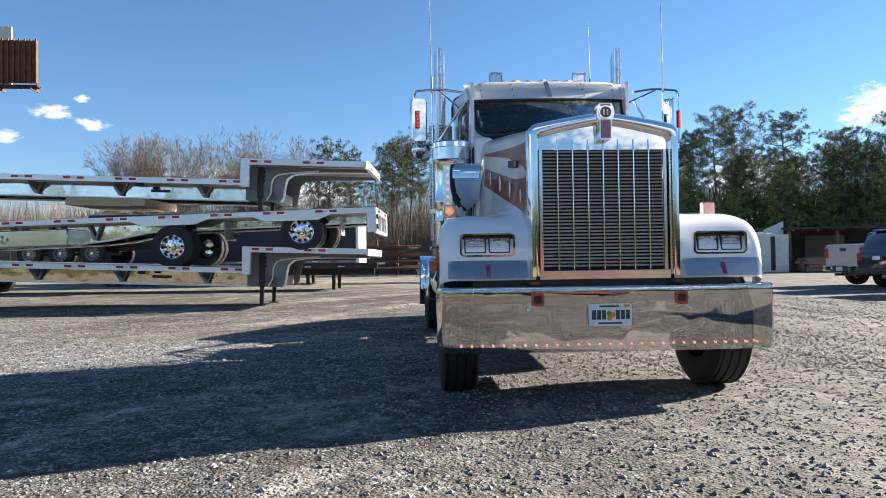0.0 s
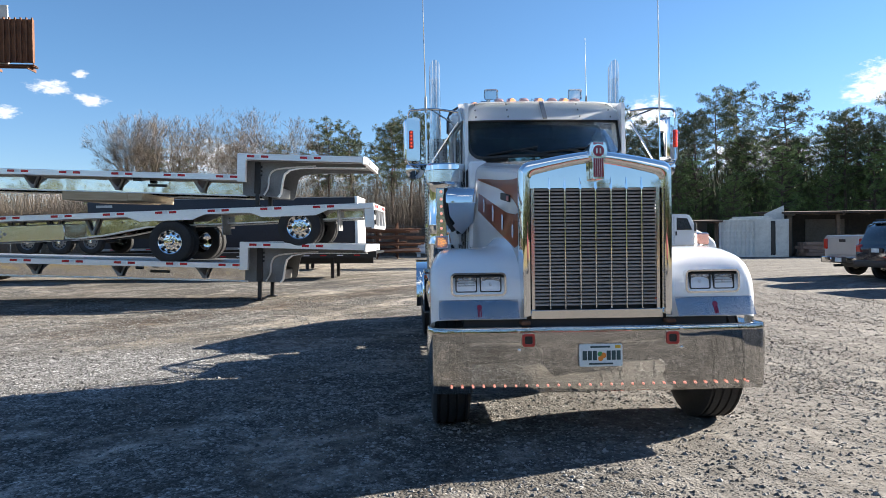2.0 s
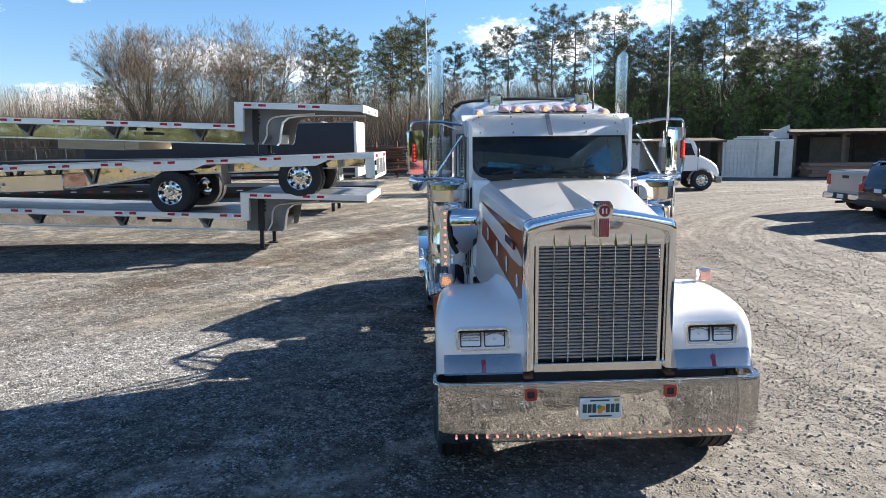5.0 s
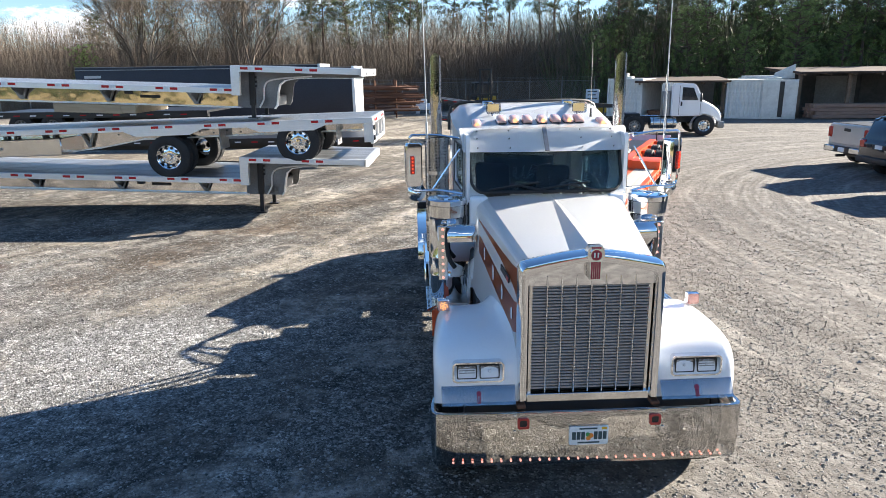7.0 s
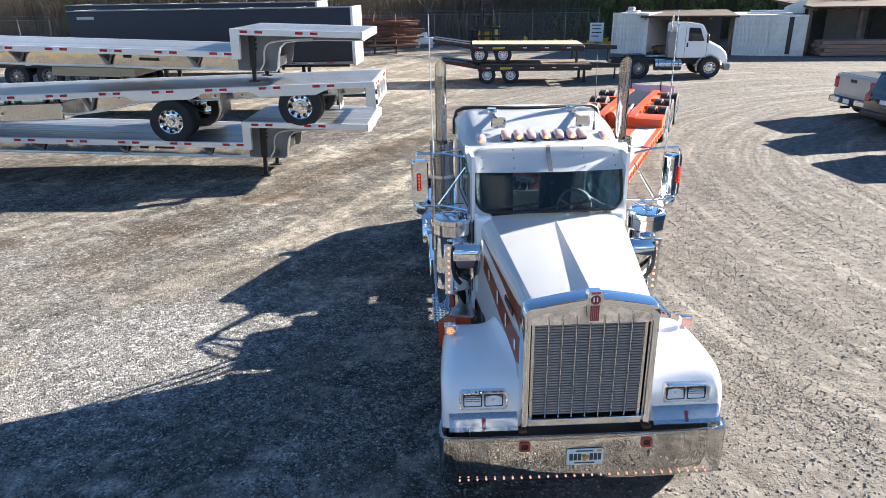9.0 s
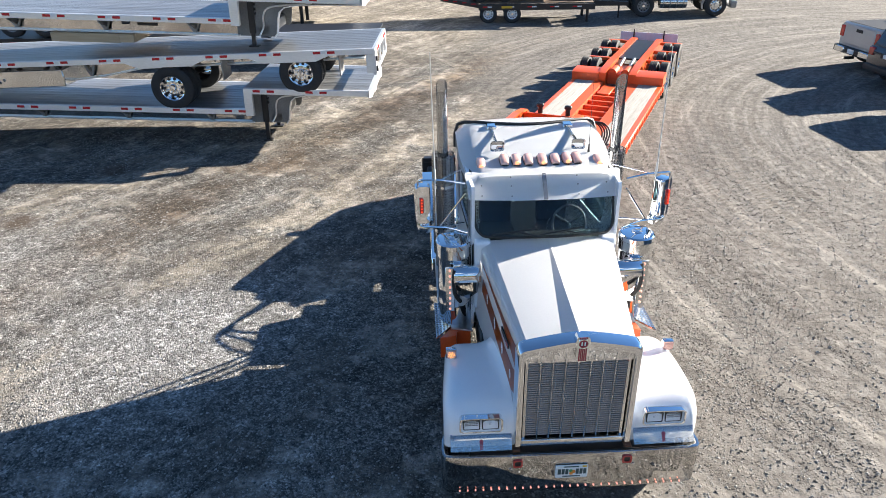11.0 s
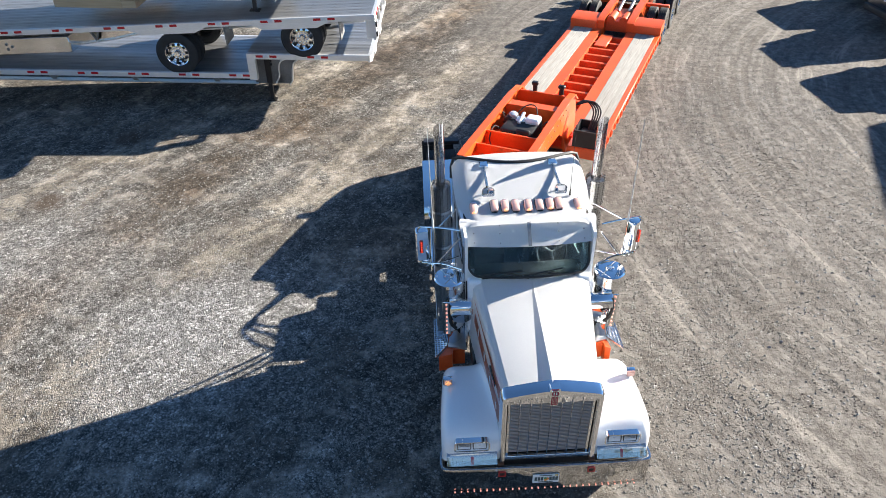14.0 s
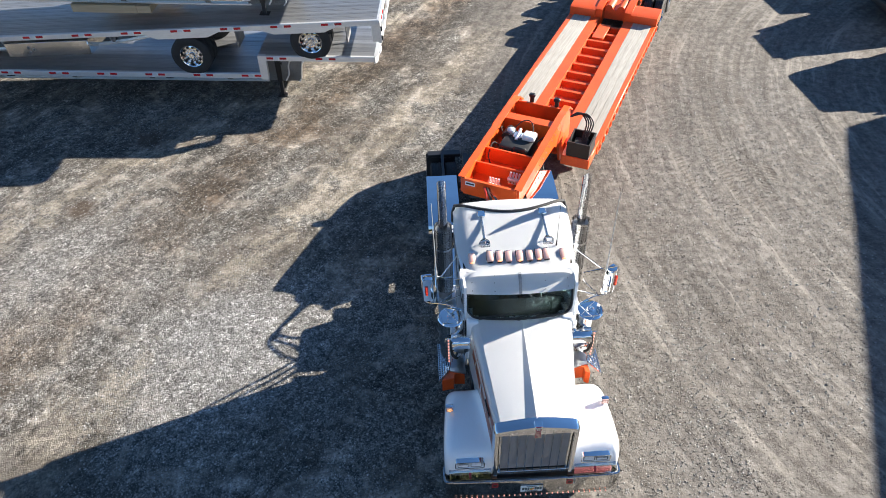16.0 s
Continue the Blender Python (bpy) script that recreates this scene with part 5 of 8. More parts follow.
# mirrors with brackets and whips
for s in (-1, 1):
    mx, my = s * 1.315, 2.20
    bm = BM()
    rings = []
    for y, g in ((0.075, 0.92), (0.05, 1.0), (0.0, 1.0), (-0.03, 0.95), (-0.045, 0.80)):
        rings.append([Vector((a * g, y, b * (0.97 + 0.03 * g))) for a, b in round_rect(-0.085, -0.215, 0.085, 0.215, 0.03, 4)])
    loft(bm, rings, True, True)
    mirror = part("door_mirror", bm, "chrome", truck, "tall chrome door mirror with a red-amber lamp", at=pose(mx, my, 2.44, 0, 0, 8 if s < 0 else 36))
    bm = BM()
    box(bm, (-0.078, 0.076, -0.205), (0.078, 0.080, 0.205))
    part("mirror_glass", bm, "chrome", mirror)
    bm = BM()
    box(bm, (s * 0.02 - 0.022, -0.062, -0.09), (s * 0.02 + 0.022, -0.044, 0.09), 0.006)
    lampm = part("mirror_lamp", bm, "red_lens", mirror, "red-orange mirror lamp")
    for k in range(5):
        bm = BM()
        rod(bm, (s * 0.02, -0.068, -0.07 + 0.035 * k), (s * 0.02, -0.060, -0.07 + 0.035 * k), 0.010, seg=8)
        part("led", bm, "led_red", lampm)
    # round mirror below
    bm = BM()
    lathe(bm, [(0.0, 0.0), (0.012, 0.05), (0.05, 0.085), (0.085, 0.095), (0.09, 0.0)], 24, Matrix.Translation((mx - s * 0.02, my - 0.03, 2.15)) @ Matrix.Rotation(radians(90), 4, "Z"))
    part("spot_mirror", bm, "chrome", truck, "round chrome spot mirror")
    bm = BM()
    tube(bm, curve_pts([(s * CAB_W, 2.10, 2.70), (s * 1.08, 2.12, 2.735), (s * 1.26, 2.15, 2.735), (s * 1.345, 2.17, 2.72), (s * 1.36, 2.18, 2.60), (s * 1.36, 2.18, 2.30), (s * 1.345, 2.17, 2.20), (s * 1.25, 2.15, 2.185), (s * 1.05, 2.10, 2.19), (s * 0.84, 2.0, 2.17)], 5), 0.012, 8)
    bracket = part("mirror_bracket", bm, "chrome", truck, "bent chrome mirror bracket")
    bm = BM()
    rod(bm, (s * CAB_W, 2.07, 2.60), (s * 1.13, 2.14, 2.20), 0.010, seg=8)
    rod(bm, (s * CAB_W, 2.62, 2.66), (s * 1.12, 2.13, 2.735), 0.009, seg=8)
    rod(bm, (s * CAB_W, 2.30, 2.15), (s * 1.12, 2.13, 2.19), 0.009, seg=8)
    rod(bm, (s * 1.18, 2.13, 2.20), (s * 1.18, 2.13, 2.74), 0.008, seg=8)
    part("brace", bm, "chrome", bracket)
    bm = BM()
    rod(bm, (s * 1.18, 2.13, 2.70), (s * 1.18, 2.13, 2.86), 0.012, seg=8)
    rod(bm, (s * 1.18, 2.13, 2.86), (s * (1.20 if s < 0 else 1.17), 2.13, 4.06), 0.007, 0.004, 6)
    part("whip_aerial", bm, "block_paint", bracket, "white whip aerial")

# frame rails, tanks, steps, rear platform
bm = BM()
for s in (-1, 1):
    box(bm, (s * 0.43 - 0.05, 0.3, 0.70), (s * 0.43 + 0.05, 7.5, 0.96))
for y in (1.5, 3.2, 4.4, 5.6, 7.4):
    box(bm, (-0.43, y - 0.06, 0.74), (0.43, y + 0.06, 0.92))
part("chassis", bm, "black_paint", truck)
bm = BM()
box(bm, (-0.42, 0.35, 0.62), (0.42, 1.85, 1.75), 0.05)
# low unseen block, added to stop sun passing beneath the chassis
box(bm, (-0.30, 0.55, 0.38), (0.30, 1.70, 0.66), 0.06)
part("engine", bm, "black_paint", truck)
for s in (-1, 1):
    bm = BM()
    lathe(bm, [(-0.68, 0.0), (-0.68, 0.28), (-0.655, 0.30), (0.655, 0.30), (0.68, 0.28), (0.68, 0.0)], 36, Matrix.Translation((s * 0.84, 2.72, 0.72)) @ Matrix.Rotation(radians(90), 4, "Z"))
    tank = part("fuel_tank", bm, "chrome", truck, "round polished fuel tank")
    for y in (2.25, 3.2):
        bm = BM()
        lathe(bm, [(-0.03, 0.304), (0.03, 0.304)], 36, Matrix.Translation((s * 0.84, y, 0.72)) @ Matrix.Rotation(radians(90), 4, "Z"))
        part("strap", bm, "dull_steel", tank)
    bm = BM()
    box(bm, (s * 0.92 - 0.24, 1.98, 1.03), (s * 0.92 + 0.24, 3.5, 1.06), 0.006)
    step = part("tank_step", bm, "tread_plate", truck, "tread plate step over the tank")
    bm = BM()
    outer = 1.16 if s < 0 else 1.05
    prism(bm, [(s * outer, 1.55), (s * 0.985, 1.58), (s * 0.975, 1.66), (s * 0.82, 1.66), (s * 0.82, 1.80), (s * 1.02, 1.80), (s * 1.03, 1.74)], 0.86, 1.125, "z")
    boxs = part("step_box", bm, "orange_paint", truck, "orange step box with tread plate top")
    bm = BM()
    prism(bm, [(s * 0.80, 1.64), (s * 1.03, 1.70), (s * 1.03, 2.22), (s * 0.80, 2.22)], 1.128, 1.15, "z")
    part("box_tread", bm, "tread_plate", boxs)
    bm = BM()
    prism(bm, [(s * 1.205, 1.52), (s * 1.035, 1.74), (s * 1.035, 2.22), (s * 1.205, 2.22)], 1.13, 1.148, "z")
    part("side_tread", bm, "perforated_steel", boxs)
    bm = BM()
    box(bm, (s * 0.66, 1.4, 0.9), (s * 0.74, 1.95, 1.25), 0.02)
    box(bm, (s * 0.62, 1.55, 1.05), (s * 0.70, 1.62, 1.20))
    part("cowl_panel", bm, "black_paint", truck)
# plate drawn back, tanks added below, to stop sun slipping between the rails
bm = BM()
box(bm, (-0.60, 3.50, 1.02), (0.60, 5.00, 1.045), 0.004)
part("deck_plate", bm, "tread_plate", truck, "tread plate deck behind the cab")
for y in (4.62, 4.92):
    bm = BM()
    rod(bm, (-0.37, y, 0.78), (0.37, y, 0.78), 0.15, seg=16)
    part("air_tank", bm, "black_paint", truck)
for s in (-1, 1):
    bm = BM()
    box(bm, (min(s * 0.62, s * 1.20), 3.55, 0.55), (max(s * 0.62, s * 1.20), 4.5, 1.03), 0.02)
    part("battery_box", bm, "chrome", truck, "polished battery box")
    bm = BM()
    rows = []
    for y, z in ((5.02, 0.62), (5.05, 0.90), (5.12, 1.03), (5.28, 1.09), (6.0, 1.10), (6.56, 1.10)):
        rows.append([Vector((s * xx, y, z - dz)) for xx, dz in ((0.66, 0), (1.27, 0), (1.27, 0.006), (0.66, 0.006))])
    loft(bm, rows)
    part("wheel_cover", bm, "chrome", truck, "flat mirror-bright wheel cover")
    bm = BM()
    box(bm, (s * 0.88 - 0.35, 7.34, 0.98), (s * 0.88 + 0.35, 7.50, 1.06), 0.01)
    box(bm, (s * 0.92 - 0.03, 6.56, 1.02), (s * 0.92 + 0.03, 7.36, 1.07), 0.005)
    part("flap_bar", bm, "black_paint", truck, "black mud flap bar")
    bm = BM()
    box(bm, (s * 0.95 - 0.31, 7.44, 0.25), (s * 0.95 + 0.31, 7.455, 1.03))
    part("mud_flap", bm, "rubber", truck)
bm = BM()
box(bm, (-0.45, 5.9, 0.96), (0.45, 6.8, 1.06), 0.04)
part("fifth_wheel", bm, "black_paint", truck)
for s in (-1, 1):
    wheel(truck, pose(s * 1.03, 0.80, 0.50, 0, 0, 0 if s < 0 else 180) @ pose(0, 0, 0, 25, 0, 0), 0.51, 0.29)
    for y in (5.68, 6.98):
        wheel(truck, pose(s * 1.05, y, 0.50, 0, 0, 0 if s < 0 else 180), 0.51, 0.26, dual=0.31)
bm = BM()
for y in (0.80, 5.68, 6.98):
    rod(bm, (-0.95, y, 0.5), (0.95, y, 0.5), 0.08, seg=12)
part("axle", bm, "black_paint", truck)
# the cab sits a little to the near side of the chassis line, the stacks and mirrors a little to the other
for ob in truck.children:
    kind = ob.name.split(".")[0]
    if kind in ("cab_side", "cab_back", "cab_roof", "windscreen", "dashboard", "cab_floor", "headliner", "seat", "steering_wheel"):
        ob.matrix_basis = Matrix.Translation((-0.022, 0, 0)) @ Matrix.Diagonal((0.955, 1, 1, 1)) @ ob.matrix_basis
    elif kind == "sun_visor":
        ob.matrix_basis = Matrix.Translation((-0.022, 0, 0)) @ ob.matrix_basis
    elif kind == "exhaust_pipe":
        ob.matrix_basis = Matrix.Translation((0.03, 0, 0)) @ ob.matrix_basis
    elif kind in ("door_mirror", "spot_mirror", "mirror_bracket"):
        ob.matrix_basis = Matrix.Translation((0.015, 0, 0)) @ ob.matrix_basis
# air lines between cab and trailer
for k, (x, mt) in enumerate(((-0.12, "red_paint"), (0.0, "black_plastic"), (0.12, "blue_black_paint"))):
    bm = BM()
    tube(bm, curve_pts([(x, 3.40, 2.25), (x * 1.5 - 0.1, 3.72, 2.05 - 0.06 * k), (x - 0.1 + 0.1 * k, 4.15, 1.48 + 0.05 * k), (x * 0.9, 4.55, 1.38 + 0.16 * k), (x * 0.6 - 0.1, 4.95, 1.62 + 0.06 * k), (x * 0.4 - 0.12, 5.45, 1.50), (x * 0.4 - 0.14, 5.95, 1.34)], 8), 0.022, 6)
    part("air_line", bm, mt, truck)

# ---- the stack of aluminium drop-deck trailers ----
DECK_W = 2.58     # y from 0 (the side towards the yard) to DECK_W


def mark(name, lo, hi, mat, parent, me={}):
    """A small reflector, proud of its rail."""
    size = tuple(round(b - a, 4) for a, b in zip(lo, hi))
    if (name, size, mat) not in me:
        bm = BM()
        box(bm, (0, 0, 0), size)
        me[name, size, mat] = put_mesh(name, bm, mat, False)
    return part(name, me[name, size, mat], "", parent, at=pose(*lo))


def tape(parent, x0, x1, z, y=-0.008, step=0.62, up=0.055):
    x = x0
    while x + 0.26 < x1:
        mark("reflector", (x, y, z), (x + 0.17, y + 0.006, z + up), "red_reflector", parent)
        mark("reflector", (x + 0.175, y, z), (x + 0.285, y + 0.006, z + up), "white_reflector", parent)
        mark("reflector", (x + 0.33, y, z), (x + 0.50, y + 0.006, z + up), "red_reflector", parent)
        x += step * 2.0


def planks(parent, x0, x1, z, n=11, key={}):
    """Deck boards along x, with a fine gap between them."""
    wd = (DECK_W - 0.16) / n
    if (x0, x1, n) not in key:
        bm = BM()
        prism(bm, [(0.004, -0.03), (wd - 0.004, -0.03), (wd - 0.004, 0.0), (wd * 0.72, 0.0), (wd * 0.70, -0.004), (wd * 0.62, -0.004), (wd * 0.60, 0.0), (0.004, 0.0)], x0, x1, "x")
        key[x0, x1, n] = put_mesh("deck_plank", bm, "deck_aluminium", False)
    for k in range(n):
        part("deck_plank", key[x0, x1, n], "", parent, at=pose(0, 0.08 + wd * k, z))


def drop_deck(m, label, leg, side_z=-0.44, long=2.96):
    """Nose towards +x. Local x = 0 at the step, z = 0 at the main deck's top."""
    t = thing("drop_deck_trailer", m, label, "trailer", "stacked drop-deck trailers")
    up = 0.50
    bm = BM()
    box(bm, (-13.0, 0.06, -0.10), (0.0, DECK_W - 0.06, -0.035))
    main = part("main_deck", bm, "deck_aluminium", t, "ribbed aluminium main deck")
    planks(main, -13.0, 0.0, 0.0)
    bm = BM()
    box(bm, (0.0, 0.06, up - 0.10), (long, DECK_W - 0.06, up - 0.035))
    upper = part("upper_deck", bm, "deck_aluminium", t, "raised aluminium front deck")
    planks(upper, 0.0, long, up)
    bm = BM()
    for y in (0.0, DECK_W - 0.08):
        prism(bm, [(y, -0.125), (y + 0.08, -0.125), (y + 0.08, 0.004), (y + 0.01, 0.004), (y, -0.006)], -13.0, 0.0, "x")
    rail = part("side_rail", bm, "aluminium", t)
    tape(rail, -12.9, -0.1, -0.075)
    bm = BM()
    for y in (0.0, DECK_W - 0.08):
        prism(bm, [(y, up - 0.13), (y + 0.08, up - 0.13), (y + 0.08, up + 0.004), (y + 0.01, up + 0.004), (y, up - 0.006)], 0.0, long, "x")
    prism(bm, [(long, 0.0), (long + 0.06, 0.09), (long + 0.06, DECK_W - 0.09), (long, DECK_W), (long - 0.04, DECK_W), (long - 0.04, 0.0)], up - 0.16, up + 0.004, "z")
    for y in (0.45, DECK_W - 0.75):
        box(bm, (long + 0.06, y, up - 0.13), (long + 0.10, y + 0.30, up - 0.05), 0.01)
    rail = part("nose_rail", bm, "aluminium", t)
    tape(rail, 0.22, 2.9, up - 0.085)
    # beams with bright webs, knees, bottom flange
    for y in (0.55, DECK_W - 0.55):
        bm = BM()
        prism(bm, [(-13.0, -0.12), (0.02, -0.12), (0.02, side_z), (-9.0, side_z), (-13.0, side_z + 0.1)], y - 0.012, y + 0.012, "y")
        web = part("beam_web", bm, "web_aluminium", t, "bright aluminium beam web")
        bm = BM()
        box(bm, (-13.0, y - 0.09, side_z - 0.03), (0.05, y + 0.09, side_z))
        part("beam_flange", bm, "aluminium", web)
    neck = [(-0.02, side_z - 0.02), (-0.02, up - 0.12), (2.95, up - 0.12), (2.95, up - 0.20), (1.9, up - 0.22), (1.35, up - 0.25), (1.10, up - 0.30), (0.98, up - 0.40), (0.94, up - 0.56), (0.90, side_z + 0.06), (0.84, side_z - 0.02)]
    bm = BM()
    prism(bm, neck, 0.50, 0.53, "y")
    prism(bm, neck, DECK_W - 0.53, DECK_W - 0.50, "y")
    part("gooseneck", bm, "grey_aluminium", t, "aluminium gooseneck plates")
    bm = BM()
    pts = [(2.93, up - 0.205), (1.9, up - 0.225), (1.35, up - 0.255), (1.10, up - 0.305), (0.98, up - 0.405), (0.94, up - 0.56), (0.90, side_z + 0.06), (0.84, side_z - 0.02)]
    for a, b in zip(pts, pts[1:]):
        prism(bm, [a, b, (b[0] + 0.02, b[1] - 0.015), (a[0] + 0.02, a[1] - 0.015)], 0.44, 0.59, "y")
    box(bm, (0.0, 0.02, -0.12), (0.035, DECK_W - 0.02, up - 0.02))
    tube(bm, curve_pts([(1.75, 0.47, up - 0.20), (1.0, 0.47, up - 0.27), (0.72, 0.47, up - 0.34), (0.62, 0.47, up - 0.50), (0.60, 0.47, -0.25), (0.50, 0.47, side_z)], 5), 0.022, 6)
    part("gooseneck_flange", bm, "aluminium", t)
    bm = BM()
    box(bm, (-0.01, -0.003, -0.16), (0.19, 0.12, up + 0.002), 0.006)
    part("corner_post", bm, "aluminium", t)
    for k in range(7):
        x = -0.98 - 2.07 * k
        bm = BM()
        for s in (-1, 1):
            xa, xb, half = x, x + s * (0.20 if s < 0 else 0.12), 0.05 if s < 0 else 0.018
            prism(bm, [(xa - half, side_z + 0.03), (xa + half, side_z + 0.03), (xb + half, -0.12), (xb - half, -0.12)], 0.44, 0.50, "y")
        prism(bm, [(0.10, -0.13), (0.10, -0.17), (0.54, side_z + 0.06), (0.54, -0.13)], x - 0.012, x + 0.012, "x")
        part("side_knee", bm, "dull_steel", t)
        if k % 2 == 1:
            bm = BM()
            rod(bm, (x + 0.55, 0.10, -0.165), (x + 0.72, 0.10, -0.165), 0.04, seg=10)
            part("strap_winch", bm, "black_paint", t)
    bm = BM()
    box(bm, (-2.35, 0.520, -0.30), (-1.88, 0.530, -0.235), 0.003)
    part("name_bar", bm, "black_paint", t, "dark lettering bar")
    for y in (0.72, DECK_W - 0.72):
        bm = BM()
        box(bm, (0.27, y - 0.27, -0.40 if leg < 0.8 else -0.45), (0.41, y - 0.13, up - 0.14), 0.008)
        gear = part("landing_gear", bm, "black_paint", t, "black landing leg")
        bm = BM()
        box(bm, (0.295, y - 0.245, -leg), (0.385, y - 0.155, -0.3), 0.006)
        box(bm, (0.22, y - 0.30, -leg - 0.0), (0.46, y - 0.10, -leg + 0.02))
        part("foot", bm, "black_paint", gear)
        bm = BM()
        for z in (0.02, 0.12, 0.22):
            box(bm, (0.41, y - 0.26, z), (0.45, y - 0.14, z + 0.05), 0.005)
        part("gear_lug", bm, "black_paint", gear)
    bm = BM()
    box(bm, (0.30, 0.55, 0.0), (0.78, 0.57, up - 0.15))
    box(bm, (0.46, 0.50, -0.44), (0.76, DECK_W - 0.5, -0.20), 0.02)
    part("gear_panel", bm, "dull_steel", t)
    return t


LOWER = pose(-5.07, 15.72, 0.925, 0, 2.0, 0.8)
drop_deck(LOWER, "aluminium drop-deck trailer at the bottom of a stack", 0.905)
top_deck = drop_deck(pose(-5.09, 15.72, 3.00, 0, 2.36, 0.8), "aluminium drop-deck trailer at the top of a stack", 0.70)
bm = BM()
box(bm, (-4.35, 0.35, -0.68), (-2.75, 2.2, -0.475), 0.01)
box(bm, (-2.74, 0.33, -0.66), (-2.40, 2.2, -0.475), 0.01)
part("dunnage_rack", bm, "new_wood", top_deck, "pale timber dunnage under the beams")


def upended_deck(m):
    """The middle trailer, tail towards +x. z = 0 at its deck's top, x = 0 at its tail."""
    t = thing("drop_deck_trailer", m, "aluminium spread-axle trailer, tail outwards, in a stack", "trailer", "stacked drop-deck trailers")
    bm = BM()
    box(bm, (-14.0, 0.06, -0.10), (0.0, DECK_W - 0.06, -0.035))
    deck = part("main_deck", bm, "deck_aluminium", t, "ribbed aluminium deck")
    planks(deck, -14.0, 0.0, 0.0)
    bm = BM()
    for y in (0.0, DECK_W - 0.08):
        prism(bm, [(y, -0.12), (y + 0.08, -0.12), (y + 0.08, 0.004), (y + 0.01, 0.004), (y, -0.006)], -14.0, -0.05, "x")
    # raised rail over the wheels
    for x0, x1 in ((-2.9, -1.05), (-5.8, -3.95)):
        prism(bm, [(x0, -0.12), (x0 + 0.3, -0.24), (x1 - 0.3, -0.24), (x1, -0.12)], -0.004, 0.05, "y")
    rail = part("side_rail", bm, "aluminium", t)
    tape(rail, -13.8, -0.3, -0.075)
    bm = BM()
    box(bm, (-0.06, 0.0, -0.14), (0.03, DECK_W, 0.004), 0.008)
    for y in (0.03, DECK_W - 0.19):
        box(bm, (-0.20, y, -0.56), (0.03, y + 0.16, -0.13), 0.008)
    box(bm, (-0.05, 0.03, -0.60), (0.02, DECK_W - 0.03, -0.52), 0.008)
    tail = part("tail_frame", bm, "aluminium", t, "aluminium tail frame and bumper")
    for y in (0.3, 0.6, DECK_W - 0.72, DECK_W - 0.42):
        mark("tail_lamp", (0.031, y, -0.10), (0.045, y + 0.12, -0.03), "red_reflector", tail)
    for y in (0.5, 1.2, 1.9):
        bm = BM()
        box(bm, (-0.03, y, -0.55), (0.01, y + 0.05, -0.12))
        part("tail_post", bm, "aluminium", tail)
    for z in (-0.22, -0.45):
        bm = BM()
        box(bm, (0.03, -0.01, z - 0.06), (0.07, 0.05, z + 0.06), 0.01)
        part("dock_pad", bm, "rubber", tail)
    for y in (0.62, DECK_W - 0.62):
        bm = BM()
        prism(bm, [(-14.0, -0.11), (-0.3, -0.11), (-0.3, -0.30), (-5.6, -0.34), (-6.6, -0.50), (-7.3, -0.56), (-14.0, -0.62)], y - 0.015, y + 0.015, "y")
        web = part("beam_web", bm, "web_aluminium", t, "bright aluminium beam web")
        bm = BM()
        for a, b in (((-5.6, -0.34), (-0.3, -0.30)), ((-6.6, -0.50), (-5.6, -0.34)), ((-7.3, -0.56), (-6.6, -0.50)), ((-14.0, -0.62), (-7.3, -0.56))):
            prism(bm, [a, b, (b[0], b[1] - 0.03), (a[0], a[1] - 0.03)], y - 0.09, y + 0.09, "y")
        part("beam_flange", bm, "aluminium", web)
    bm = BM()
    box(bm, (-9.5, 0.10, -0.62), (-7.35, 0.80, -0.22), 0.02)
    chest = part("tool_chest", bm, "bright_aluminium", t, "dented aluminium tool chest")
    for k in range(3):
        bm = BM()
        rod(bm, (-8.9 + 0.12 * (k % 2), 0.098, -0.36 - 0.06 * k), (-8.9 + 0.12 * (k % 2), 0.085, -0.36 - 0.06 * k), 0.035, seg=10)
        part("latch", bm, "dull_steel", chest)
    for k in range(8):
        x = -6.9 - 0.95 * k
        bm = BM()
        for s in (-1, 1):
            prism(bm, [(x - 0.025, -0.50), (x + 0.025, -0.50), (x + s * 0.16 + 0.025, -0.12), (x + s * 0.16 - 0.025, -0.12)], 0.50, 0.56, "y")
        part("side_knee", bm, "dull_steel", t)
    for k, x in enumerate((-1.75, -4.82)):
        z = -0.50 if k == 0 else -0.742
        bm = BM()
        rod(bm, (x, 0.3, z), (x, DECK_W - 0.3, z), 0.065, seg=12)
        box(bm, (x + 0.12, 0.55, z - 0.10), (x + 0.36, 0.75, -0.12), 0.02)
        box(bm, (x - 0.55, 0.60, z - 0.02), (x + 0.2, 0.68, z + 0.06), 0.01)
        rod(bm, (x + 0.25, 0.65, z + 0.05), (x + 0.25, 0.65, -0.13), 0.11, seg=14)
        part("axle", bm, "black_paint", t)
        wheel(t, pose(x, 0.15, z, 0, 0, 90), 0.50, 0.26, dual=0.33)
        wheel(t, pose(x, DECK_W - 0.15, z, 0, 0, -90), 0.50, 0.26, dual=0.33)
    for x in (-0.85, -3.6):
        bm = BM()
        box(bm, (x - 0.01, 0.15, -0.62), (x + 0.01, 0.75, -0.14))
        part("mud_flap", bm, "dull_steel", t)
    for k in range(14):
        bm = BM()
        rod(bm, (-6.2 + 0.33 * k, 0.600, -0.22 - 0.04 * (k % 2)), (-6.2 + 0.33 * k, 0.588, -0.22 - 0.04 * (k % 2)), 0.022, seg=8)
        part("rivet_plate", bm, "dull_steel", t)
    return t


upended_deck(pose(-1.92, 15.74, 2.30, 0, -1.35, 0.8))


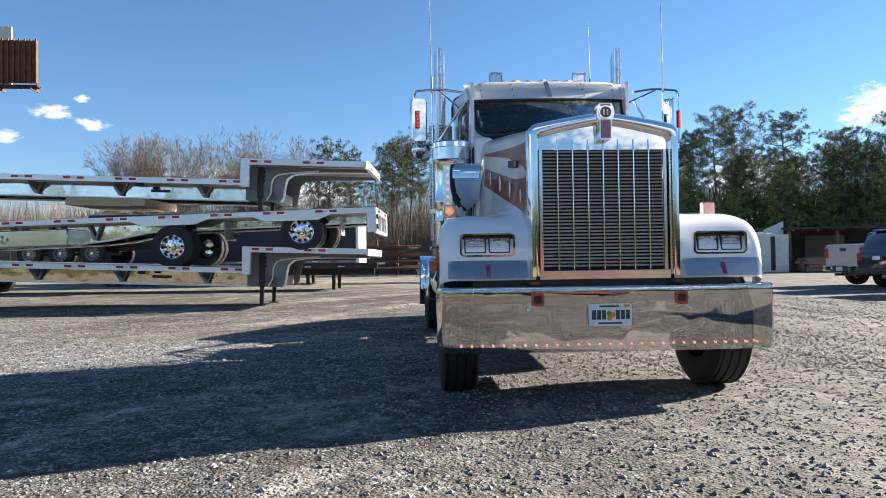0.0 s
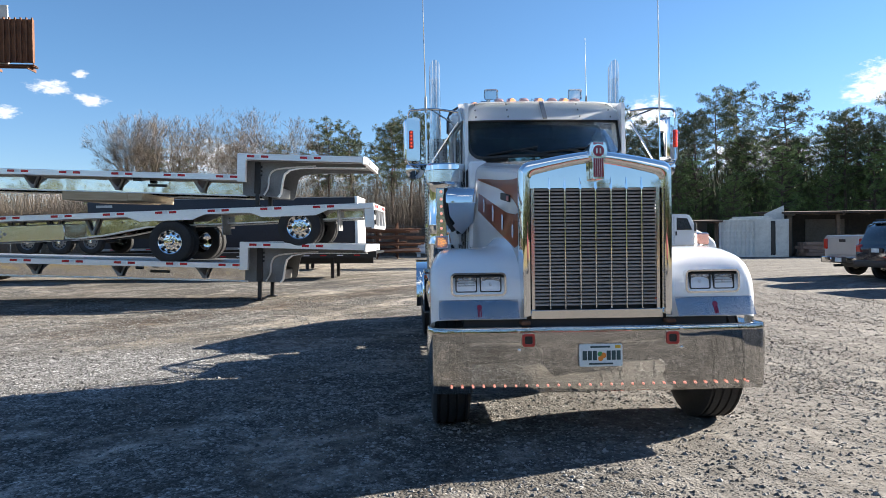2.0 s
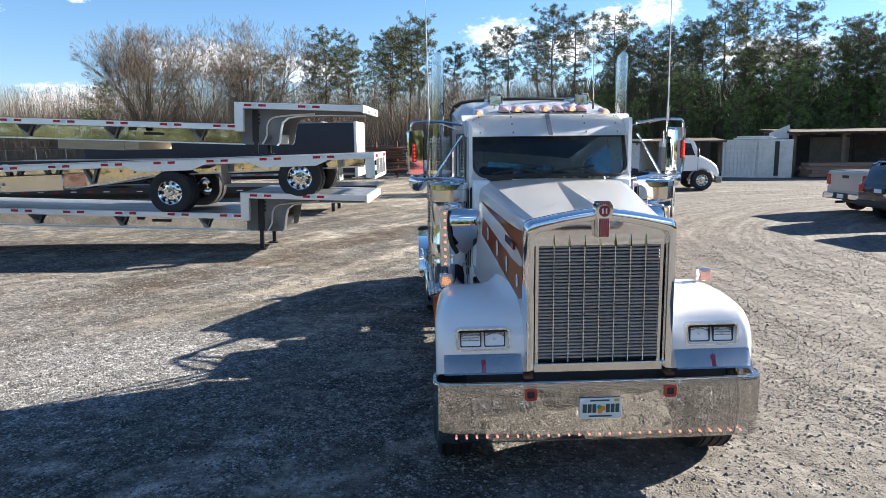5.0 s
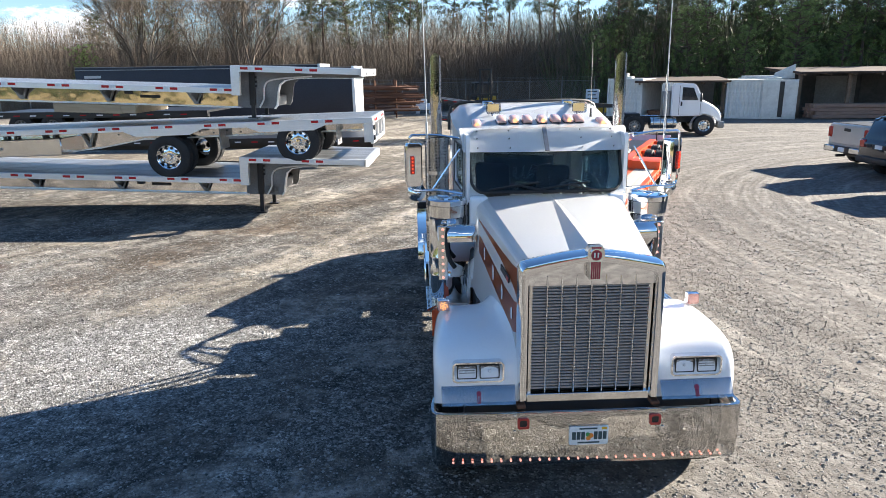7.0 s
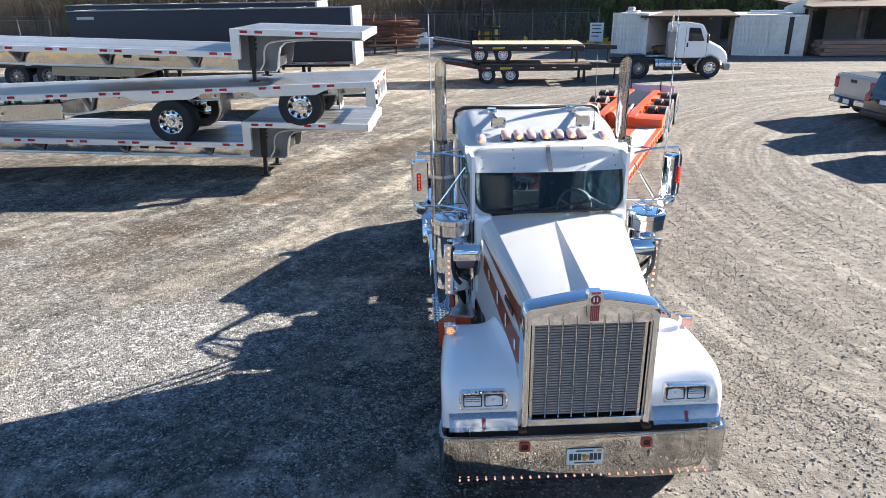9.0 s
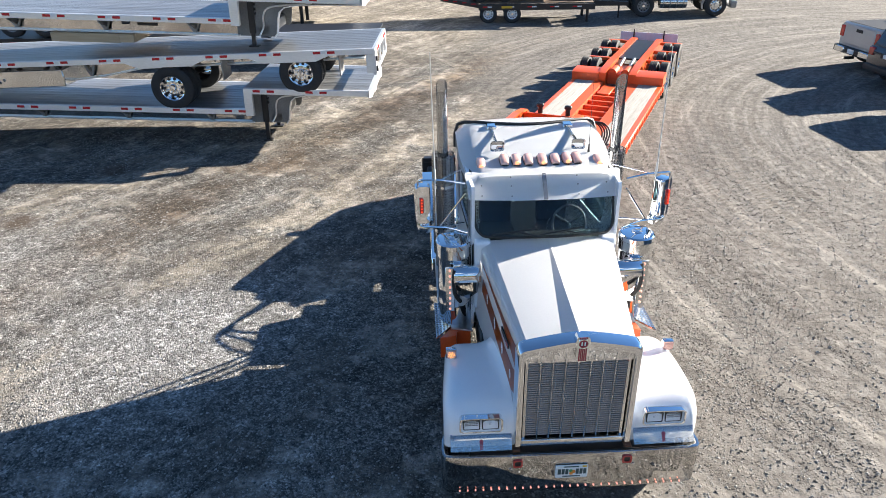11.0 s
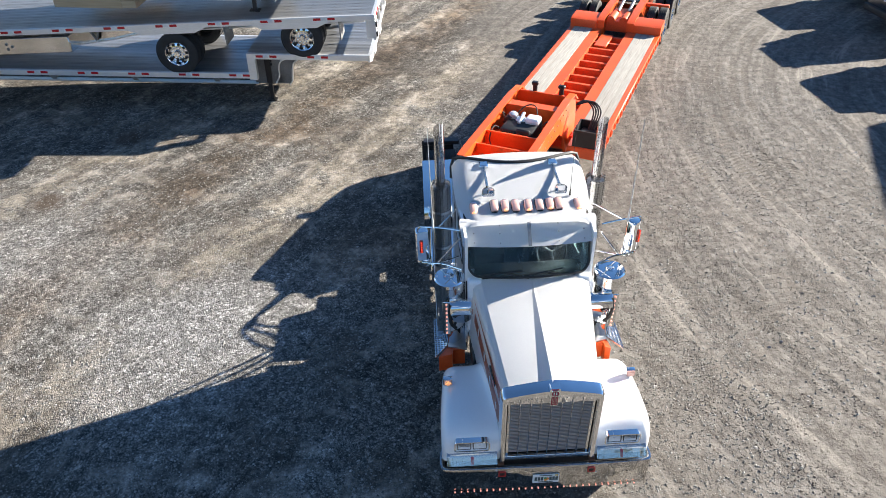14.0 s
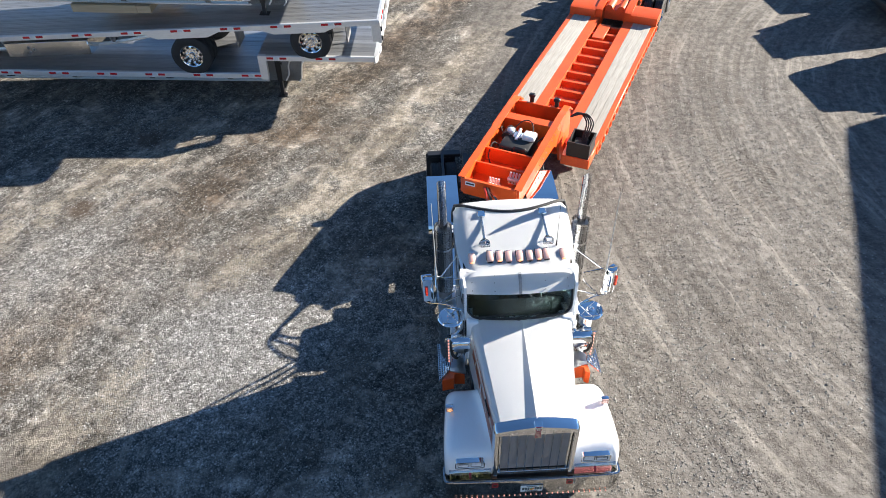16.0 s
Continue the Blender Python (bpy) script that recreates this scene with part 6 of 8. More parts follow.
# ---- the orange lowboy ----
LB = pose(-0.0, 0.0, 0.0, 0, 0, -22.5) @ Matrix.Translation((-3.30, 0, 0))     # local y runs back along the trailer, x across
lowboy = thing("lowboy_trailer", LB, "orange lowboy trailer with timber deck boards, hitched to the tractor", "trailer")
DZ = 0.58
for s in (-1, 1):
    bm = BM()
    prism(bm, [(13.0, DZ - 0.34), (13.0, DZ + 0.0), (19.7, DZ + 0.0), (19.7, DZ - 0.34)], s * 0.36, s * 0.62, "x")
    part("main_beam", bm, "deck_orange", lowboy, "orange main beam")
    bm = BM()
    box(bm, (min(s * 1.14, s * 1.27), 13.1, DZ - 0.20), (max(s * 1.14, s * 1.27), 19.7, DZ + 0.004), 0.01)
    edge = part("side_beam", bm, "orange_paint", lowboy, "orange side beam with tie rings")
    for k in range(20):
        y = 13.3 + 0.33 * k
        bm = BM()
        tube(bm, [(s * 1.285, y + 0.075 * math.cos(a * 0.5236), DZ - 0.10 + 0.075 * math.sin(a * 0.5236)) for a in range(13)], 0.013, 6)
        part("tie_ring", bm, "orange_paint", edge)
        if k % 3 == 1:
            mark("reflector", (s * 1.272 - 0.002, y + 0.12, DZ - 0.16), (s * 1.272 + 0.004, y + 0.26, DZ - 0.12), "white_reflector", edge)
    wd = 0.52 / 3
    bm = BM()
    box(bm, (0.003, 13.15, DZ - 0.04), (wd - 0.003, 19.68, DZ + 0.006), 0.004)
    BOARD = put_mesh("deck_board", bm, "deck_wood")
    bm = BM()
    box(bm, (min(s * 0.60, s * 1.16), 13.1, DZ - 0.12), (max(s * 0.60, s * 1.16), 19.68, DZ - 0.05))
    bed = part("deck_bed", bm, "deck_orange", lowboy)
    for k in range(3):
        part("deck_board", BOARD, "", bed, at=pose((0.62 if s > 0 else -1.14) + wd * k, 0, 0))
for k in range(13):
    bm = BM()
    y = 13.4 + 0.48 * k
    box(bm, (-0.37, y - 0.05, DZ - 0.24), (0.37, y + 0.05, DZ - 0.06), 0.006)
    part("cross_member", bm, "deck_orange", lowboy)
bm = BM()
box(bm, (-0.37, 13.0, DZ - 0.36), (0.37, 19.7, DZ - 0.31))
part("belly_plate", bm, "deck_orange", lowboy)
bm = BM()
box(bm, (-0.28, 18.3, DZ - 0.08), (0.05, 19.2, DZ - 0.02), 0.01)
part("belly_cover", bm, "orange_paint", lowboy)
# gooseneck: two deep side plates with an open top, cross plates
for s in (-1, 1):
    bm = BM()
    gx = -0.64 if s < 0 else 0.50
    prism(bm, [(9.85, 1.16), (9.85, 1.52), (10.2, 1.54), (12.5, 1.56), (13.0, 1.50), (13.25, 1.30), (13.35, 0.9), (13.35, 0.26), (12.75, 0.26), (12.55, 0.75), (12.1, 1.05), (11.4, 1.12)], gx - 0.025, gx + 0.025, "x")
    nb = part("gooseneck_side", bm, "orange_paint", lowboy, "deep orange gooseneck side plate")
    bm = BM()
    prism(bm, [(9.85, 1.515), (10.2, 1.535), (12.5, 1.555), (13.0, 1.495), (13.25, 1.30), (13.28, 1.32), (13.02, 1.53), (12.5, 1.585), (10.2, 1.565), (9.83, 1.545)], gx - 0.07, gx + 0.07, "x")
    part("gooseneck_flange", bm, "orange_paint", nb)
    for y in (10.1, 10.7, 11.3, 11.9, 12.5):
        mark("reflector", (gx + s * 0.027 - 0.003, y, 1.44 + 0.01 * (y - 9.7)), (gx + s * 0.027 + 0.003, y + 0.30, 1.495 + 0.01 * (y - 9.7)), "white_reflector" if int(y * 10) % 2 else "red_reflector", nb)
    for k in range(9):
        bm = BM()
        yy = 10.9 + 0.2 * k
        rod(bm, (gx + s * 0.02, yy, 1.24 + 0.02 * k), (gx + s * 0.037, yy, 1.24 + 0.02 * k), 0.018, seg=8)
        part("bolt", bm, "dull_steel", nb)
for lo, hi in (((-0.615, 9.83, 1.14), (0.475, 9.89, 1.51)), ((-0.615, 10.52, 1.10), (0.475, 10.56, 1.44)), ((-0.615, 11.02, 1.12), (0.475, 11.06, 1.46)), ((-0.615, 12.08, 1.10), (0.475, 12.12, 1.54)),
               ((-0.615, 12.88, 0.90), (0.475, 12.92, 1.50)), ((-0.615, 13.28, 0.25), (0.475, 13.296, 1.22)), ((-0.615, 9.89, 1.13), (0.475, 12.4, 1.158)), ((-0.615, 12.13, 1.50), (0.475, 12.32, 1.53))):
    bm = BM()
    box(bm, lo, hi, 0.004)
    part("cross_plate", bm, "orange_paint", lowboy)
bm = BM()
box(bm, (-1.25, 13.30, 0.24), (1.25, 13.42, DZ - 0.01), 0.01)
part("deck_front", bm, "orange_paint", lowboy)
bm = BM()
for s in (-1, 1):
    rod(bm, (s * 0.28 - 0.06, 12.85, 1.0), (s * 0.28 - 0.06, 12.2, 1.38), 0.06, seg=12)
    rod(bm, (s * 0.28, 12.95, 1.50), (s * 0.28, 12.95, 1.64), 0.05, seg=10)
    box(bm, (s * 0.28 - 0.07, 12.90, 1.62), (s * 0.28 + 0.07, 13.0, 1.70), 0.02)
part("hydraulic_ram", bm, "black_paint", lowboy)
# label on the front plate, its words as plain bars
mark("label_plate", (-0.56, 9.825, 1.37), (-0.36, 9.832, 1.46), "white_reflector", lowboy)
mark("label_bar", (-0.54, 9.821, 1.40), (-0.38, 9.826, 1.435), "core_grey", lowboy)
# pony motor
bm = BM()
box(bm, (-0.40, 11.16, 1.10), (0.26, 11.80, 1.42), 0.05, seg=2)
rod(bm, (-0.36, 11.55, 1.36), (-0.36, 11.86, 1.36), 0.11, seg=16)
box(bm, (-0.08, 11.14, 1.24), (0.20, 11.22, 1.46), 0.03)
for k in range(5):
    box(bm, (-0.34 + 0.05 * k, 11.14, 1.16), (-0.315 + 0.05 * k, 11.19, 1.38), 0.006)
motor = part("pony_motor", bm, "black_plastic", lowboy, "black and silver pony motor", at=pose(0, 0, 0.06))
bm = BM()
box(bm, (-0.02, 11.48, 1.40), (0.26, 11.74, 1.53), 0.05, seg=3)
part("air_box", bm, "white_paint", motor)
bm = BM()
lathe(bm, [(0.0, 0.0), (0.0, 0.075), (0.09, 0.08), (0.11, 0.05), (0.115, 0.0)], 16, Matrix.Translation((-0.30, 11.66, 1.42)) @ Matrix.Rotation(radians(-90), 4, "Y"))
box(bm, (-0.22, 11.52, 1.40), (-0.03, 11.70, 1.47), 0.03)
rod(bm, (-0.12, 11.45, 1.42), (-0.12, 11.75, 1.50), 0.035, seg=10)
part("motor_block", bm, "aluminium", motor)
bm = BM()
rod(bm, (-0.02, 11.15, 1.33), (-0.02, 11.135, 1.33), 0.05, seg=14)
part("starter_cap", bm, "red_paint", motor)
for pts in ([(0.15, 11.78, 1.42), (0.05, 11.95, 1.58), (-0.15, 11.98, 1.55), (-0.3, 11.85, 1.40)], [(-0.4, 11.3, 1.3), (-0.52, 11.2, 1.42), (-0.5, 10.9, 1.30), (-0.35, 10.7, 1.2)],
            [(0.22, 11.5, 1.3), (0.36, 11.7, 1.42), (0.40, 11.95, 1.30), (0.3, 12.06, 1.2)], [(-0.42, 11.6, 1.35), (-0.55, 11.75, 1.45), (-0.56, 11.95, 1.3)]):
    bm = BM()
    tube(bm, curve_pts(pts, 6), 0.013, 6)
    part("hose", bm, "black_plastic", motor)
for x, y in ((-0.1, 10.12), (0.22, 10.42)):
    bm = BM()
    for k in range(4):
        rod(bm, (x - 0.1 + 0.06 * k, y, 1.10), (x - 0.08 + 0.06 * k, y + 0.05, 1.34), 0.022, seg=8)
    box(bm, (x - 0.14, y - 0.02, 1.15), (x + 0.14, y + 0.06, 1.22), 0.015)
    part("coupling", bm, "aluminium", lowboy, "silver air and electric couplings", at=pose(0, 0, 0.08))
# black tray with hoses at the deck's front corner
bm = BM()
frame_prism(bm, [(0.72, 12.45), (1.22, 12.45), (1.22, 13.0), (0.72, 13.0)], [(0.75, 12.48), (1.19, 12.48), (1.19, 12.97), (0.75, 12.97)], 0.70, 1.02, "z")
box(bm, (0.72, 12.45, 0.66), (1.22, 13.0, 0.70))
box(bm, (0.80, 12.55, 0.70), (1.12, 12.9, 0.90), 0.03)
tray = part("battery_tray", bm, "black_plastic", lowboy, "black open battery tray with hoses")
bm = BM()
box(bm, (0.62, 12.42, 0.42), (1.25, 13.30, 0.66), 0.01)
part("tray_bracket", bm, "orange_paint", tray)
for k in range(4):
    bm = BM()
    tube(bm, curve_pts([(0.62, 12.9, 1.35), (0.78 + 0.05 * k, 13.02, 1.42), (0.98 + 0.05 * k, 12.95, 1.25), (0.96 + 0.03 * k, 12.75, 0.92)], 6), 0.016, 6)
    part("hose", bm, "black_plastic", tray)
# rear bogie
for s in (-1, 1):
    bm = BM()
    prism(bm, [(19.55, 0.35), (19.55, 0.82), (19.75, 0.88), (20.6, 0.92), (24.6, 0.90), (24.9, 0.80), (24.9, 0.55), (20.2, 0.45)], s * 0.42 - 0.10, s * 0.42 + 0.10, "x")
    part("bogie_beam", bm, "orange_paint", lowboy, "orange bogie beam")
    bm = BM()
    prism(bm, [(19.50, DZ), (19.50, 0.80), (19.62, 0.84), (20.1, 0.85), (20.1, DZ)], min(s * 0.52, s * 1.27), max(s * 0.52, s * 1.27), "x")
    part("bogie_guard", bm, "orange_paint", lowboy, "orange wheel guard")
    for y in (20.62, 22.0, 23.4):
        wheel(lowboy, pose(s * 1.14, y, 0.50, 0, 0, 0 if s < 0 else 180), 0.50, 0.24, rim="bright_aluminium", dual=0.30)
    for y in (21.3, 22.7, 24.1):
        bm = BM()
        box(bm, (min(s * 0.5, s * 1.2), y - 0.07, 0.80), (max(s * 0.5, s * 1.2), y + 0.07, 0.89), 0.01)
        part("bogie_arm", bm, "orange_paint", lowboy)
bm = BM()
for y in (20.62, 22.0, 23.4):
    rod(bm, (-1.0, y, 0.5), (1.0, y, 0.5), 0.07, seg=10)
box(bm, (-0.33, 19.8, 0.45), (0.33, 21.0, 0.75), 0.02)
for x in (-0.18, 0.18):
    rod(bm, (x, 19.75, 0.78), (x, 20.3, 0.78), 0.12, seg=14)
part("bogie_axle", bm, "deck_orange", lowboy)
bm = BM()
box(bm, (-0.33, 21.4, 0.82), (0.33, 24.4, 0.87), 0.01)
part("bogie_cover", bm, "black_paint", lowboy, "black bogie cover")
for s in (-1, 1):
    bm = BM()
    rod(bm, (s * 0.15, 20.6, 0.78), (s * 0.15, 21.3, 0.88), 0.05, seg=10)
    part("bogie_ram", bm, "dull_steel", lowboy)
bm = BM()
box(bm, (-0.96, 24.93, 0.68), (0.96, 24.95, 1.02))
part("banner_board", bm, "sign_board", lowboy, "pale blank back of a banner board")
for x in (-0.5, 0.5):
    bm = BM()
    box(bm, (x - 0.02, 24.89, 0.62), (x + 0.02, 24.928, 1.12))
    part("banner_post", bm, "black_paint", lowboy)

# ---- the yard behind ----
def white_day_cab(m, paint="white_paint", words="white day-cab truck with bare chassis and silver tanks"):
    """Nose towards +x, wheels on z = 0, front axle at x = 0."""
    t = thing("day_cab_truck", m, words, "truck")
    bm = BM()
    prism(bm, [(-1.62, 0.95), (-0.12, 0.95), (-0.12, 1.75), (-0.42, 2.40), (-0.56, 2.50), (-1.5, 2.53), (-1.62, 2.46)], -1.05, 1.05, "y")
    bmesh.ops.bevel(bm, geom=list(bm.edges), offset=0.05, segments=2, affect="EDGES")
    cab = part("cab", bm, paint, t, "cab with raked windscreen")
    bm = BM()
    rings = []
    for x, w, z0, z1 in ((-0.20, 1.0, 0.95, 1.78), (0.1, 0.95, 1.0, 1.64), (0.5, 0.85, 0.75, 1.45), (0.80, 0.78, 0.62, 1.20), (0.92, 0.72, 0.60, 0.95)):
        rings.append([Vector((x, a, b)) for a, b in round_rect(-w, z0, w, z1, 0.14, 3)])
    loft(bm, rings, True, True)
    part("hood", bm, paint, t, "rounded hood")
    for s in (-1, 1):
        bm = BM()
        prism(bm, [(-1.12, 1.72), (-0.36, 1.72), (-0.60, 2.30), (-1.12, 2.34)], s * 1.052, s * 1.062, "y")
        part("door_window", bm, "dark_glass", cab)
        for x in (-1.25, -0.22):
            bm = BM()
            box(bm, (x - 0.008, s * 1.052 - 0.004, 1.0), (x + 0.008, s * 1.052 + 0.006, 2.4))
            part("door_gap", bm, "black_plastic", cab)
        bm = BM()
        box(bm, (-1.18, s * 1.06 - 0.015, 1.45), (-1.10, s * 1.06 + 0.015, 1.65), 0.01)
        part("door_handle", bm, "black_plastic", cab)
        bm = BM()
        box(bm, (-0.32, s * 1.28 - 0.06, 1.65), (-0.24, s * 1.28 + 0.06, 2.05), 0.02)
        rod(bm, (-0.28, s * 1.0, 1.90), (-0.28, s * 1.28, 1.95), 0.015, seg=6)
        part("mirror", bm, "black_plastic", cab)
        bm = BM()
        rows = []
        for k in range(9):
            a = radians(200 - 200 * k / 8)
            rows.append([Vector((0.60 * math.cos(a), s * y, 0.50 + 0.56 * math.sin(a))) for y in (0.75, 1.10)])
        loft(bm, rows, False, False)
        bmesh.ops.solidify(bm, geom=list(bm.faces), thickness=0.02)
        part("wheel_arch", bm, paint, t)
        wheel(t, pose(0, s * 1.02, 0.49, 0, 0, 90 if s < 0 else -90), 0.49, 0.27, rim="bright_aluminium")
        wheel(t, pose(-3.35, s * 1.05, 0.49, 0, 0, 90 if s < 0 else -90), 0.49, 0.25, rim="dull_steel", dual=0.30)
        bm = BM()
        lathe(bm, [(-0.62, 0.0), (-0.62, 0.27), (0.62, 0.27), (0.62, 0.0)], 28, Matrix.Translation((-1.95, s * 0.86, 0.62)))
        tank = part("fuel_tank", bm, "bright_aluminium", t, "silver fuel tank")
        for k in range(4):
            bm = BM()
            lathe(bm, [(-0.02, 0.275), (0.02, 0.275)], 28, Matrix.Translation((-2.42 + 0.31 * k, s * 0.86, 0.62)))
            part("strap", bm, "dull_steel", tank)
        bm = BM()
        lathe(bm, [(0.0, 0.11), (0.03, 0.13), (0.05, 0.0)], 14, Matrix.Translation((0.88, s * 0.58, 0.98)))
        part("headlight", bm, "lamp_lens", t)
    bm = BM()
    prism(bm, [(-0.59, 1.78), (-0.13, 1.78), (-0.44, 2.38), (-0.52, 2.42)], -0.9, 0.9, "y")
    for v in bm.verts:
        v.co.x += 0.045
    part("windscreen", bm, "dark_glass", cab)
    bm = BM()
    box(bm, (0.70, -1.05, 0.35), (1.0, 1.05, 0.68), 0.06, seg=2)
    part("bumper", bm, "dull_steel", t)
    bm = BM()
    for s in (-1, 1):
        box(bm, (-4.55, s * 0.42 - 0.05, 0.62), (0.6, s * 0.42 + 0.05, 0.88))
    box(bm, (-3.7, -0.45, 0.88), (-2.95, 0.45, 1.06), 0.04)
    box(bm, (-4.6, -0.5, 0.55), (-4.5, 0.5, 0.8))
    rod(bm, (-3.35, -0.9, 0.49), (-3.35, 0.9, 0.49), 0.08, seg=10)
    rod(bm, (0, -0.9, 0.49), (0, 0.9, 0.49), 0.07, seg=10)
    part("chassis", bm, "black_paint", t)
    bm = BM()
    box(bm, (-2.0, -0.95, 0.95), (-1.66, -0.45, 2.15), 0.03)
    part("exhaust_guard", bm, "dull_steel", t)
    bm = BM()
    rod(bm, (-1.83, -0.75, 2.1), (-1.83, -0.75, 2.95), 0.06, seg=12)
    part("exhaust_pipe", bm, "chrome", t)
    return t


white_day_cab(pose(12.0, 35.0, 0, 0, 0, -2))


# sea containers
def container(m, w, d, h, label, doors):
    """Front face along +x from the origin, standing on z = 0."""
    t = thing("container", m, label, "container")
    bm = BM()
    box(bm, (0.04, 0.06, 0.10), (w - 0.04, d, h - 0.04))
    body = part("body", bm, "container_white", t, "chalky white steel walls")
    bm = BM()
    for x in (0.0, w - 0.12):
        box(bm, (x, -0.02, 0.0), (x + 0.12, 0.12, h))
    for z in (0.0, h - 0.12):
        box(bm, (0, -0.018, z + 0.001), (w, 0.11, z + 0.119))
    part("corner_frame", bm, "container_white", t)
    x = 0.14
    k = 0
    bm = BM()
    prism(bm, [(0, 0.06), (0.03, 0.02), (0.10, 0.02), (0.13, 0.06)], 0.12, h - 0.12, "z")
    RIB = put_mesh("rib", bm, "container_white", False)
    stop = w - 0.2 if not doors else w * 0.50
    while x < stop - 0.1:
        part("rib", RIB, "", body, at=pose(x, 0, 0))
        x += 0.22
    if doors:
        for a, b, turn in ((w * 0.515, w * 0.745, 0), (w * 0.815, w * 0.99, -6)):
            bm = BM()
            box(bm, (0, -0.05, 0.12), (b - a, 0.0, h - 0.12), 0.01)
            for q in (0.25, 0.75):
                box(bm, ((b - a) * q - 0.02, -0.09, 0.14), ((b - a) * q + 0.02, -0.05, h - 0.14))
            for z in (0.7, 1.3, 1.9):
                box(bm, (0.02, -0.075, z), (b - a - 0.02, -0.05, z + 0.04))
            part("door", bm, "container_white", t, "white container door standing ajar", at=pose(a, -0.01, 0, 0, 0, turn))
        # black slab for the unlit inside between the doors; the body is solid
        bm = BM()
        box(bm, (w * 0.748, -0.012, 0.12), (w * 0.812, 0.055, h - 0.12))
        part("door_gap", bm, "black_paint", t)
    return t


container(pose(17.05, 44.9, 0, 0, 0, -19), 4.1, 6.0, 2.42, "white sea container with a door ajar beside the shed", True)
container(pose(9.95, 47.2, 0, 0, 0, -30), 2.35, 6.0, 2.55, "white sea container at the end of the shed", False)
bm = BM()
box(bm, (0, 0, 0), (0.8, 0.6, 0.12), 0.02)
box(bm, (0.1, 0.1, 0.12), (0.5, 0.45, 0.35), 0.05)
tagged(part("roof_box", bm, "container_white", at=pose(10.7, 47.0, 2.56, 0, 0, -30)), "white box on a container roof", "box")
bm = BM()
box(bm, (0, 0, 0), (2.6, 0.5, 0.10), 0.03)
box(bm, (0.2, 0.3, 0.1), (2.4, 0.7, 0.22), 0.03)
tagged(part("roof_ladder", bm, "container_white", at=pose(18.0, 45.6, 2.43, 0, 0, -19)), "white ladder rack lying on a container roof", "ladder")


# open sheds
def shed(m, w, d, h0, h1, bays, label, wall):
    t = thing("shed", m, label, "shed")
    bm = BM()
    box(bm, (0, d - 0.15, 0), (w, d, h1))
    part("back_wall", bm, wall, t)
    bm = BM()
    prism(bm, [(-0.8, h0), (d + 0.3, h1), (d + 0.3, h1 + 0.12), (-0.8, h0 + 0.12)], -0.3, w + 0.3, "x")
    roof = part("roof", bm, "shed_roof", t, "dark rusty lean-to roof")
    for k in range(bays * 2 + 1):
        bm = BM()
        x = w * k / (bays * 2)
        prism(bm, [(-0.75, h0 - 0.12), (d, h1 - 0.12), (d, h1), (-0.75, h0)], x - 0.05, x + 0.05, "x")
        part("rafter", bm, "old_timber", roof)
    for k in range(bays + 1):
        x = w * k / bays
        bm = BM()
        box(bm, (x - 0.10, 0.0, 0), (x + 0.10, 0.2, h0 - 0.02))
        part("post", bm, "old_timber", t)
    for k in range(bays):
        bm = BM()
        x0, x1 = w * k / bays + 0.15, w * (k + 1) / bays - 0.15
        box(bm, (x0, d - 0.22, 0.25), (x1, d - 0.16, h1 - 0.5))
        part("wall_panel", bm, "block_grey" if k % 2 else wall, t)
    return t


shed(pose(11.9, 46.6, 0, 0, 0, -12), 5.3, 4.5, 2.28, 2.45, 2, "open lean-to shed with a rusty roof between containers", "block_grey")
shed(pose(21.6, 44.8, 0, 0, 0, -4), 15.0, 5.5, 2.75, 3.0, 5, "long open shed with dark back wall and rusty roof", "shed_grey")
bm = BM()
prism(bm, [(0, 0), (1.2, 0), (1.2, 0.9), (0, 0.35)], 0, 0.1, "y")
tagged(part("gable_panel", bm, "container_white", at=pose(20.3, 45.6, 2.45, 0, 0, -10)), "white gable panel at the shed's end", "panel")


def beam_pile(m, n, length, label, mat, group):
    rng = random.Random(n)
    t = thing("beam_pile", m, label, "beam pile", group)
    for k in range(n):
        bm = BM()
        lvl, i = divmod(k, 4)
        ln = length * rng.uniform(0.85, 1.0)
        box(bm, (0, 0.33 * i, 0.22 * lvl + 0.04), (ln, 0.33 * i + 0.26, 0.22 * lvl + 0.25), 0.02)
        part("beam", bm, mat, t, at=pose(rng.uniform(-0.2, 0.2), rng.uniform(-0.03, 0.03), 0, 0, 0, rng.uniform(-1.5, 1.5)))
    return t


beam_pile(pose(21.9, 43.3, 0, 0, 0, -3), 16, 5.6, "stacked brown timber beams in front of the shed", "pink_timber", "beam piles")
beam_pile(pose(12.6, 46.2, 0, 0, 0, -12), 8, 2.2, "stacked rusty beams under the shed", "rusty_steel", "beam piles")


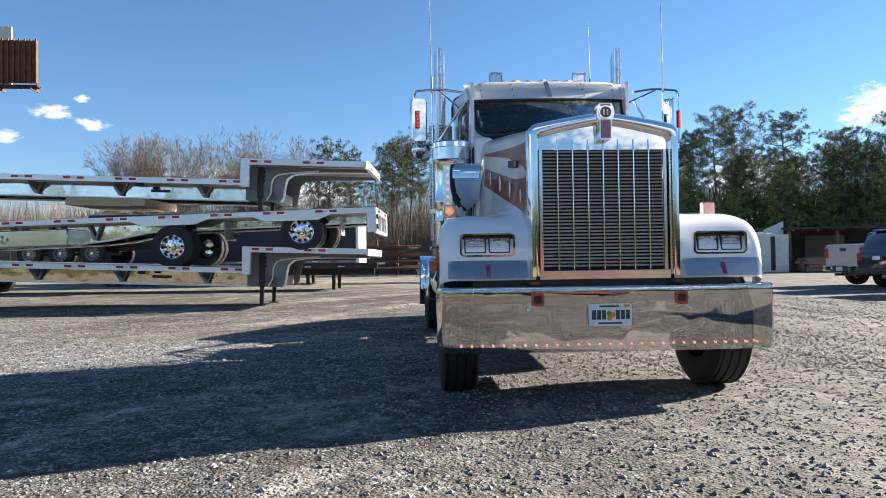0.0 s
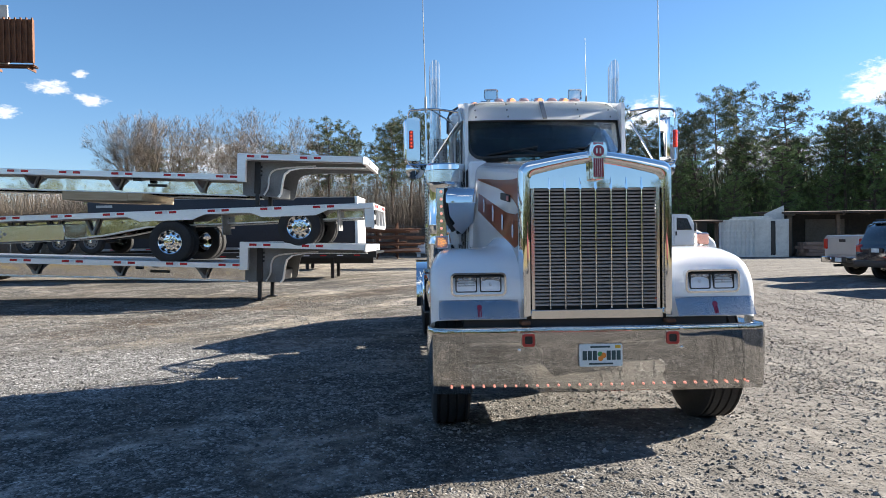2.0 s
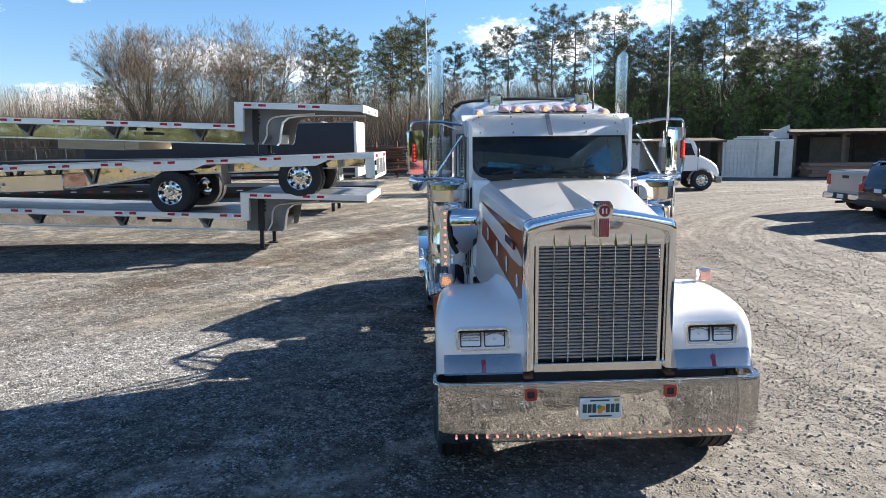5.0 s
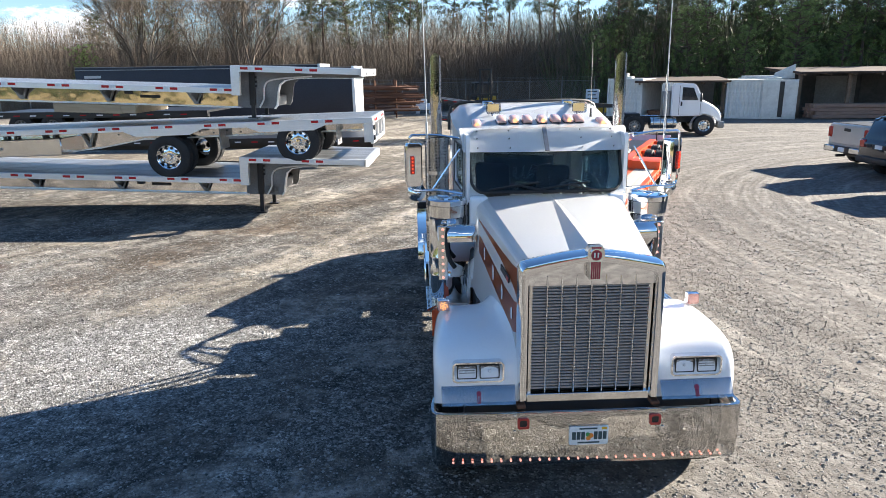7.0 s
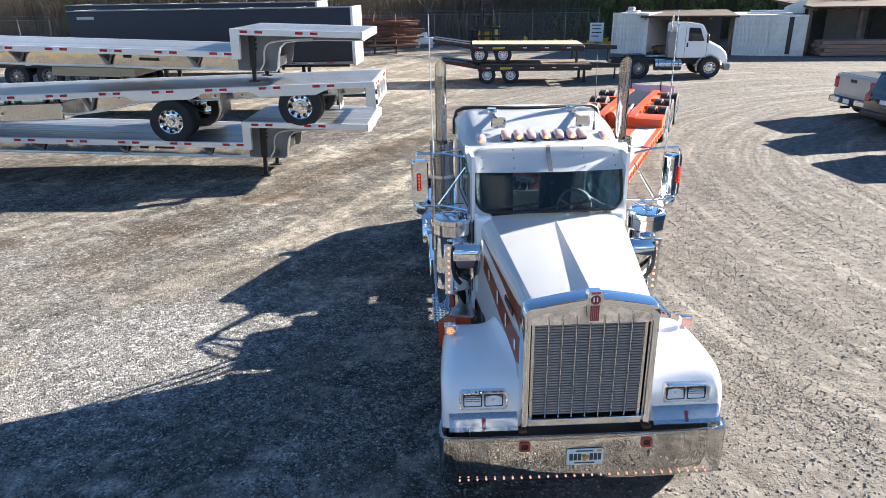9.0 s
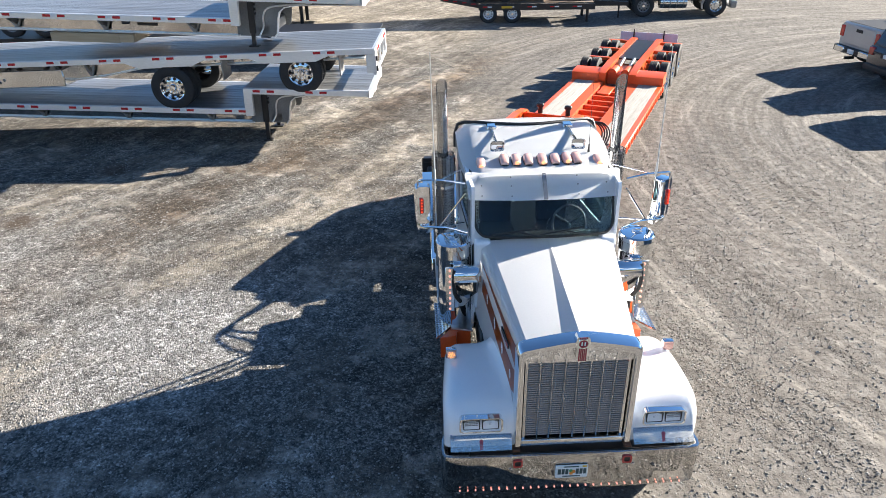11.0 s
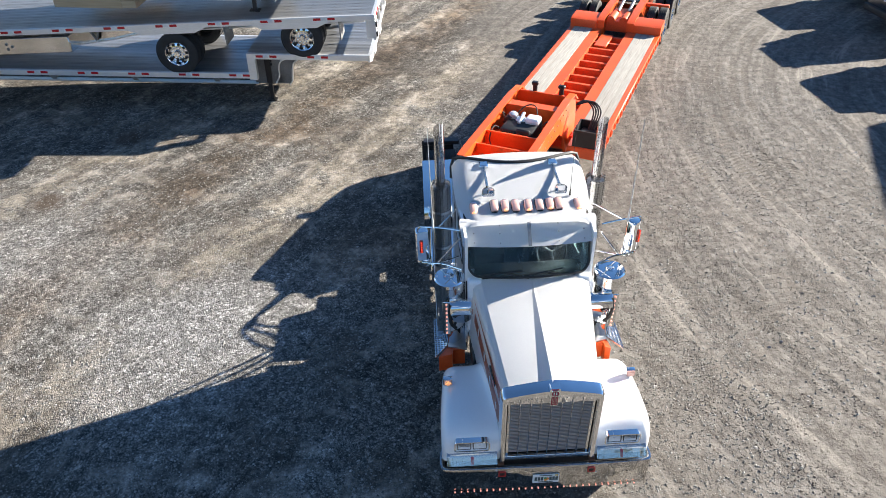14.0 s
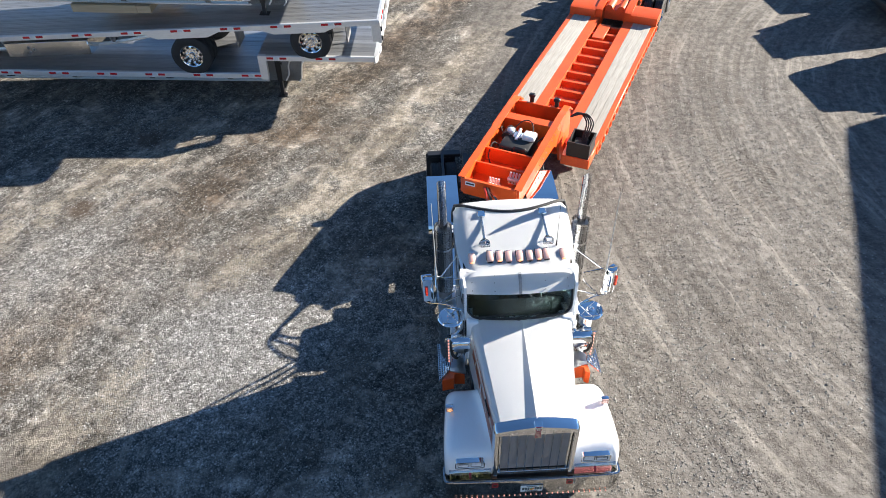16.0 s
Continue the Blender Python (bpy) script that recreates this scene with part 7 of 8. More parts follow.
def rack(m, label):
    """A rack of rusty steel lengths."""
    rng = random.Random(4)
    t = thing("steel_rack", m, label, "rack")
    for x in (0.0, 1.5):
        bm = BM()
        rod(bm, (x, 0, 0), (x, 0, 2.6), 0.06, seg=8)
        for z in (0.4, 0.9, 1.4, 1.9):
            box(bm, (x - 0.04, -0.7, z - 0.05), (x + 0.04, 0.7, z))
        part("upright", bm, "rusty_steel", t)
    for k in range(26):
        z = 0.42 + 0.5 * (k % 4) + rng.uniform(0, 0.16)
        bm = BM()
        y = rng.uniform(-0.6, 0.6)
        x0 = rng.uniform(-1.2, -0.3)
        box(bm, (x0, y, z), (x0 + rng.uniform(2.6, 4.0), y + 0.14, z + 0.13), 0.012)
        part("steel_length", bm, rng.choice(("rusty_steel", "rusty_steel", "rusty_steel", "pink_timber")), t, at=pose(0, 0, 0, 0, rng.uniform(-2, 2), rng.uniform(-4, 4)))
    return t


rack(pose(-6.1, 49.0, 0, 0, 0, 6), "rack of rusty steel lengths by the fence")
rack(pose(-6.6, 53.5, 0, 0, 0, -10), "rack of rusty steel lengths by the fence")


# tag trailers, stacked in pairs
def tag_trailer(m, label, wood):
    """Ramp end towards -x, tongue towards +x. Wheels stand on z = 0."""
    t = thing("tag_trailer", m, label, "trailer", "stacked tag trailers")
    bm = BM()
    box(bm, (-1.0, 0.0, 0.58), (4.3, 0.12, 0.84), 0.01)
    box(bm, (-1.0, 2.3, 0.58), (4.3, 2.42, 0.84), 0.01)
    prism(bm, [(4.3, 0.58), (6.0, 0.58), (6.0, 0.74), (4.3, 0.84)], 1.05, 1.37, "y")
    for k in range(6):
        box(bm, (-0.9 + 0.9 * k, 0.1, 0.60), (-0.8 + 0.9 * k, 2.32, 0.72))
    part("frame", bm, "black_paint", t, "black steel frame")
    for k in range(8):
        bm = BM()
        box(bm, (-0.9, 0.13 + 0.272 * k, 0.845), (4.25, 0.13 + 0.272 * k + 0.26, 0.885))
        part("deck_board", bm, wood, t)
    for s in (0, 1):
        bm = BM()
        y0 = 0.15 + 1.25 * s
        prism(bm, [(-2.75, 0.98), (-2.75, 1.10), (-1.0, 0.86), (-1.0, 0.66)], y0, y0 + 0.85, "y")
        ramp = part("ramp", bm, "black_paint", t, "black loading ramp")
        for k in range(4):
            mark("reflector", (-2.6 + 0.42 * k, y0 - 0.006, 0.99 - 0.055 * k), (-2.4 + 0.42 * k, y0, 1.03 - 0.055 * k), "red_reflector", ramp)
    for x in (-0.55, 0.55):
        for y, r in ((0.16, 90), (2.26, -90)):
            wheel(t, pose(x, y, 0.40, 0, 0, r), 0.40, 0.22, rim="white_paint")
    bm = BM()
    for x in (-0.55, 0.55):
        rod(bm, (x, 0.2, 0.4), (x, 2.2, 0.4), 0.05, seg=8)
    part("axle", bm, "black_paint", t)
    for y in (0.3, 2.0):
        bm = BM()
        box(bm, (3.95, y, 0.0), (4.07, y + 0.12, 0.6), 0.01)
        part("stand", bm, "black_paint", t)
    bm = BM()
    rod(bm, (5.6, 1.21, 0.02), (5.6, 1.21, 0.62), 0.04, seg=8)
    part("jack", bm, "black_paint", t)
    for k in range(5):
        x = -0.8 + 1.02 * k
        mark("reflector", (x, -0.008, 0.70), (x + 0.2, -0.001, 0.75), "red_reflector", t)
        mark("reflector", (x + 0.21, -0.008, 0.70), (x + 0.4, -0.001, 0.75), "white_reflector", t)
    mark("name_bar", (0.05, -0.01, 0.66), (0.55, -0.003, 0.76), "yellow_paint", t)
    return t


tag_trailer(pose(1.78, 32.6, 0, 0, 0, -1), "black tag trailer on the gravel, under another", "old_timber")
tag_trailer(pose(1.42, 32.8, 0.90, 0, 0.6, -1), "black tag trailer with new timber deck, stacked on another", "new_wood")


# dark box trailers behind the stack
def tarp_trailer(m, length, label):
    t = thing("tarp_trailer", m, label, "trailer", "tarpaulin trailers")
    bm = BM()
    box(bm, (0, 0, 1.25), (length, 2.5, 3.62), 0.06, seg=2)
    body = part("tarpaulin", bm, "tarp_navy", t, "taut navy-black side tarpaulin")
    bm = BM()
    box(bm, (0.05, 0, 0), (0.075, 2.3, 0.012))
    bow = put_mesh("roof_bow", bm, "dull_steel")
    for k in range(int(length / 2.6) + 1):
        part("roof_bow", bow, "", t, at=pose(0.1 + 2.6 * k, 0.1, 3.62))
    bm = BM()
    box(bm, (0, -0.02, 3.60), (length, 0.03, 3.635))
    part("top_rail", bm, "dull_steel", t)
    bm = BM()
    box(bm, (0, -0.03, 1.13), (length, 2.5, 1.25))
    part("bottom_rail", bm, "dull_steel", t)
    bm = BM()
    box(bm, (length - 0.03, -0.04, 1.05), (length + 0.12, 2.54, 3.66), 0.02)
    part("end_frame", bm, "aluminium", t, "pale aluminium end frame")
    bm = BM()
    box(bm, (0.45, -0.012, 3.25), (1.25, -0.003, 3.37))
    part("name_bar", bm, "block_paint", t)
    for k in range(int(length / 0.9)):
        mark("reflector", (0.2 + 0.9 * k, -0.036, 1.17), (0.5 + 0.9 * k, -0.031, 1.22), "red_reflector" if k % 2 else "white_reflector", t)
    bm = BM()
    for x in (1.2, 2.5):
        rod(bm, (x, 0.2, 0.5), (x, 2.3, 0.5), 0.06, seg=8)
    for y in (0.6, 1.8):
        box(bm, (length - 2.6, y, 0.0), (length - 2.45, y + 0.12, 1.15))
        box(bm, (0.2, y, 0.95), (length - 0.3, y + 0.12, 1.13))
    part("running_gear", bm, "black_paint", t)
    for x in (1.2, 2.5):
        wheel(t, pose(x, 0.16, 0.5, 0, 0, 90), 0.5, 0.26, rim="dull_steel")
        wheel(t, pose(x, 2.34, 0.5, 0, 0, -90), 0.5, 0.26, rim="dull_steel")
    return t


tarp_trailer(pose(-18.14, 32.4, -0.12, 0, 0, 0), 13.15, "navy tarpaulin box trailer parked behind the stack")
tarp_trailer(pose(-21.0, 37.5, 0.05, 0, 0, -0.5), 13.4, "navy tarpaulin box trailer parked farther behind")


def flatbed(m, length, label, lift=0.0):
    """A black flatbed seen between the stacked trailers."""
    t = thing("flatbed_trailer", m, label, "trailer", "black flatbeds")
    bm = BM()
    box(bm, (0, 0, 0.92), (length, 2.5, 1.0))
    box(bm, (0, 0.02, 0.78), (length, 0.14, 0.92))
    box(bm, (0.4, 0.7, 0.55), (length - 0.2, 0.8, 0.92))
    part("bed", bm, "black_paint", t)
    for k in range(int(length / 0.62)):
        mark("reflector", (0.2 + 0.62 * k, -0.004, 0.85), (0.42 + 0.62 * k, 0.019, 0.89), "red_reflector" if k % 2 else "white_reflector", t)
    for x in (1.0, 2.2, 3.4):
        wheel(t, pose(x, 0.16, 0.46, 0, 0, 90), 0.46, 0.25, rim="dull_steel")
        wheel(t, pose(x, 2.34, 0.46, 0, 0, -90), 0.46, 0.25, rim="bright_aluminium")
    for x in (1.0, 2.2, 3.4):
        bm = BM()
        rod(bm, (x, 0.2, 0.46), (x, 2.3, 0.46), 0.06, seg=8)
        part("axle", bm, "black_paint", t)
    for y in (0.6, 1.8):
        bm = BM()
        box(bm, (length - 1.8, y, 0.0), (length - 1.68, y + 0.12, 0.92))
        part("landing_leg", bm, "black_paint", t)
    return t


flatbed(pose(-22.0, 24.6, 0, 0, 0, 0), 19.0, "black flatbed trailer behind the aluminium stack")
flatbed(pose(-17.1, 24.7, 1.02, 0, 0, 0), 8.0, "black flatbed trailer stacked on another")


# fence
fence = thing("chain_fence", pose(0, 56.6, 0), "chain-link fence with steel posts", "fence")
posts = [(-62 + 2.6 * k) for k in range(29)]
bm = BM()
rod(bm, (0, 0, 0), (0, 0, 2.35), 0.035, seg=8)
rod(bm, (0, 0, 2.35), (0, -0.25, 2.65), 0.02, seg=6)
POST = put_mesh("post", bm, "fence_wire")
for x in posts:
    part("post", POST, "", fence, at=pose(x, 0, 0))
bm = BM()
for z in (2.28, 0.08, 2.48, 2.58):
    rod(bm, (posts[0], -0.02 if z < 2.4 else -0.12, z), (posts[-1], -0.02 if z < 2.4 else -0.12, z), 0.018 if z == 2.28 else 0.006, seg=5)
part("rail", bm, "fence_wire", fence)
me = bpy.data.meshes.new("mesh_wire")
vs, fs = [], []
xx, th = posts[0], 0.006
while xx < posts[-1] + 2.2:
    for s in (-1, 1):
        i = len(vs)
        a, b = (xx, xx + s * 2.2)
        if s < 0 and b < posts[0] or s > 0 and b > posts[-1]:
            continue
        vs += [(a - th, 0, 0.1), (a + th, 0, 0.1), (b + th, 0, 2.28), (b - th, 0, 2.28)]
        fs.append((i, i + 1, i + 2, i + 3))
    xx += 0.16
me.from_pydata(vs, [], fs)
me.materials.append(MATS["fence_wire"])
tagged(part("mesh_wire", me, "", fence), kind="stuff")


# forklift
def forklift(m):
    t = thing("forklift", m, "yellow forklift with tall black mast by the fence", "forklift")
    bm = BM()
    box(bm, (-0.6, 0.4, 0.35), (0.6, 2.3, 1.1), 0.1, seg=2)
    part("body", bm, "yellow_paint", t)
    for x in (-0.42, 0.42):
        bm = BM()
        box(bm, (x - 0.07, 0.0, 0.1), (x + 0.07, 0.18, 3.3), 0.01)
        part("mast_rail", bm, "black_paint", t)
        bm = BM()
        box(bm, (x - 0.07, -1.1, 0.15), (x + 0.07, 0.0, 0.22))
        part("fork", bm, "dull_steel", t)
        for y in (0.7, 2.0):
            wheel(t, pose(x * 1.5, y, 0.35, 0, 0, 0 if x < 0 else 180), 0.35, 0.22, rim="yellow_paint")
    bm = BM()
    box(bm, (-0.42, 0.03, -0.06), (0.42, 0.14, 0.06))
    bar = put_mesh("mast_bar", bm, "black_paint")
    for z in (0.4, 1.2, 2.2, 3.25):
        part("mast_bar", bar, "", t, at=pose(0, 0, z))
    for x in (-0.24, 0.24):
        bm = BM()
        rod(bm, (x, 0.12, 0.3), (x, 0.12, 2.6), 0.05, seg=8)
        part("lift_ram", bm, "black_paint", t)
    for x in (-0.78, 0.78):
        bm = BM()
        box(bm, (x - 0.16, 0.45, 0.5), (x + 0.16, 2.2, 1.25), 0.06, seg=2)
        part("side_tank", bm, "yellow_paint" if x > 0 else "black_paint", t)
        for y in (0.55, 1.9):
            bm = BM()
            rod(bm, (x * 0.8, y, 1.05), (x * 0.8, y, 2.2), 0.07, seg=8)
            part("cage_post", bm, "black_paint", t)
    bm = BM()
    box(bm, (-0.75, 0.45, 2.2), (0.75, 2.0, 2.29), 0.02)
    part("cage_roof", bm, "black_paint", t)
    bm = BM()
    box(bm, (-0.95, -0.10, 0.75), (0.95, -0.02, 0.9), 0.01)
    box(bm, (-0.95, -0.10, 1.35), (0.95, -0.02, 1.5), 0.01)
    part("carriage", bm, "black_paint", t)
    return t


forklift(pose(1.9, 53.0, 0, 0, 0, 10))
bm = BM()
box(bm, (0, 0, 0.0), (0.06, 0.06, 0.9))
board = thing("notice_board", pose(9.3, 51.5, 0, 0, 0, -10), "pale blue notice board on two posts by the fence", "sign")
post = put_mesh("post", bm, "dull_steel")
for x in (0, 0.8):
    part("post", post, "", board, at=pose(x, 0, 0))
bm = BM()
box(bm, (-0.05, -0.05, 0.45), (0.91, 0.0, 1.75), 0.01)
panel = part("board", bm, "plate_white", board)
for z, x1 in ((1.55, 0.75), (1.30, 0.7), (1.05, 0.78), (0.80, 0.6)):
    mark("text_bar", (0.08, -0.058, z), (x1, -0.051, z + 0.07), "tarp_navy", panel)
# parts lying along the fence
rng = random.Random(9)
for k in range(9):
    x, y = 3.2 + 0.85 * k + rng.uniform(-0.3, 0.3), 52.6 + rng.uniform(-0.8, 0.8)
    bm = BM()
    sx, sy, sz = rng.uniform(0.4, 1.3), rng.uniform(0.4, 0.8), rng.uniform(0.3, 0.85)
    box(bm, (0, 0, 0), (sx, sy, sz * 0.6), 0.05)
    rod(bm, (0.2, 0.2, sz * 0.5), (sx * 0.8, sy * 0.7, sz), 0.07, seg=8)
    box(bm, (sx * 0.3, 0.1, sz * 0.5), (sx * 0.7, sy - 0.1, sz), 0.05)
    mt = rng.choice(("yellow_paint", "black_paint", "rusty_steel", "rusty_steel"))
    nm = {"yellow_paint": "yellow machine part lying by the fence", "black_paint": "black machine part lying by the fence", "rusty_steel": "rusty machine part lying by the fence"}[mt]
    tagged(part("machine_part", bm, mt, at=pose(x, y, 0, 0, 0, rng.uniform(0, 90))), nm, "machine part", "scrap by the fence")
bm = BM()
box(bm, (0, 0, 0.25), (1.5, 1.0, 0.75), 0.08, seg=2)
box(bm, (0.2, 0.1, 0.75), (1.0, 0.9, 1.1), 0.08, seg=2)
box(bm, (0.1, 0.1, 0.0), (0.4, 0.9, 0.3))
box(bm, (1.1, 0.1, 0.0), (1.4, 0.9, 0.3))
tagged(part("generator", bm, "white_paint", at=pose(-3.6, 53.4, 0, 0, 0, 5)), "small white generator by the fence", "generator")


# parked vehicles
def pickup(m, label, paint):
    """Tail at x = 0, nose towards +x, y = 0 in the middle."""
    t = thing("pickup_truck", m, label, "pickup")
    bm = BM()
    rings = []
    for x, z0, z1, w in ((0.02, 0.62, 1.36, 0.93), (0.10, 0.55, 1.40, 0.97), (1.9, 0.50, 1.40, 1.0), (2.0, 0.50, 1.42, 1.0), (4.2, 0.48, 1.30, 1.0), (5.4, 0.45, 1.18, 0.96), (5.65, 0.5, 1.0, 0.88)):
        rings.append([Vector((x, a, b)) for a, b in round_rect(-w, z0, w, z1, 0.08, 3)])
    loft(bm, rings, True, True)
    body = part("body", bm, paint, t)
    bm = BM()
    box(bm, (0.10, -0.82, 1.05), (1.88, 0.82, 1.412))
    part("bed_floor", bm, "black_plastic", body)
    bm = BM()
    rings = []
    for x, z, w in ((1.95, 1.40, 0.92), (2.1, 1.86, 0.76), (3.3, 1.90, 0.76), (3.95, 1.62, 0.84), (4.25, 1.32, 0.92)):
        rings.append([Vector((x, a, b)) for a, b in round_rect(-w, 1.25, w, z, 0.06, 3)])
    loft(bm, rings, True, True)
    part("cab", bm, paint, t)
    for s in (-1, 1):
        bm = BM()
        prism(bm, [(2.12, 1.42), (2.24, 1.80), (3.25, 1.83), (3.85, 1.42)], s * 0.86, s * 0.90, "y")
        part("side_window", bm, "dark_glass", t)
        bm = BM()
        box(bm, (-0.005, s * 0.86 - 0.085, 0.92), (0.10, s * 0.86 + 0.115 * (s > 0) + 0.085 * (s < 0) , 1.28), 0.02)
        part("tail_lamp", bm, "red_lens", t, "red tail lamp")
        for x in (1.15, 4.65):
            wheel(t, pose(x, s * 0.88, 0.40, 0, 0, 90 if s < 0 else -90), 0.40, 0.26, rim="chrome")
    bm = BM()
    box(bm, (0.0, -0.76, 0.72), (0.05, 0.76, 1.34), 0.02)
    gate = part("tailgate", bm, paint, t)
    bm = BM()
    box(bm, (-0.02, -0.16, 1.16), (0.0, 0.16, 1.26), 0.01)
    part("gate_handle", bm, "black_plastic", gate)
    bm = BM()
    box(bm, (-0.14, -0.95, 0.46), (0.08, 0.95, 0.66), 0.03)
    bump = part("rear_bumper", bm, "black_plastic", t)
    for s in (-1, 1):
        bm = BM()
        box(bm, (-0.16, s * 0.62 - 0.25, 0.48), (-0.10, s * 0.62 + 0.25, 0.66), 0.02)
        part("bumper_cap", bm, "chrome", bump)
    bm = BM()
    box(bm, (-0.165, -0.15, 0.50), (-0.145, 0.15, 0.64))
    part("number_plate", bm, "plate_white", bump)
    bm = BM()
    box(bm, (-0.30, -0.04, 0.34), (0.0, 0.04, 0.42))
    part("tow_hitch", bm, "black_paint", bump)
    bm = BM()
    box(bm, (0.3, -0.5, 0.32), (5.0, 0.5, 0.5))
    part("underbody", bm, "black_paint", t)
    bm = BM()
    box(bm, (0.55, -1.012, 1.22), (0.95, -1.004, 1.30))
    part("side_decal", bm, "red_paint", body)
    return t


def estate(m, label, paint):
    """A tall estate car, tail at x = 0, nose towards +x."""
    t = thing("suv", m, label, "car")
    bm = BM()
    rings = []
    for x, z0, z1, w in ((0.0, 0.5, 1.0, 0.86), (0.08, 0.42, 1.12, 0.95), (1.2, 0.38, 1.12, 0.98), (3.4, 0.38, 1.08, 0.98), (4.5, 0.40, 0.98, 0.95), (4.75, 0.45, 0.85, 0.85)):
        rings.append([Vector((x, a, b)) for a, b in round_rect(-w, z0, w, z1, 0.10, 3)])
    loft(bm, rings, True, True)
    part("body", bm, paint, t)
    bm = BM()
    rings = []
    for x, z, w in ((0.10, 1.05, 0.92), (0.32, 1.62, 0.78), (0.5, 1.74, 0.72), (2.4, 1.78, 0.72), (3.0, 1.55, 0.78), (3.5, 1.05, 0.92)):
        rings.append([Vector((x, a, b)) for a, b in round_rect(-w, 0.95, w, z, 0.07, 3)])
    loft(bm, rings, True, True)
    part("cabin", bm, "dark_glass", t)
    bm = BM()
    box(bm, (0.40, -0.70, 1.73), (2.4, 0.70, 1.80), 0.03)
    for s in (-1, 1):
        rod(bm, (0.5, s * 0.66, 1.85), (2.2, s * 0.66, 1.85), 0.02, seg=6)
    part("roof", bm, paint, t)
    for s in (-1, 1):
        bm = BM()
        box(bm, (-0.01, s * 0.76 - 0.12, 0.85), (0.12, s * 0.76 + 0.12, 1.10), 0.03)
        part("tail_lamp", bm, "red_lens", t)
        bm = BM()
        prism(bm, [(0.15, 1.0), (0.42, 1.70), (0.58, 1.74), (0.40, 1.0)], s * 0.80, s * 0.90, "y")
        part("rear_pillar", bm, paint, t)
        for x in (0.95, 3.75):
            wheel(t, pose(x, s * 0.86, 0.37, 0, 0, 90 if s < 0 else -90), 0.37, 0.24, rim="bright_aluminium")
    bm = BM()
    box(bm, (-0.03, -0.28, 0.86), (0.02, 0.28, 1.0), 0.01)
    panel = part("plate_panel", bm, "black_plastic", t)
    bm = BM()
    box(bm, (-0.04, -0.15, 0.87), (-0.028, 0.15, 0.99))
    part("number_plate", bm, "plate_white", panel)
    bm = BM()
    box(bm, (-0.08, -0.9, 0.42), (0.10, 0.9, 0.62), 0.05, seg=2)
    part("rear_bumper", bm, "black_plastic", t)
    return t


pickup(pose(12.95, 23.1, 0, 0, 0, 7), "silver pickup truck parked tail-on on the gravel", "silver_paint")
pickup(pose(4.2, -16.0, 0, 0, 0, 2), "faded red pickup truck parked across the yard", "faded_red")
estate(pose(12.5, 20.5, 0, 0, 0, 7), "dark blue-black estate car parked beside a pickup", "blue_black_paint")
pickup(pose(12.15, 17.5, 0, 0, 0, 7), "dark pickup truck parked at the yard's edge", "blue_black_paint")


# long white box trailer at the yard's edge
bt = thing("box_trailer", pose(18.9, 18.7, 0, 0, 0, -109), "long white box trailer parked at the yard's edge", "trailer")
bm = BM()
box(bm, (0, 0.0, 1.15), (16.0, 2.55, 4.1), 0.04)
part("body", bm, "container_white", bt)
bm = BM()
for y in (0.5, 1.95):
    box(bm, (0.2, y, 0.9), (15.8, y + 0.12, 1.15))
    box(bm, (3.2, y, 0.0), (3.35, y + 0.12, 0.95))
for x in (13.0, 14.3):
    rod(bm, (x, 0.2, 0.5), (x, 2.35, 0.5), 0.06, seg=8)
box(bm, (0.0, 0.1, 0.35), (16, 0.14, 1.15))
part("underframe", bm, "black_paint", bt)
for x in (13.0, 14.3):
    wheel(bt, pose(x, 0.16, 0.5, 0, 0, 90), 0.5, 0.26, rim="dull_steel")
    wheel(bt, pose(x, 2.39, 0.5, 0, 0, -90), 0.5, 0.26, rim="dull_steel")

# billboard, seen from behind
bb = thing("billboard", pose(-39.8, 62.0, 2.8, 0, 0, 8), "tall roadside billboard seen from behind, rusty backing", "billboard")
bm = BM()
rod(bm, (-7.0, 1.5, -3.0), (-7.0, 1.5, 16.0), 0.55, seg=20)
part("pole", bm, "dull_steel", bb)
bm = BM()
box(bm, (-14.0, 0.2, 15.6), (0.0, 0.5, 19.6))
part("backing", bm, "rusty_steel", bb, "rusty ribbed backing")
for k in range(29):
    bm = BM()
    x = -14.0 + 0.5 * k
    box(bm, (x - 0.05, -0.02, 15.5), (x + 0.05, 0.2, 19.7))
    part("stringer", bm, "rusty_steel", bb)
bm = BM()
box(bm, (-14.3, 0.55, 15.3), (-2.4, 0.75, 21.0))
part("face_panel", bm, "block_paint", bb, "pale printed face panel")
bm = BM()
for z in (15.0, 15.12):
    box(bm, (-14.0, -0.9, z - 0.04), (0.5, 0.1, z))
for x in (-12, -9, -6, -3, 0):
    box(bm, (x - 0.05, -1.0, 14.7), (x + 0.05, 0.6, 14.95))
    rod(bm, (x, 0.2, 14.8), (x, 0.2, 15.7), 0.06, seg=6)
part("catwalk", bm, "rusty_steel", bb)

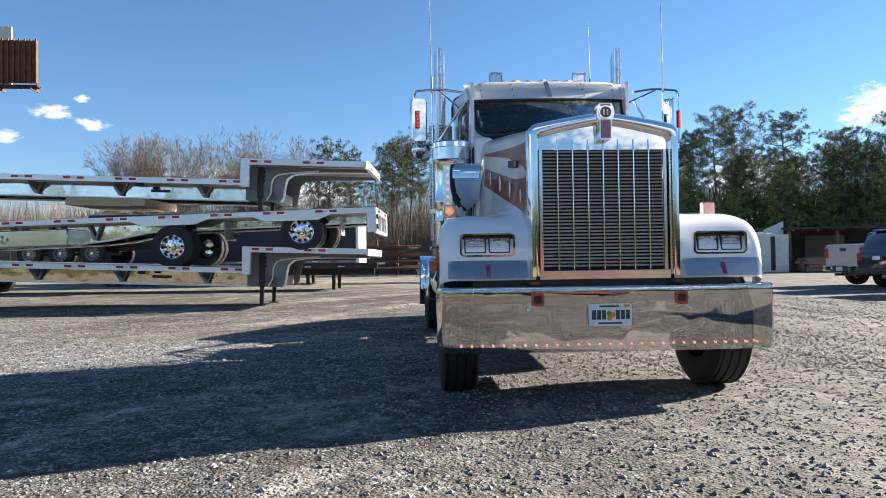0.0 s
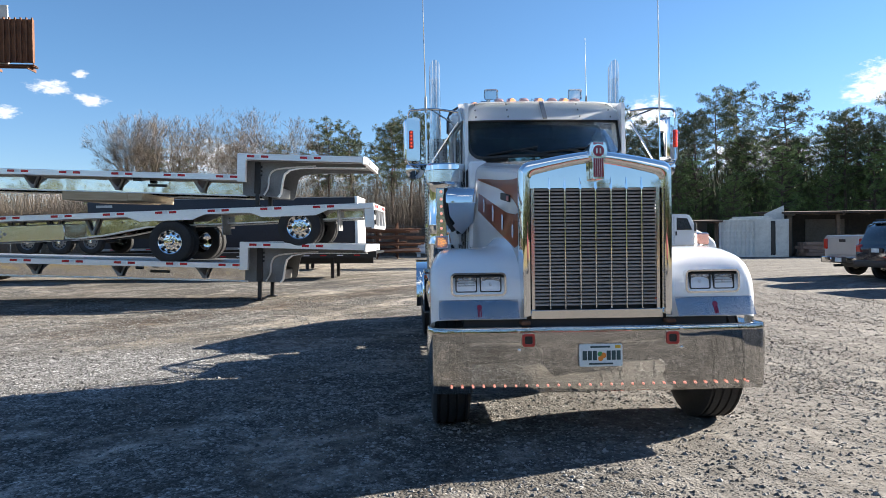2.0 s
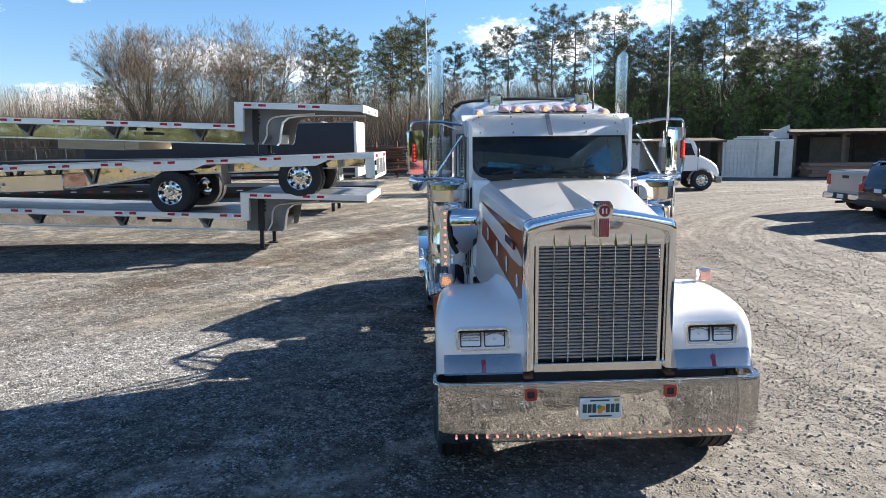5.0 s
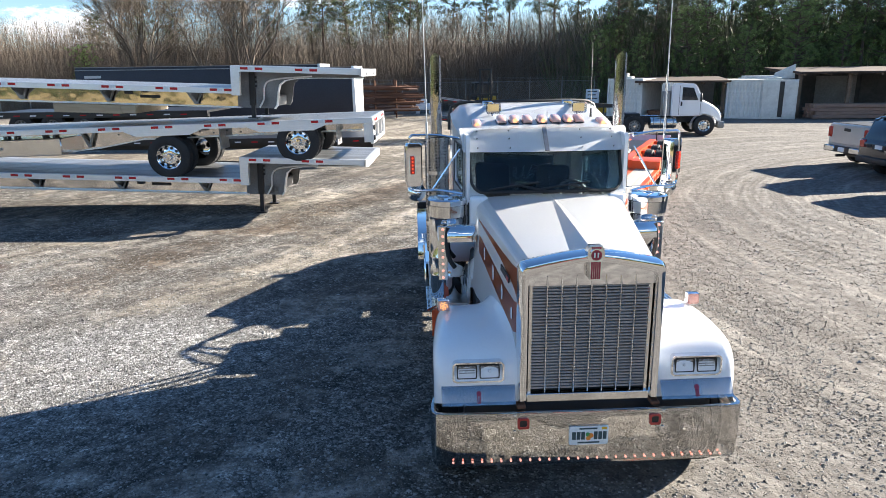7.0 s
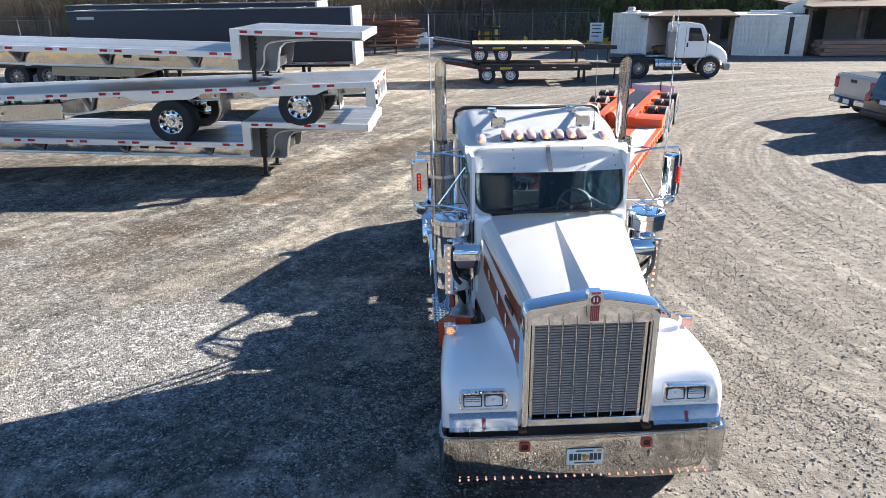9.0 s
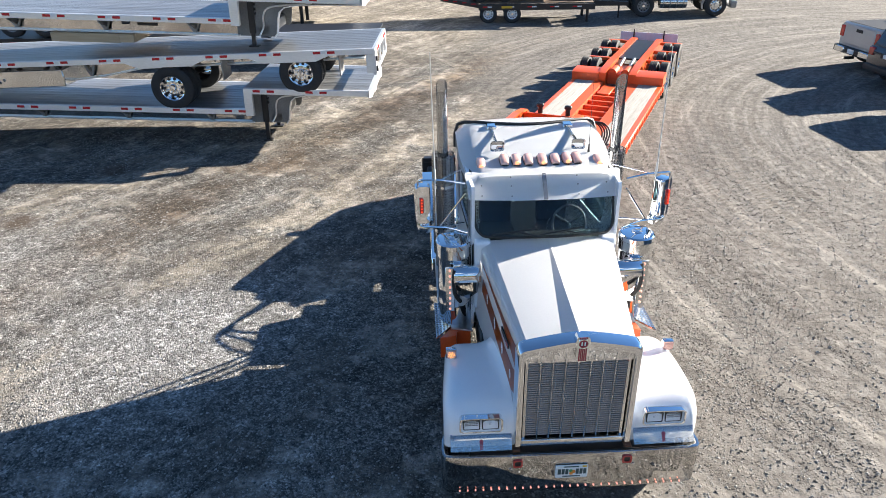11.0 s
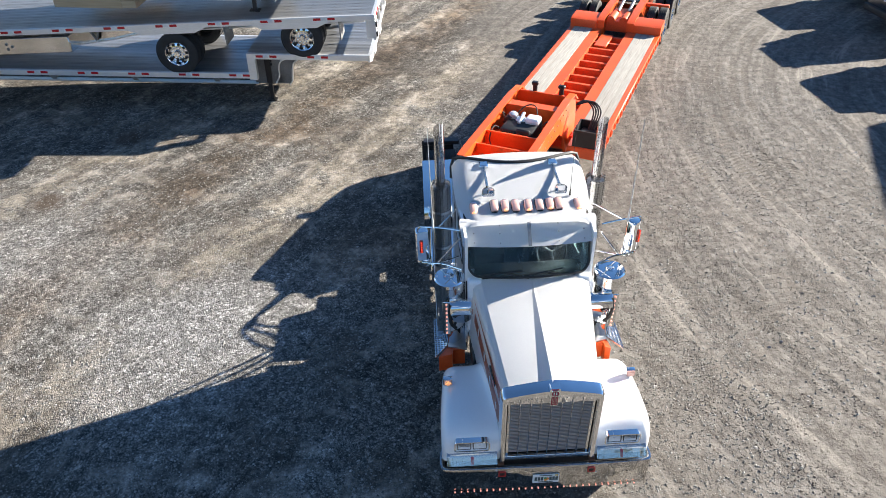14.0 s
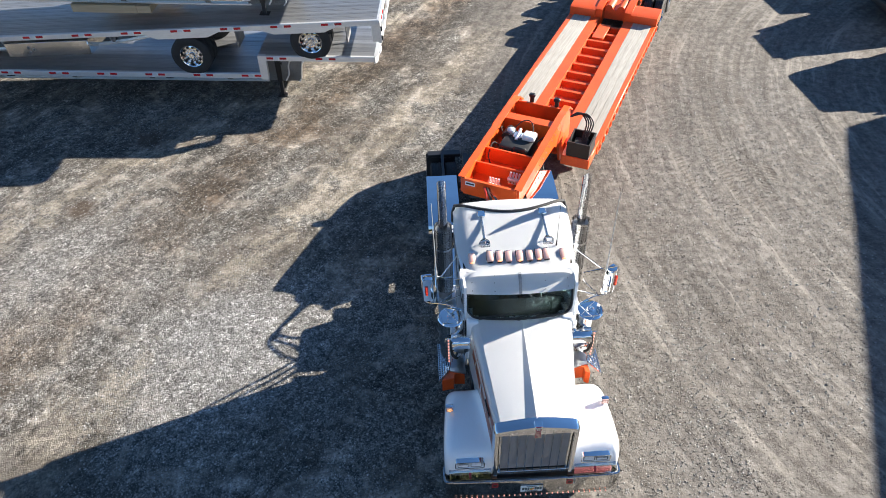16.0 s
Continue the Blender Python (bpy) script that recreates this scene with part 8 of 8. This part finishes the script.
# ---- woods ----
def bare_tree(seed, height, most):
    """A trunk that forks again and again into a round, open crown of fine twigs."""
    rng = random.Random(seed)
    vs, fs = [], []

    def limb(a, b, r0, r1, seg):
        u, v = frame_of(b - a)
        i = len(vs)
        if seg == 2:
            side = (u * math.cos(i) + v * math.sin(i))
            vs.extend((tuple(a - side * r0), tuple(a + side * r0), tuple(b + side * r1), tuple(b - side * r1)))
            fs.append((i, i + 1, i + 2, i + 3))
            return
        for p, r in ((a, r0), (b, r1)):
            for k in range(seg):
                an = 2 * math.pi * k / seg
                vs.append(tuple(p + (u * math.cos(an) + v * math.sin(an)) * r))
        for k in range(seg):
            fs.append((i + k, i + (k + 1) % seg, i + seg + (k + 1) % seg, i + seg + k))

    def grow(p, d, length, r, depth):
        for k in range(2):
            q = p + d * (length / 2)
            limb(p, q, r, r * 0.87, 6 if depth == 0 else (4 if depth < 3 else (3 if depth < 5 else 2)))
            p, r = q, r * 0.87
            d = (d + Vector((rng.gauss(0, 1), rng.gauss(0, 1), rng.gauss(0.25, 0.6))) * 0.11).normalized()
            if k == 0 and 0 < depth < most and rng.random() < 0.55:
                fork(p, d, length * rng.uniform(0.45, 0.7), r * 0.55, depth + 1, rng.uniform(0.6, 1.0))
        if depth < most:
            n = 3 if rng.random() < (0.75 if depth == 0 else 0.22) else 2
            for k in range(n):
                fork(p, d, length * rng.uniform(0.62, 0.82), r * rng.uniform(0.62, 0.80), depth + 1, rng.uniform(0.24, 0.60))

    def fork(p, d, length, r, depth, wide):
        u, v = frame_of(d)
        a = rng.uniform(0, 6.283)
        nd = (d + (u * math.cos(a) + v * math.sin(a)) * wide + Vector((0, 0, 0.10))).normalized()
        grow(p, nd, length, max(r, 0.007), depth)

    grow(Vector((0, 0, -0.3)), Vector((rng.uniform(-0.06, 0.06), rng.uniform(-0.06, 0.06), 1)).normalized(), height * 0.27, height * 0.013, 0)
    return vs, fs


def needle_clump(vs, fs, c, r, n, rng):
    for _ in range(n):
        d = Vector((rng.gauss(0, 1), rng.gauss(0, 1), rng.gauss(0.15, 0.8)))
        d.normalize()
        side = d.cross(Vector((rng.gauss(0, 1), rng.gauss(0, 1), rng.gauss(0, 1)))).normalized() * r * 0.05
        p = c + d * r * rng.uniform(0.0, 0.45)
        q = c + d * r * rng.uniform(0.75, 1.2)
        i = len(vs)
        vs.extend((tuple(p - side * 0.6), tuple(p + side * 0.6), tuple(q + side), tuple(q - side)))
        fs.append((i, i + 1, i + 2, i + 3))


def pine_tree(seed, height, low=0.45, full=1.0, per=8, blades=42, coarse=0.72):
    rng = random.Random(seed)
    tv, tf, cv, cf = [], [], [], []
    bm = BM()
    bend = [Vector((0.25 * math.sin(k * 0.7 + seed), 0.25 * math.cos(k * 0.9 + seed), 0)) * (k / 8) for k in range(9)]
    pts = [Vector((0, 0, height * k / 8 - 0.3)) + bend[k] for k in range(9)]
    tube(bm, pts, lambda t: height * 0.0125 * (1 - t) + 0.03, 7)
    n = int(36 * full)
    for k in range(n):
        t = low + (1 - low) * (k / n) ** 0.9
        z = height * t
        base = pts[min(int(t * 8), 7)].lerp(pts[min(int(t * 8), 7) + 1], t * 8 - int(t * 8)) if t < 1 else pts[-1]
        a = k * 2.4 + rng.uniform(-0.5, 0.5)
        reach = height * (0.05 + 0.15 * math.sin(math.pi * min(1, (1 - t) / (1 - low) * 0.85 + 0.12))) * rng.uniform(0.55, 1.15) * full ** 0.3
        tip = base + Vector((math.cos(a) * reach, math.sin(a) * reach, reach * rng.uniform(0.0, 0.55)))
        tube(bm, [base, base.lerp(tip, 0.5) + Vector((0, 0, -0.06 * reach)), tip], lambda q: 0.055 * (1 - q) + 0.012, 4, False)
        for j in range(per):
            q = 0.34 + 0.70 * j / (per - 1)
            c = base.lerp(tip, q) + Vector((rng.gauss(0, 0.34), rng.gauss(0, 0.34), rng.gauss(0.10, 0.24)))
            needle_clump(cv, cf, c, height * 0.029 * coarse * rng.uniform(0.6, 1.4), blades, rng)
    return put_mesh("trunk", bm, "pine_bark"), cv, cf


def raw_mesh(name, vs, fs, mat):
    me = bpy.data.meshes.new(name)
    me.from_pydata(vs, [], fs)
    me.materials.append(MATS[mat])
    return me


BARE = []
for k in range(6):
    vs, fs = bare_tree(20 + k, 13.5 + 0.9 * (k % 3), 8 if k < 3 else 6)
    BARE.append(raw_mesh("crown", vs, fs, "bark"))
PINES = []
for k in range(5):
    trunk, cv, cf = pine_tree(50 + k, 17.0 + 1.0 * k, 0.42 + 0.05 * (k % 3))
    PINES.append((trunk, raw_mesh("crown", cv, cf, "needles")))
YOUNG = []
for k in range(2):
    trunk, cv, cf = pine_tree(80 + k, 7.5 + k, 0.12, 1.1)
    YOUNG.append((trunk, raw_mesh("crown", cv, cf, "young_needles")))

rng = random.Random(77)


def plant(kind, x, y, scale, k):
    m = pose(x, y, ground_height(x, y) - 0.1, rng.uniform(-2, 2), rng.uniform(-2, 2), rng.uniform(0, 360)) @ Matrix.Scale(scale, 4)
    if kind == "bare":
        t = thing("bare_tree", m, "leafless grey-brown tree in the winter wood", "tree", "winter wood")
        part("crown", BARE[k % 3 + (0 if scale > 0.9 else 3)], "", t)
    else:
        pick, name = (PINES, "tall dark green pine with a bare lower trunk") if kind == "pine" else (YOUNG, "young bright green pine at the wood's edge")
        t = thing("pine_tree", m, name, "tree", "pines behind the yard")
        trunk, crown = pick[k % len(pick)]
        part("trunk", trunk, "", t)
        part("crown", crown, "", t)


# leafless wood to the left and middle, pines to the right and scattered between
k = 0
for row, (y, gap) in enumerate(((61, 3.2), (65, 3.4), (71, 3.8), (79, 4.4))):
    x = -60.0 - row * 5
    while x < 20 + row * 2:
        f = x * 65.0 / y
        dip = 0.45 if f < -32 else (1.10 if f < -28 else (0.60 if f < -22.5 else (1.0 if f < -18 else (0.55 if f < -1 else 0.68))))
        if row > 1 and dip > 0.9:
            dip = 0.72
        plant("bare", x + rng.uniform(-1.2, 1.2), y + rng.uniform(-2, 2), rng.uniform(0.78, 1.02) * dip, k)
        x += gap * rng.uniform(0.7, 1.3)
        k += 1
for x0, x1, n in ((-31.5, -28.5, 5), (-21.8, -18.5, 4), (-4.0, 3.0, 4)):
    for j in range(n):
        y = rng.uniform(60.5, 70)
        plant("bare", rng.uniform(x0, x1) * y / 65, y, rng.uniform(0.90, 1.06) if x0 < -5 else rng.uniform(0.6, 0.75), k)
        k += 1
for x, y, s in ((-35, 76, 0.50), (-31, 74, 0.56), (-24, 76, 0.52), (-20.5, 74, 0.56), (-16, 76, 0.54), (-13.5, 70, 0.60), (-11.5, 72, 0.64), (-7.0, 70, 0.70), (-5.2, 68, 0.66)):
    plant("pine", x, y, s, k)
    k += 1
for y, gap in ((60.5, 2.9), (67.5, 2.9), (75, 3.4)):
    x = -66.0
    while x < 14:
        plant("bare", x, y + rng.uniform(-2, 2), rng.uniform(0.38, 0.58) * (0.8 if x * 65 / y < -31 else 1.0), k)
        x += gap * rng.uniform(0.6, 1.4)
        k += 1
for row, (y, gap) in enumerate(((61, 3.8), (66, 4.0), (72, 4.2), (80, 4.4))):
    x = 13.0 + 2 * row
    while x < 62 + row * 8:
        plant("pine", x + rng.uniform(-1, 1), y + rng.uniform(-2, 2), rng.uniform(0.52, 0.76) * (0.9 if x < 20 else 1.0), k)
        x += gap * rng.uniform(0.7, 1.3)
        k += 1
for x, y, s in ((-7, 66, 0.82), (-4.5, 70, 0.86), (-1, 72, 0.84), (2.5, 69, 0.80), (8, 70, 0.85), (11, 66, 0.9), (-12, 72, 0.75), (-9.5, 74, 0.8), (-36, 66, 0.55), (5, 75, 0.9), (10, 76, 1.0)):
    plant("pine", x * 1.2, y + 16, s * 0.82, k)
    k += 1
for x, y, s in ((11.5, 59.5, 0.75), (15, 59, 0.8), (18.5, 58, 0.95), (23, 57.5, 0.9), (27, 57, 1.05), (31, 57.5, 0.9), (35, 58, 1.1), (40, 57, 1.0), (45, 58, 1.1), (29, 60, 1.2), (33, 61, 1.25), (37.5, 60.5, 1.2), (25, 61, 1.2), (42.5, 61, 1.2), (49, 60, 1.2), (20.5, 60, 1.1), (-33, 60, 0.7), (-48, 61, 0.7), (13.2, 62, 0.9)):
    plant("young", x, y, s, k)
    k += 1
# trees all round, out of view, to close the horizon
FAR = []
for k in range(3):
    trunk, cv, cf = pine_tree(95 + k, 11.0 + k, 0.2, 0.9, 4, 16, 2.0)
    FAR.append((trunk, raw_mesh("crown", cv, cf, "needles")))
for a in range(46, 300, 2):
    d = rng.uniform(66, 95)
    x, y = d * math.sin(radians(a)), d * math.cos(radians(a))
    t = thing("pine_tree", pose(x, y, 0, 0, 0, rng.uniform(0, 360)) @ Matrix.Scale(rng.uniform(0.6, 1.1), 4), "dark green pine closing the yard's horizon", "tree", "pines round the yard")
    part("trunk", FAR[a % 3][0], "", t)
    part("crown", FAR[a % 3][1], "", t)


def undergrowth(name, n, x0, x1, y0, y1, low, high, mat, label, seed, lean=0.35, thick=0.03):
    g = np.random.default_rng(seed)
    x, y = g.uniform(x0, x1, n), g.uniform(y0, y1, n)
    h = low + (high - low) * g.random(n) ** 2
    z = np.array([ground_height(a, b) for a, b in zip(x, y)]) - 0.1
    ang = g.uniform(0, 6.283, n)
    dx, dy = np.cos(ang) * thick, np.sin(ang) * thick
    lx, ly = g.normal(0, lean, n) * h, g.normal(0, lean, n) * h
    a = np.stack([x - dx, y - dy, z], -1)
    b = np.stack([x + dx, y + dy, z], -1)
    c = np.stack([x + lx + dx * 0.4, y + ly + dy * 0.4, z + h], -1)
    d = np.stack([x + lx - dx * 0.4, y + ly - dy * 0.4, z + h], -1)
    v = np.stack([a, b, c, d], 1).reshape(-1, 3)
    f = np.arange(4 * n).reshape(-1, 4)
    return tagged(new(name, raw_mesh(name, v.tolist(), f.tolist(), mat)), label, "brush", kind="stuff")


undergrowth("brush", 36000, -75, 24, 58.0, 84, 0.6, 4.0, "twigs", "tangled brown winter brush under the trees", 1, 0.5, 0.012)
undergrowth("saplings", 110000, -85, 26, 60.0, 95, 1.5, 8.0, "twigs", "thin bare saplings filling the winter wood", 6, 0.20, 0.011)
undergrowth("brush", 40000, 12, 70, 64, 90, 2.0, 7.5, "needles", "dark green thicket filling the pine wood", 8, 0.30, 0.06)
undergrowth("brush", 16000, 8, 66, 58.5, 78, 0.5, 5.5, "needles", "dark green brush under the pines", 2, 0.35, 0.05)
# thickets out of view, added to darken what the bright metal mirrors
for x0, x1, y0, y1 in ((-100, 100, -100, -74), (70, 100, -74, 50), (-100, -76, -74, 50)):
    undergrowth("brush", 9000, x0, x1, y0, y1, 2.5, 9.0, "needles", "dark green thicket closing the yard's horizon", 12, 0.3, 0.30)
undergrowth("weeds", 9000, -62, 12, 56.7, 58.6, 0.2, 1.1, "dry_leaves", "dry weeds along the fence", 3, 0.4, 0.012)
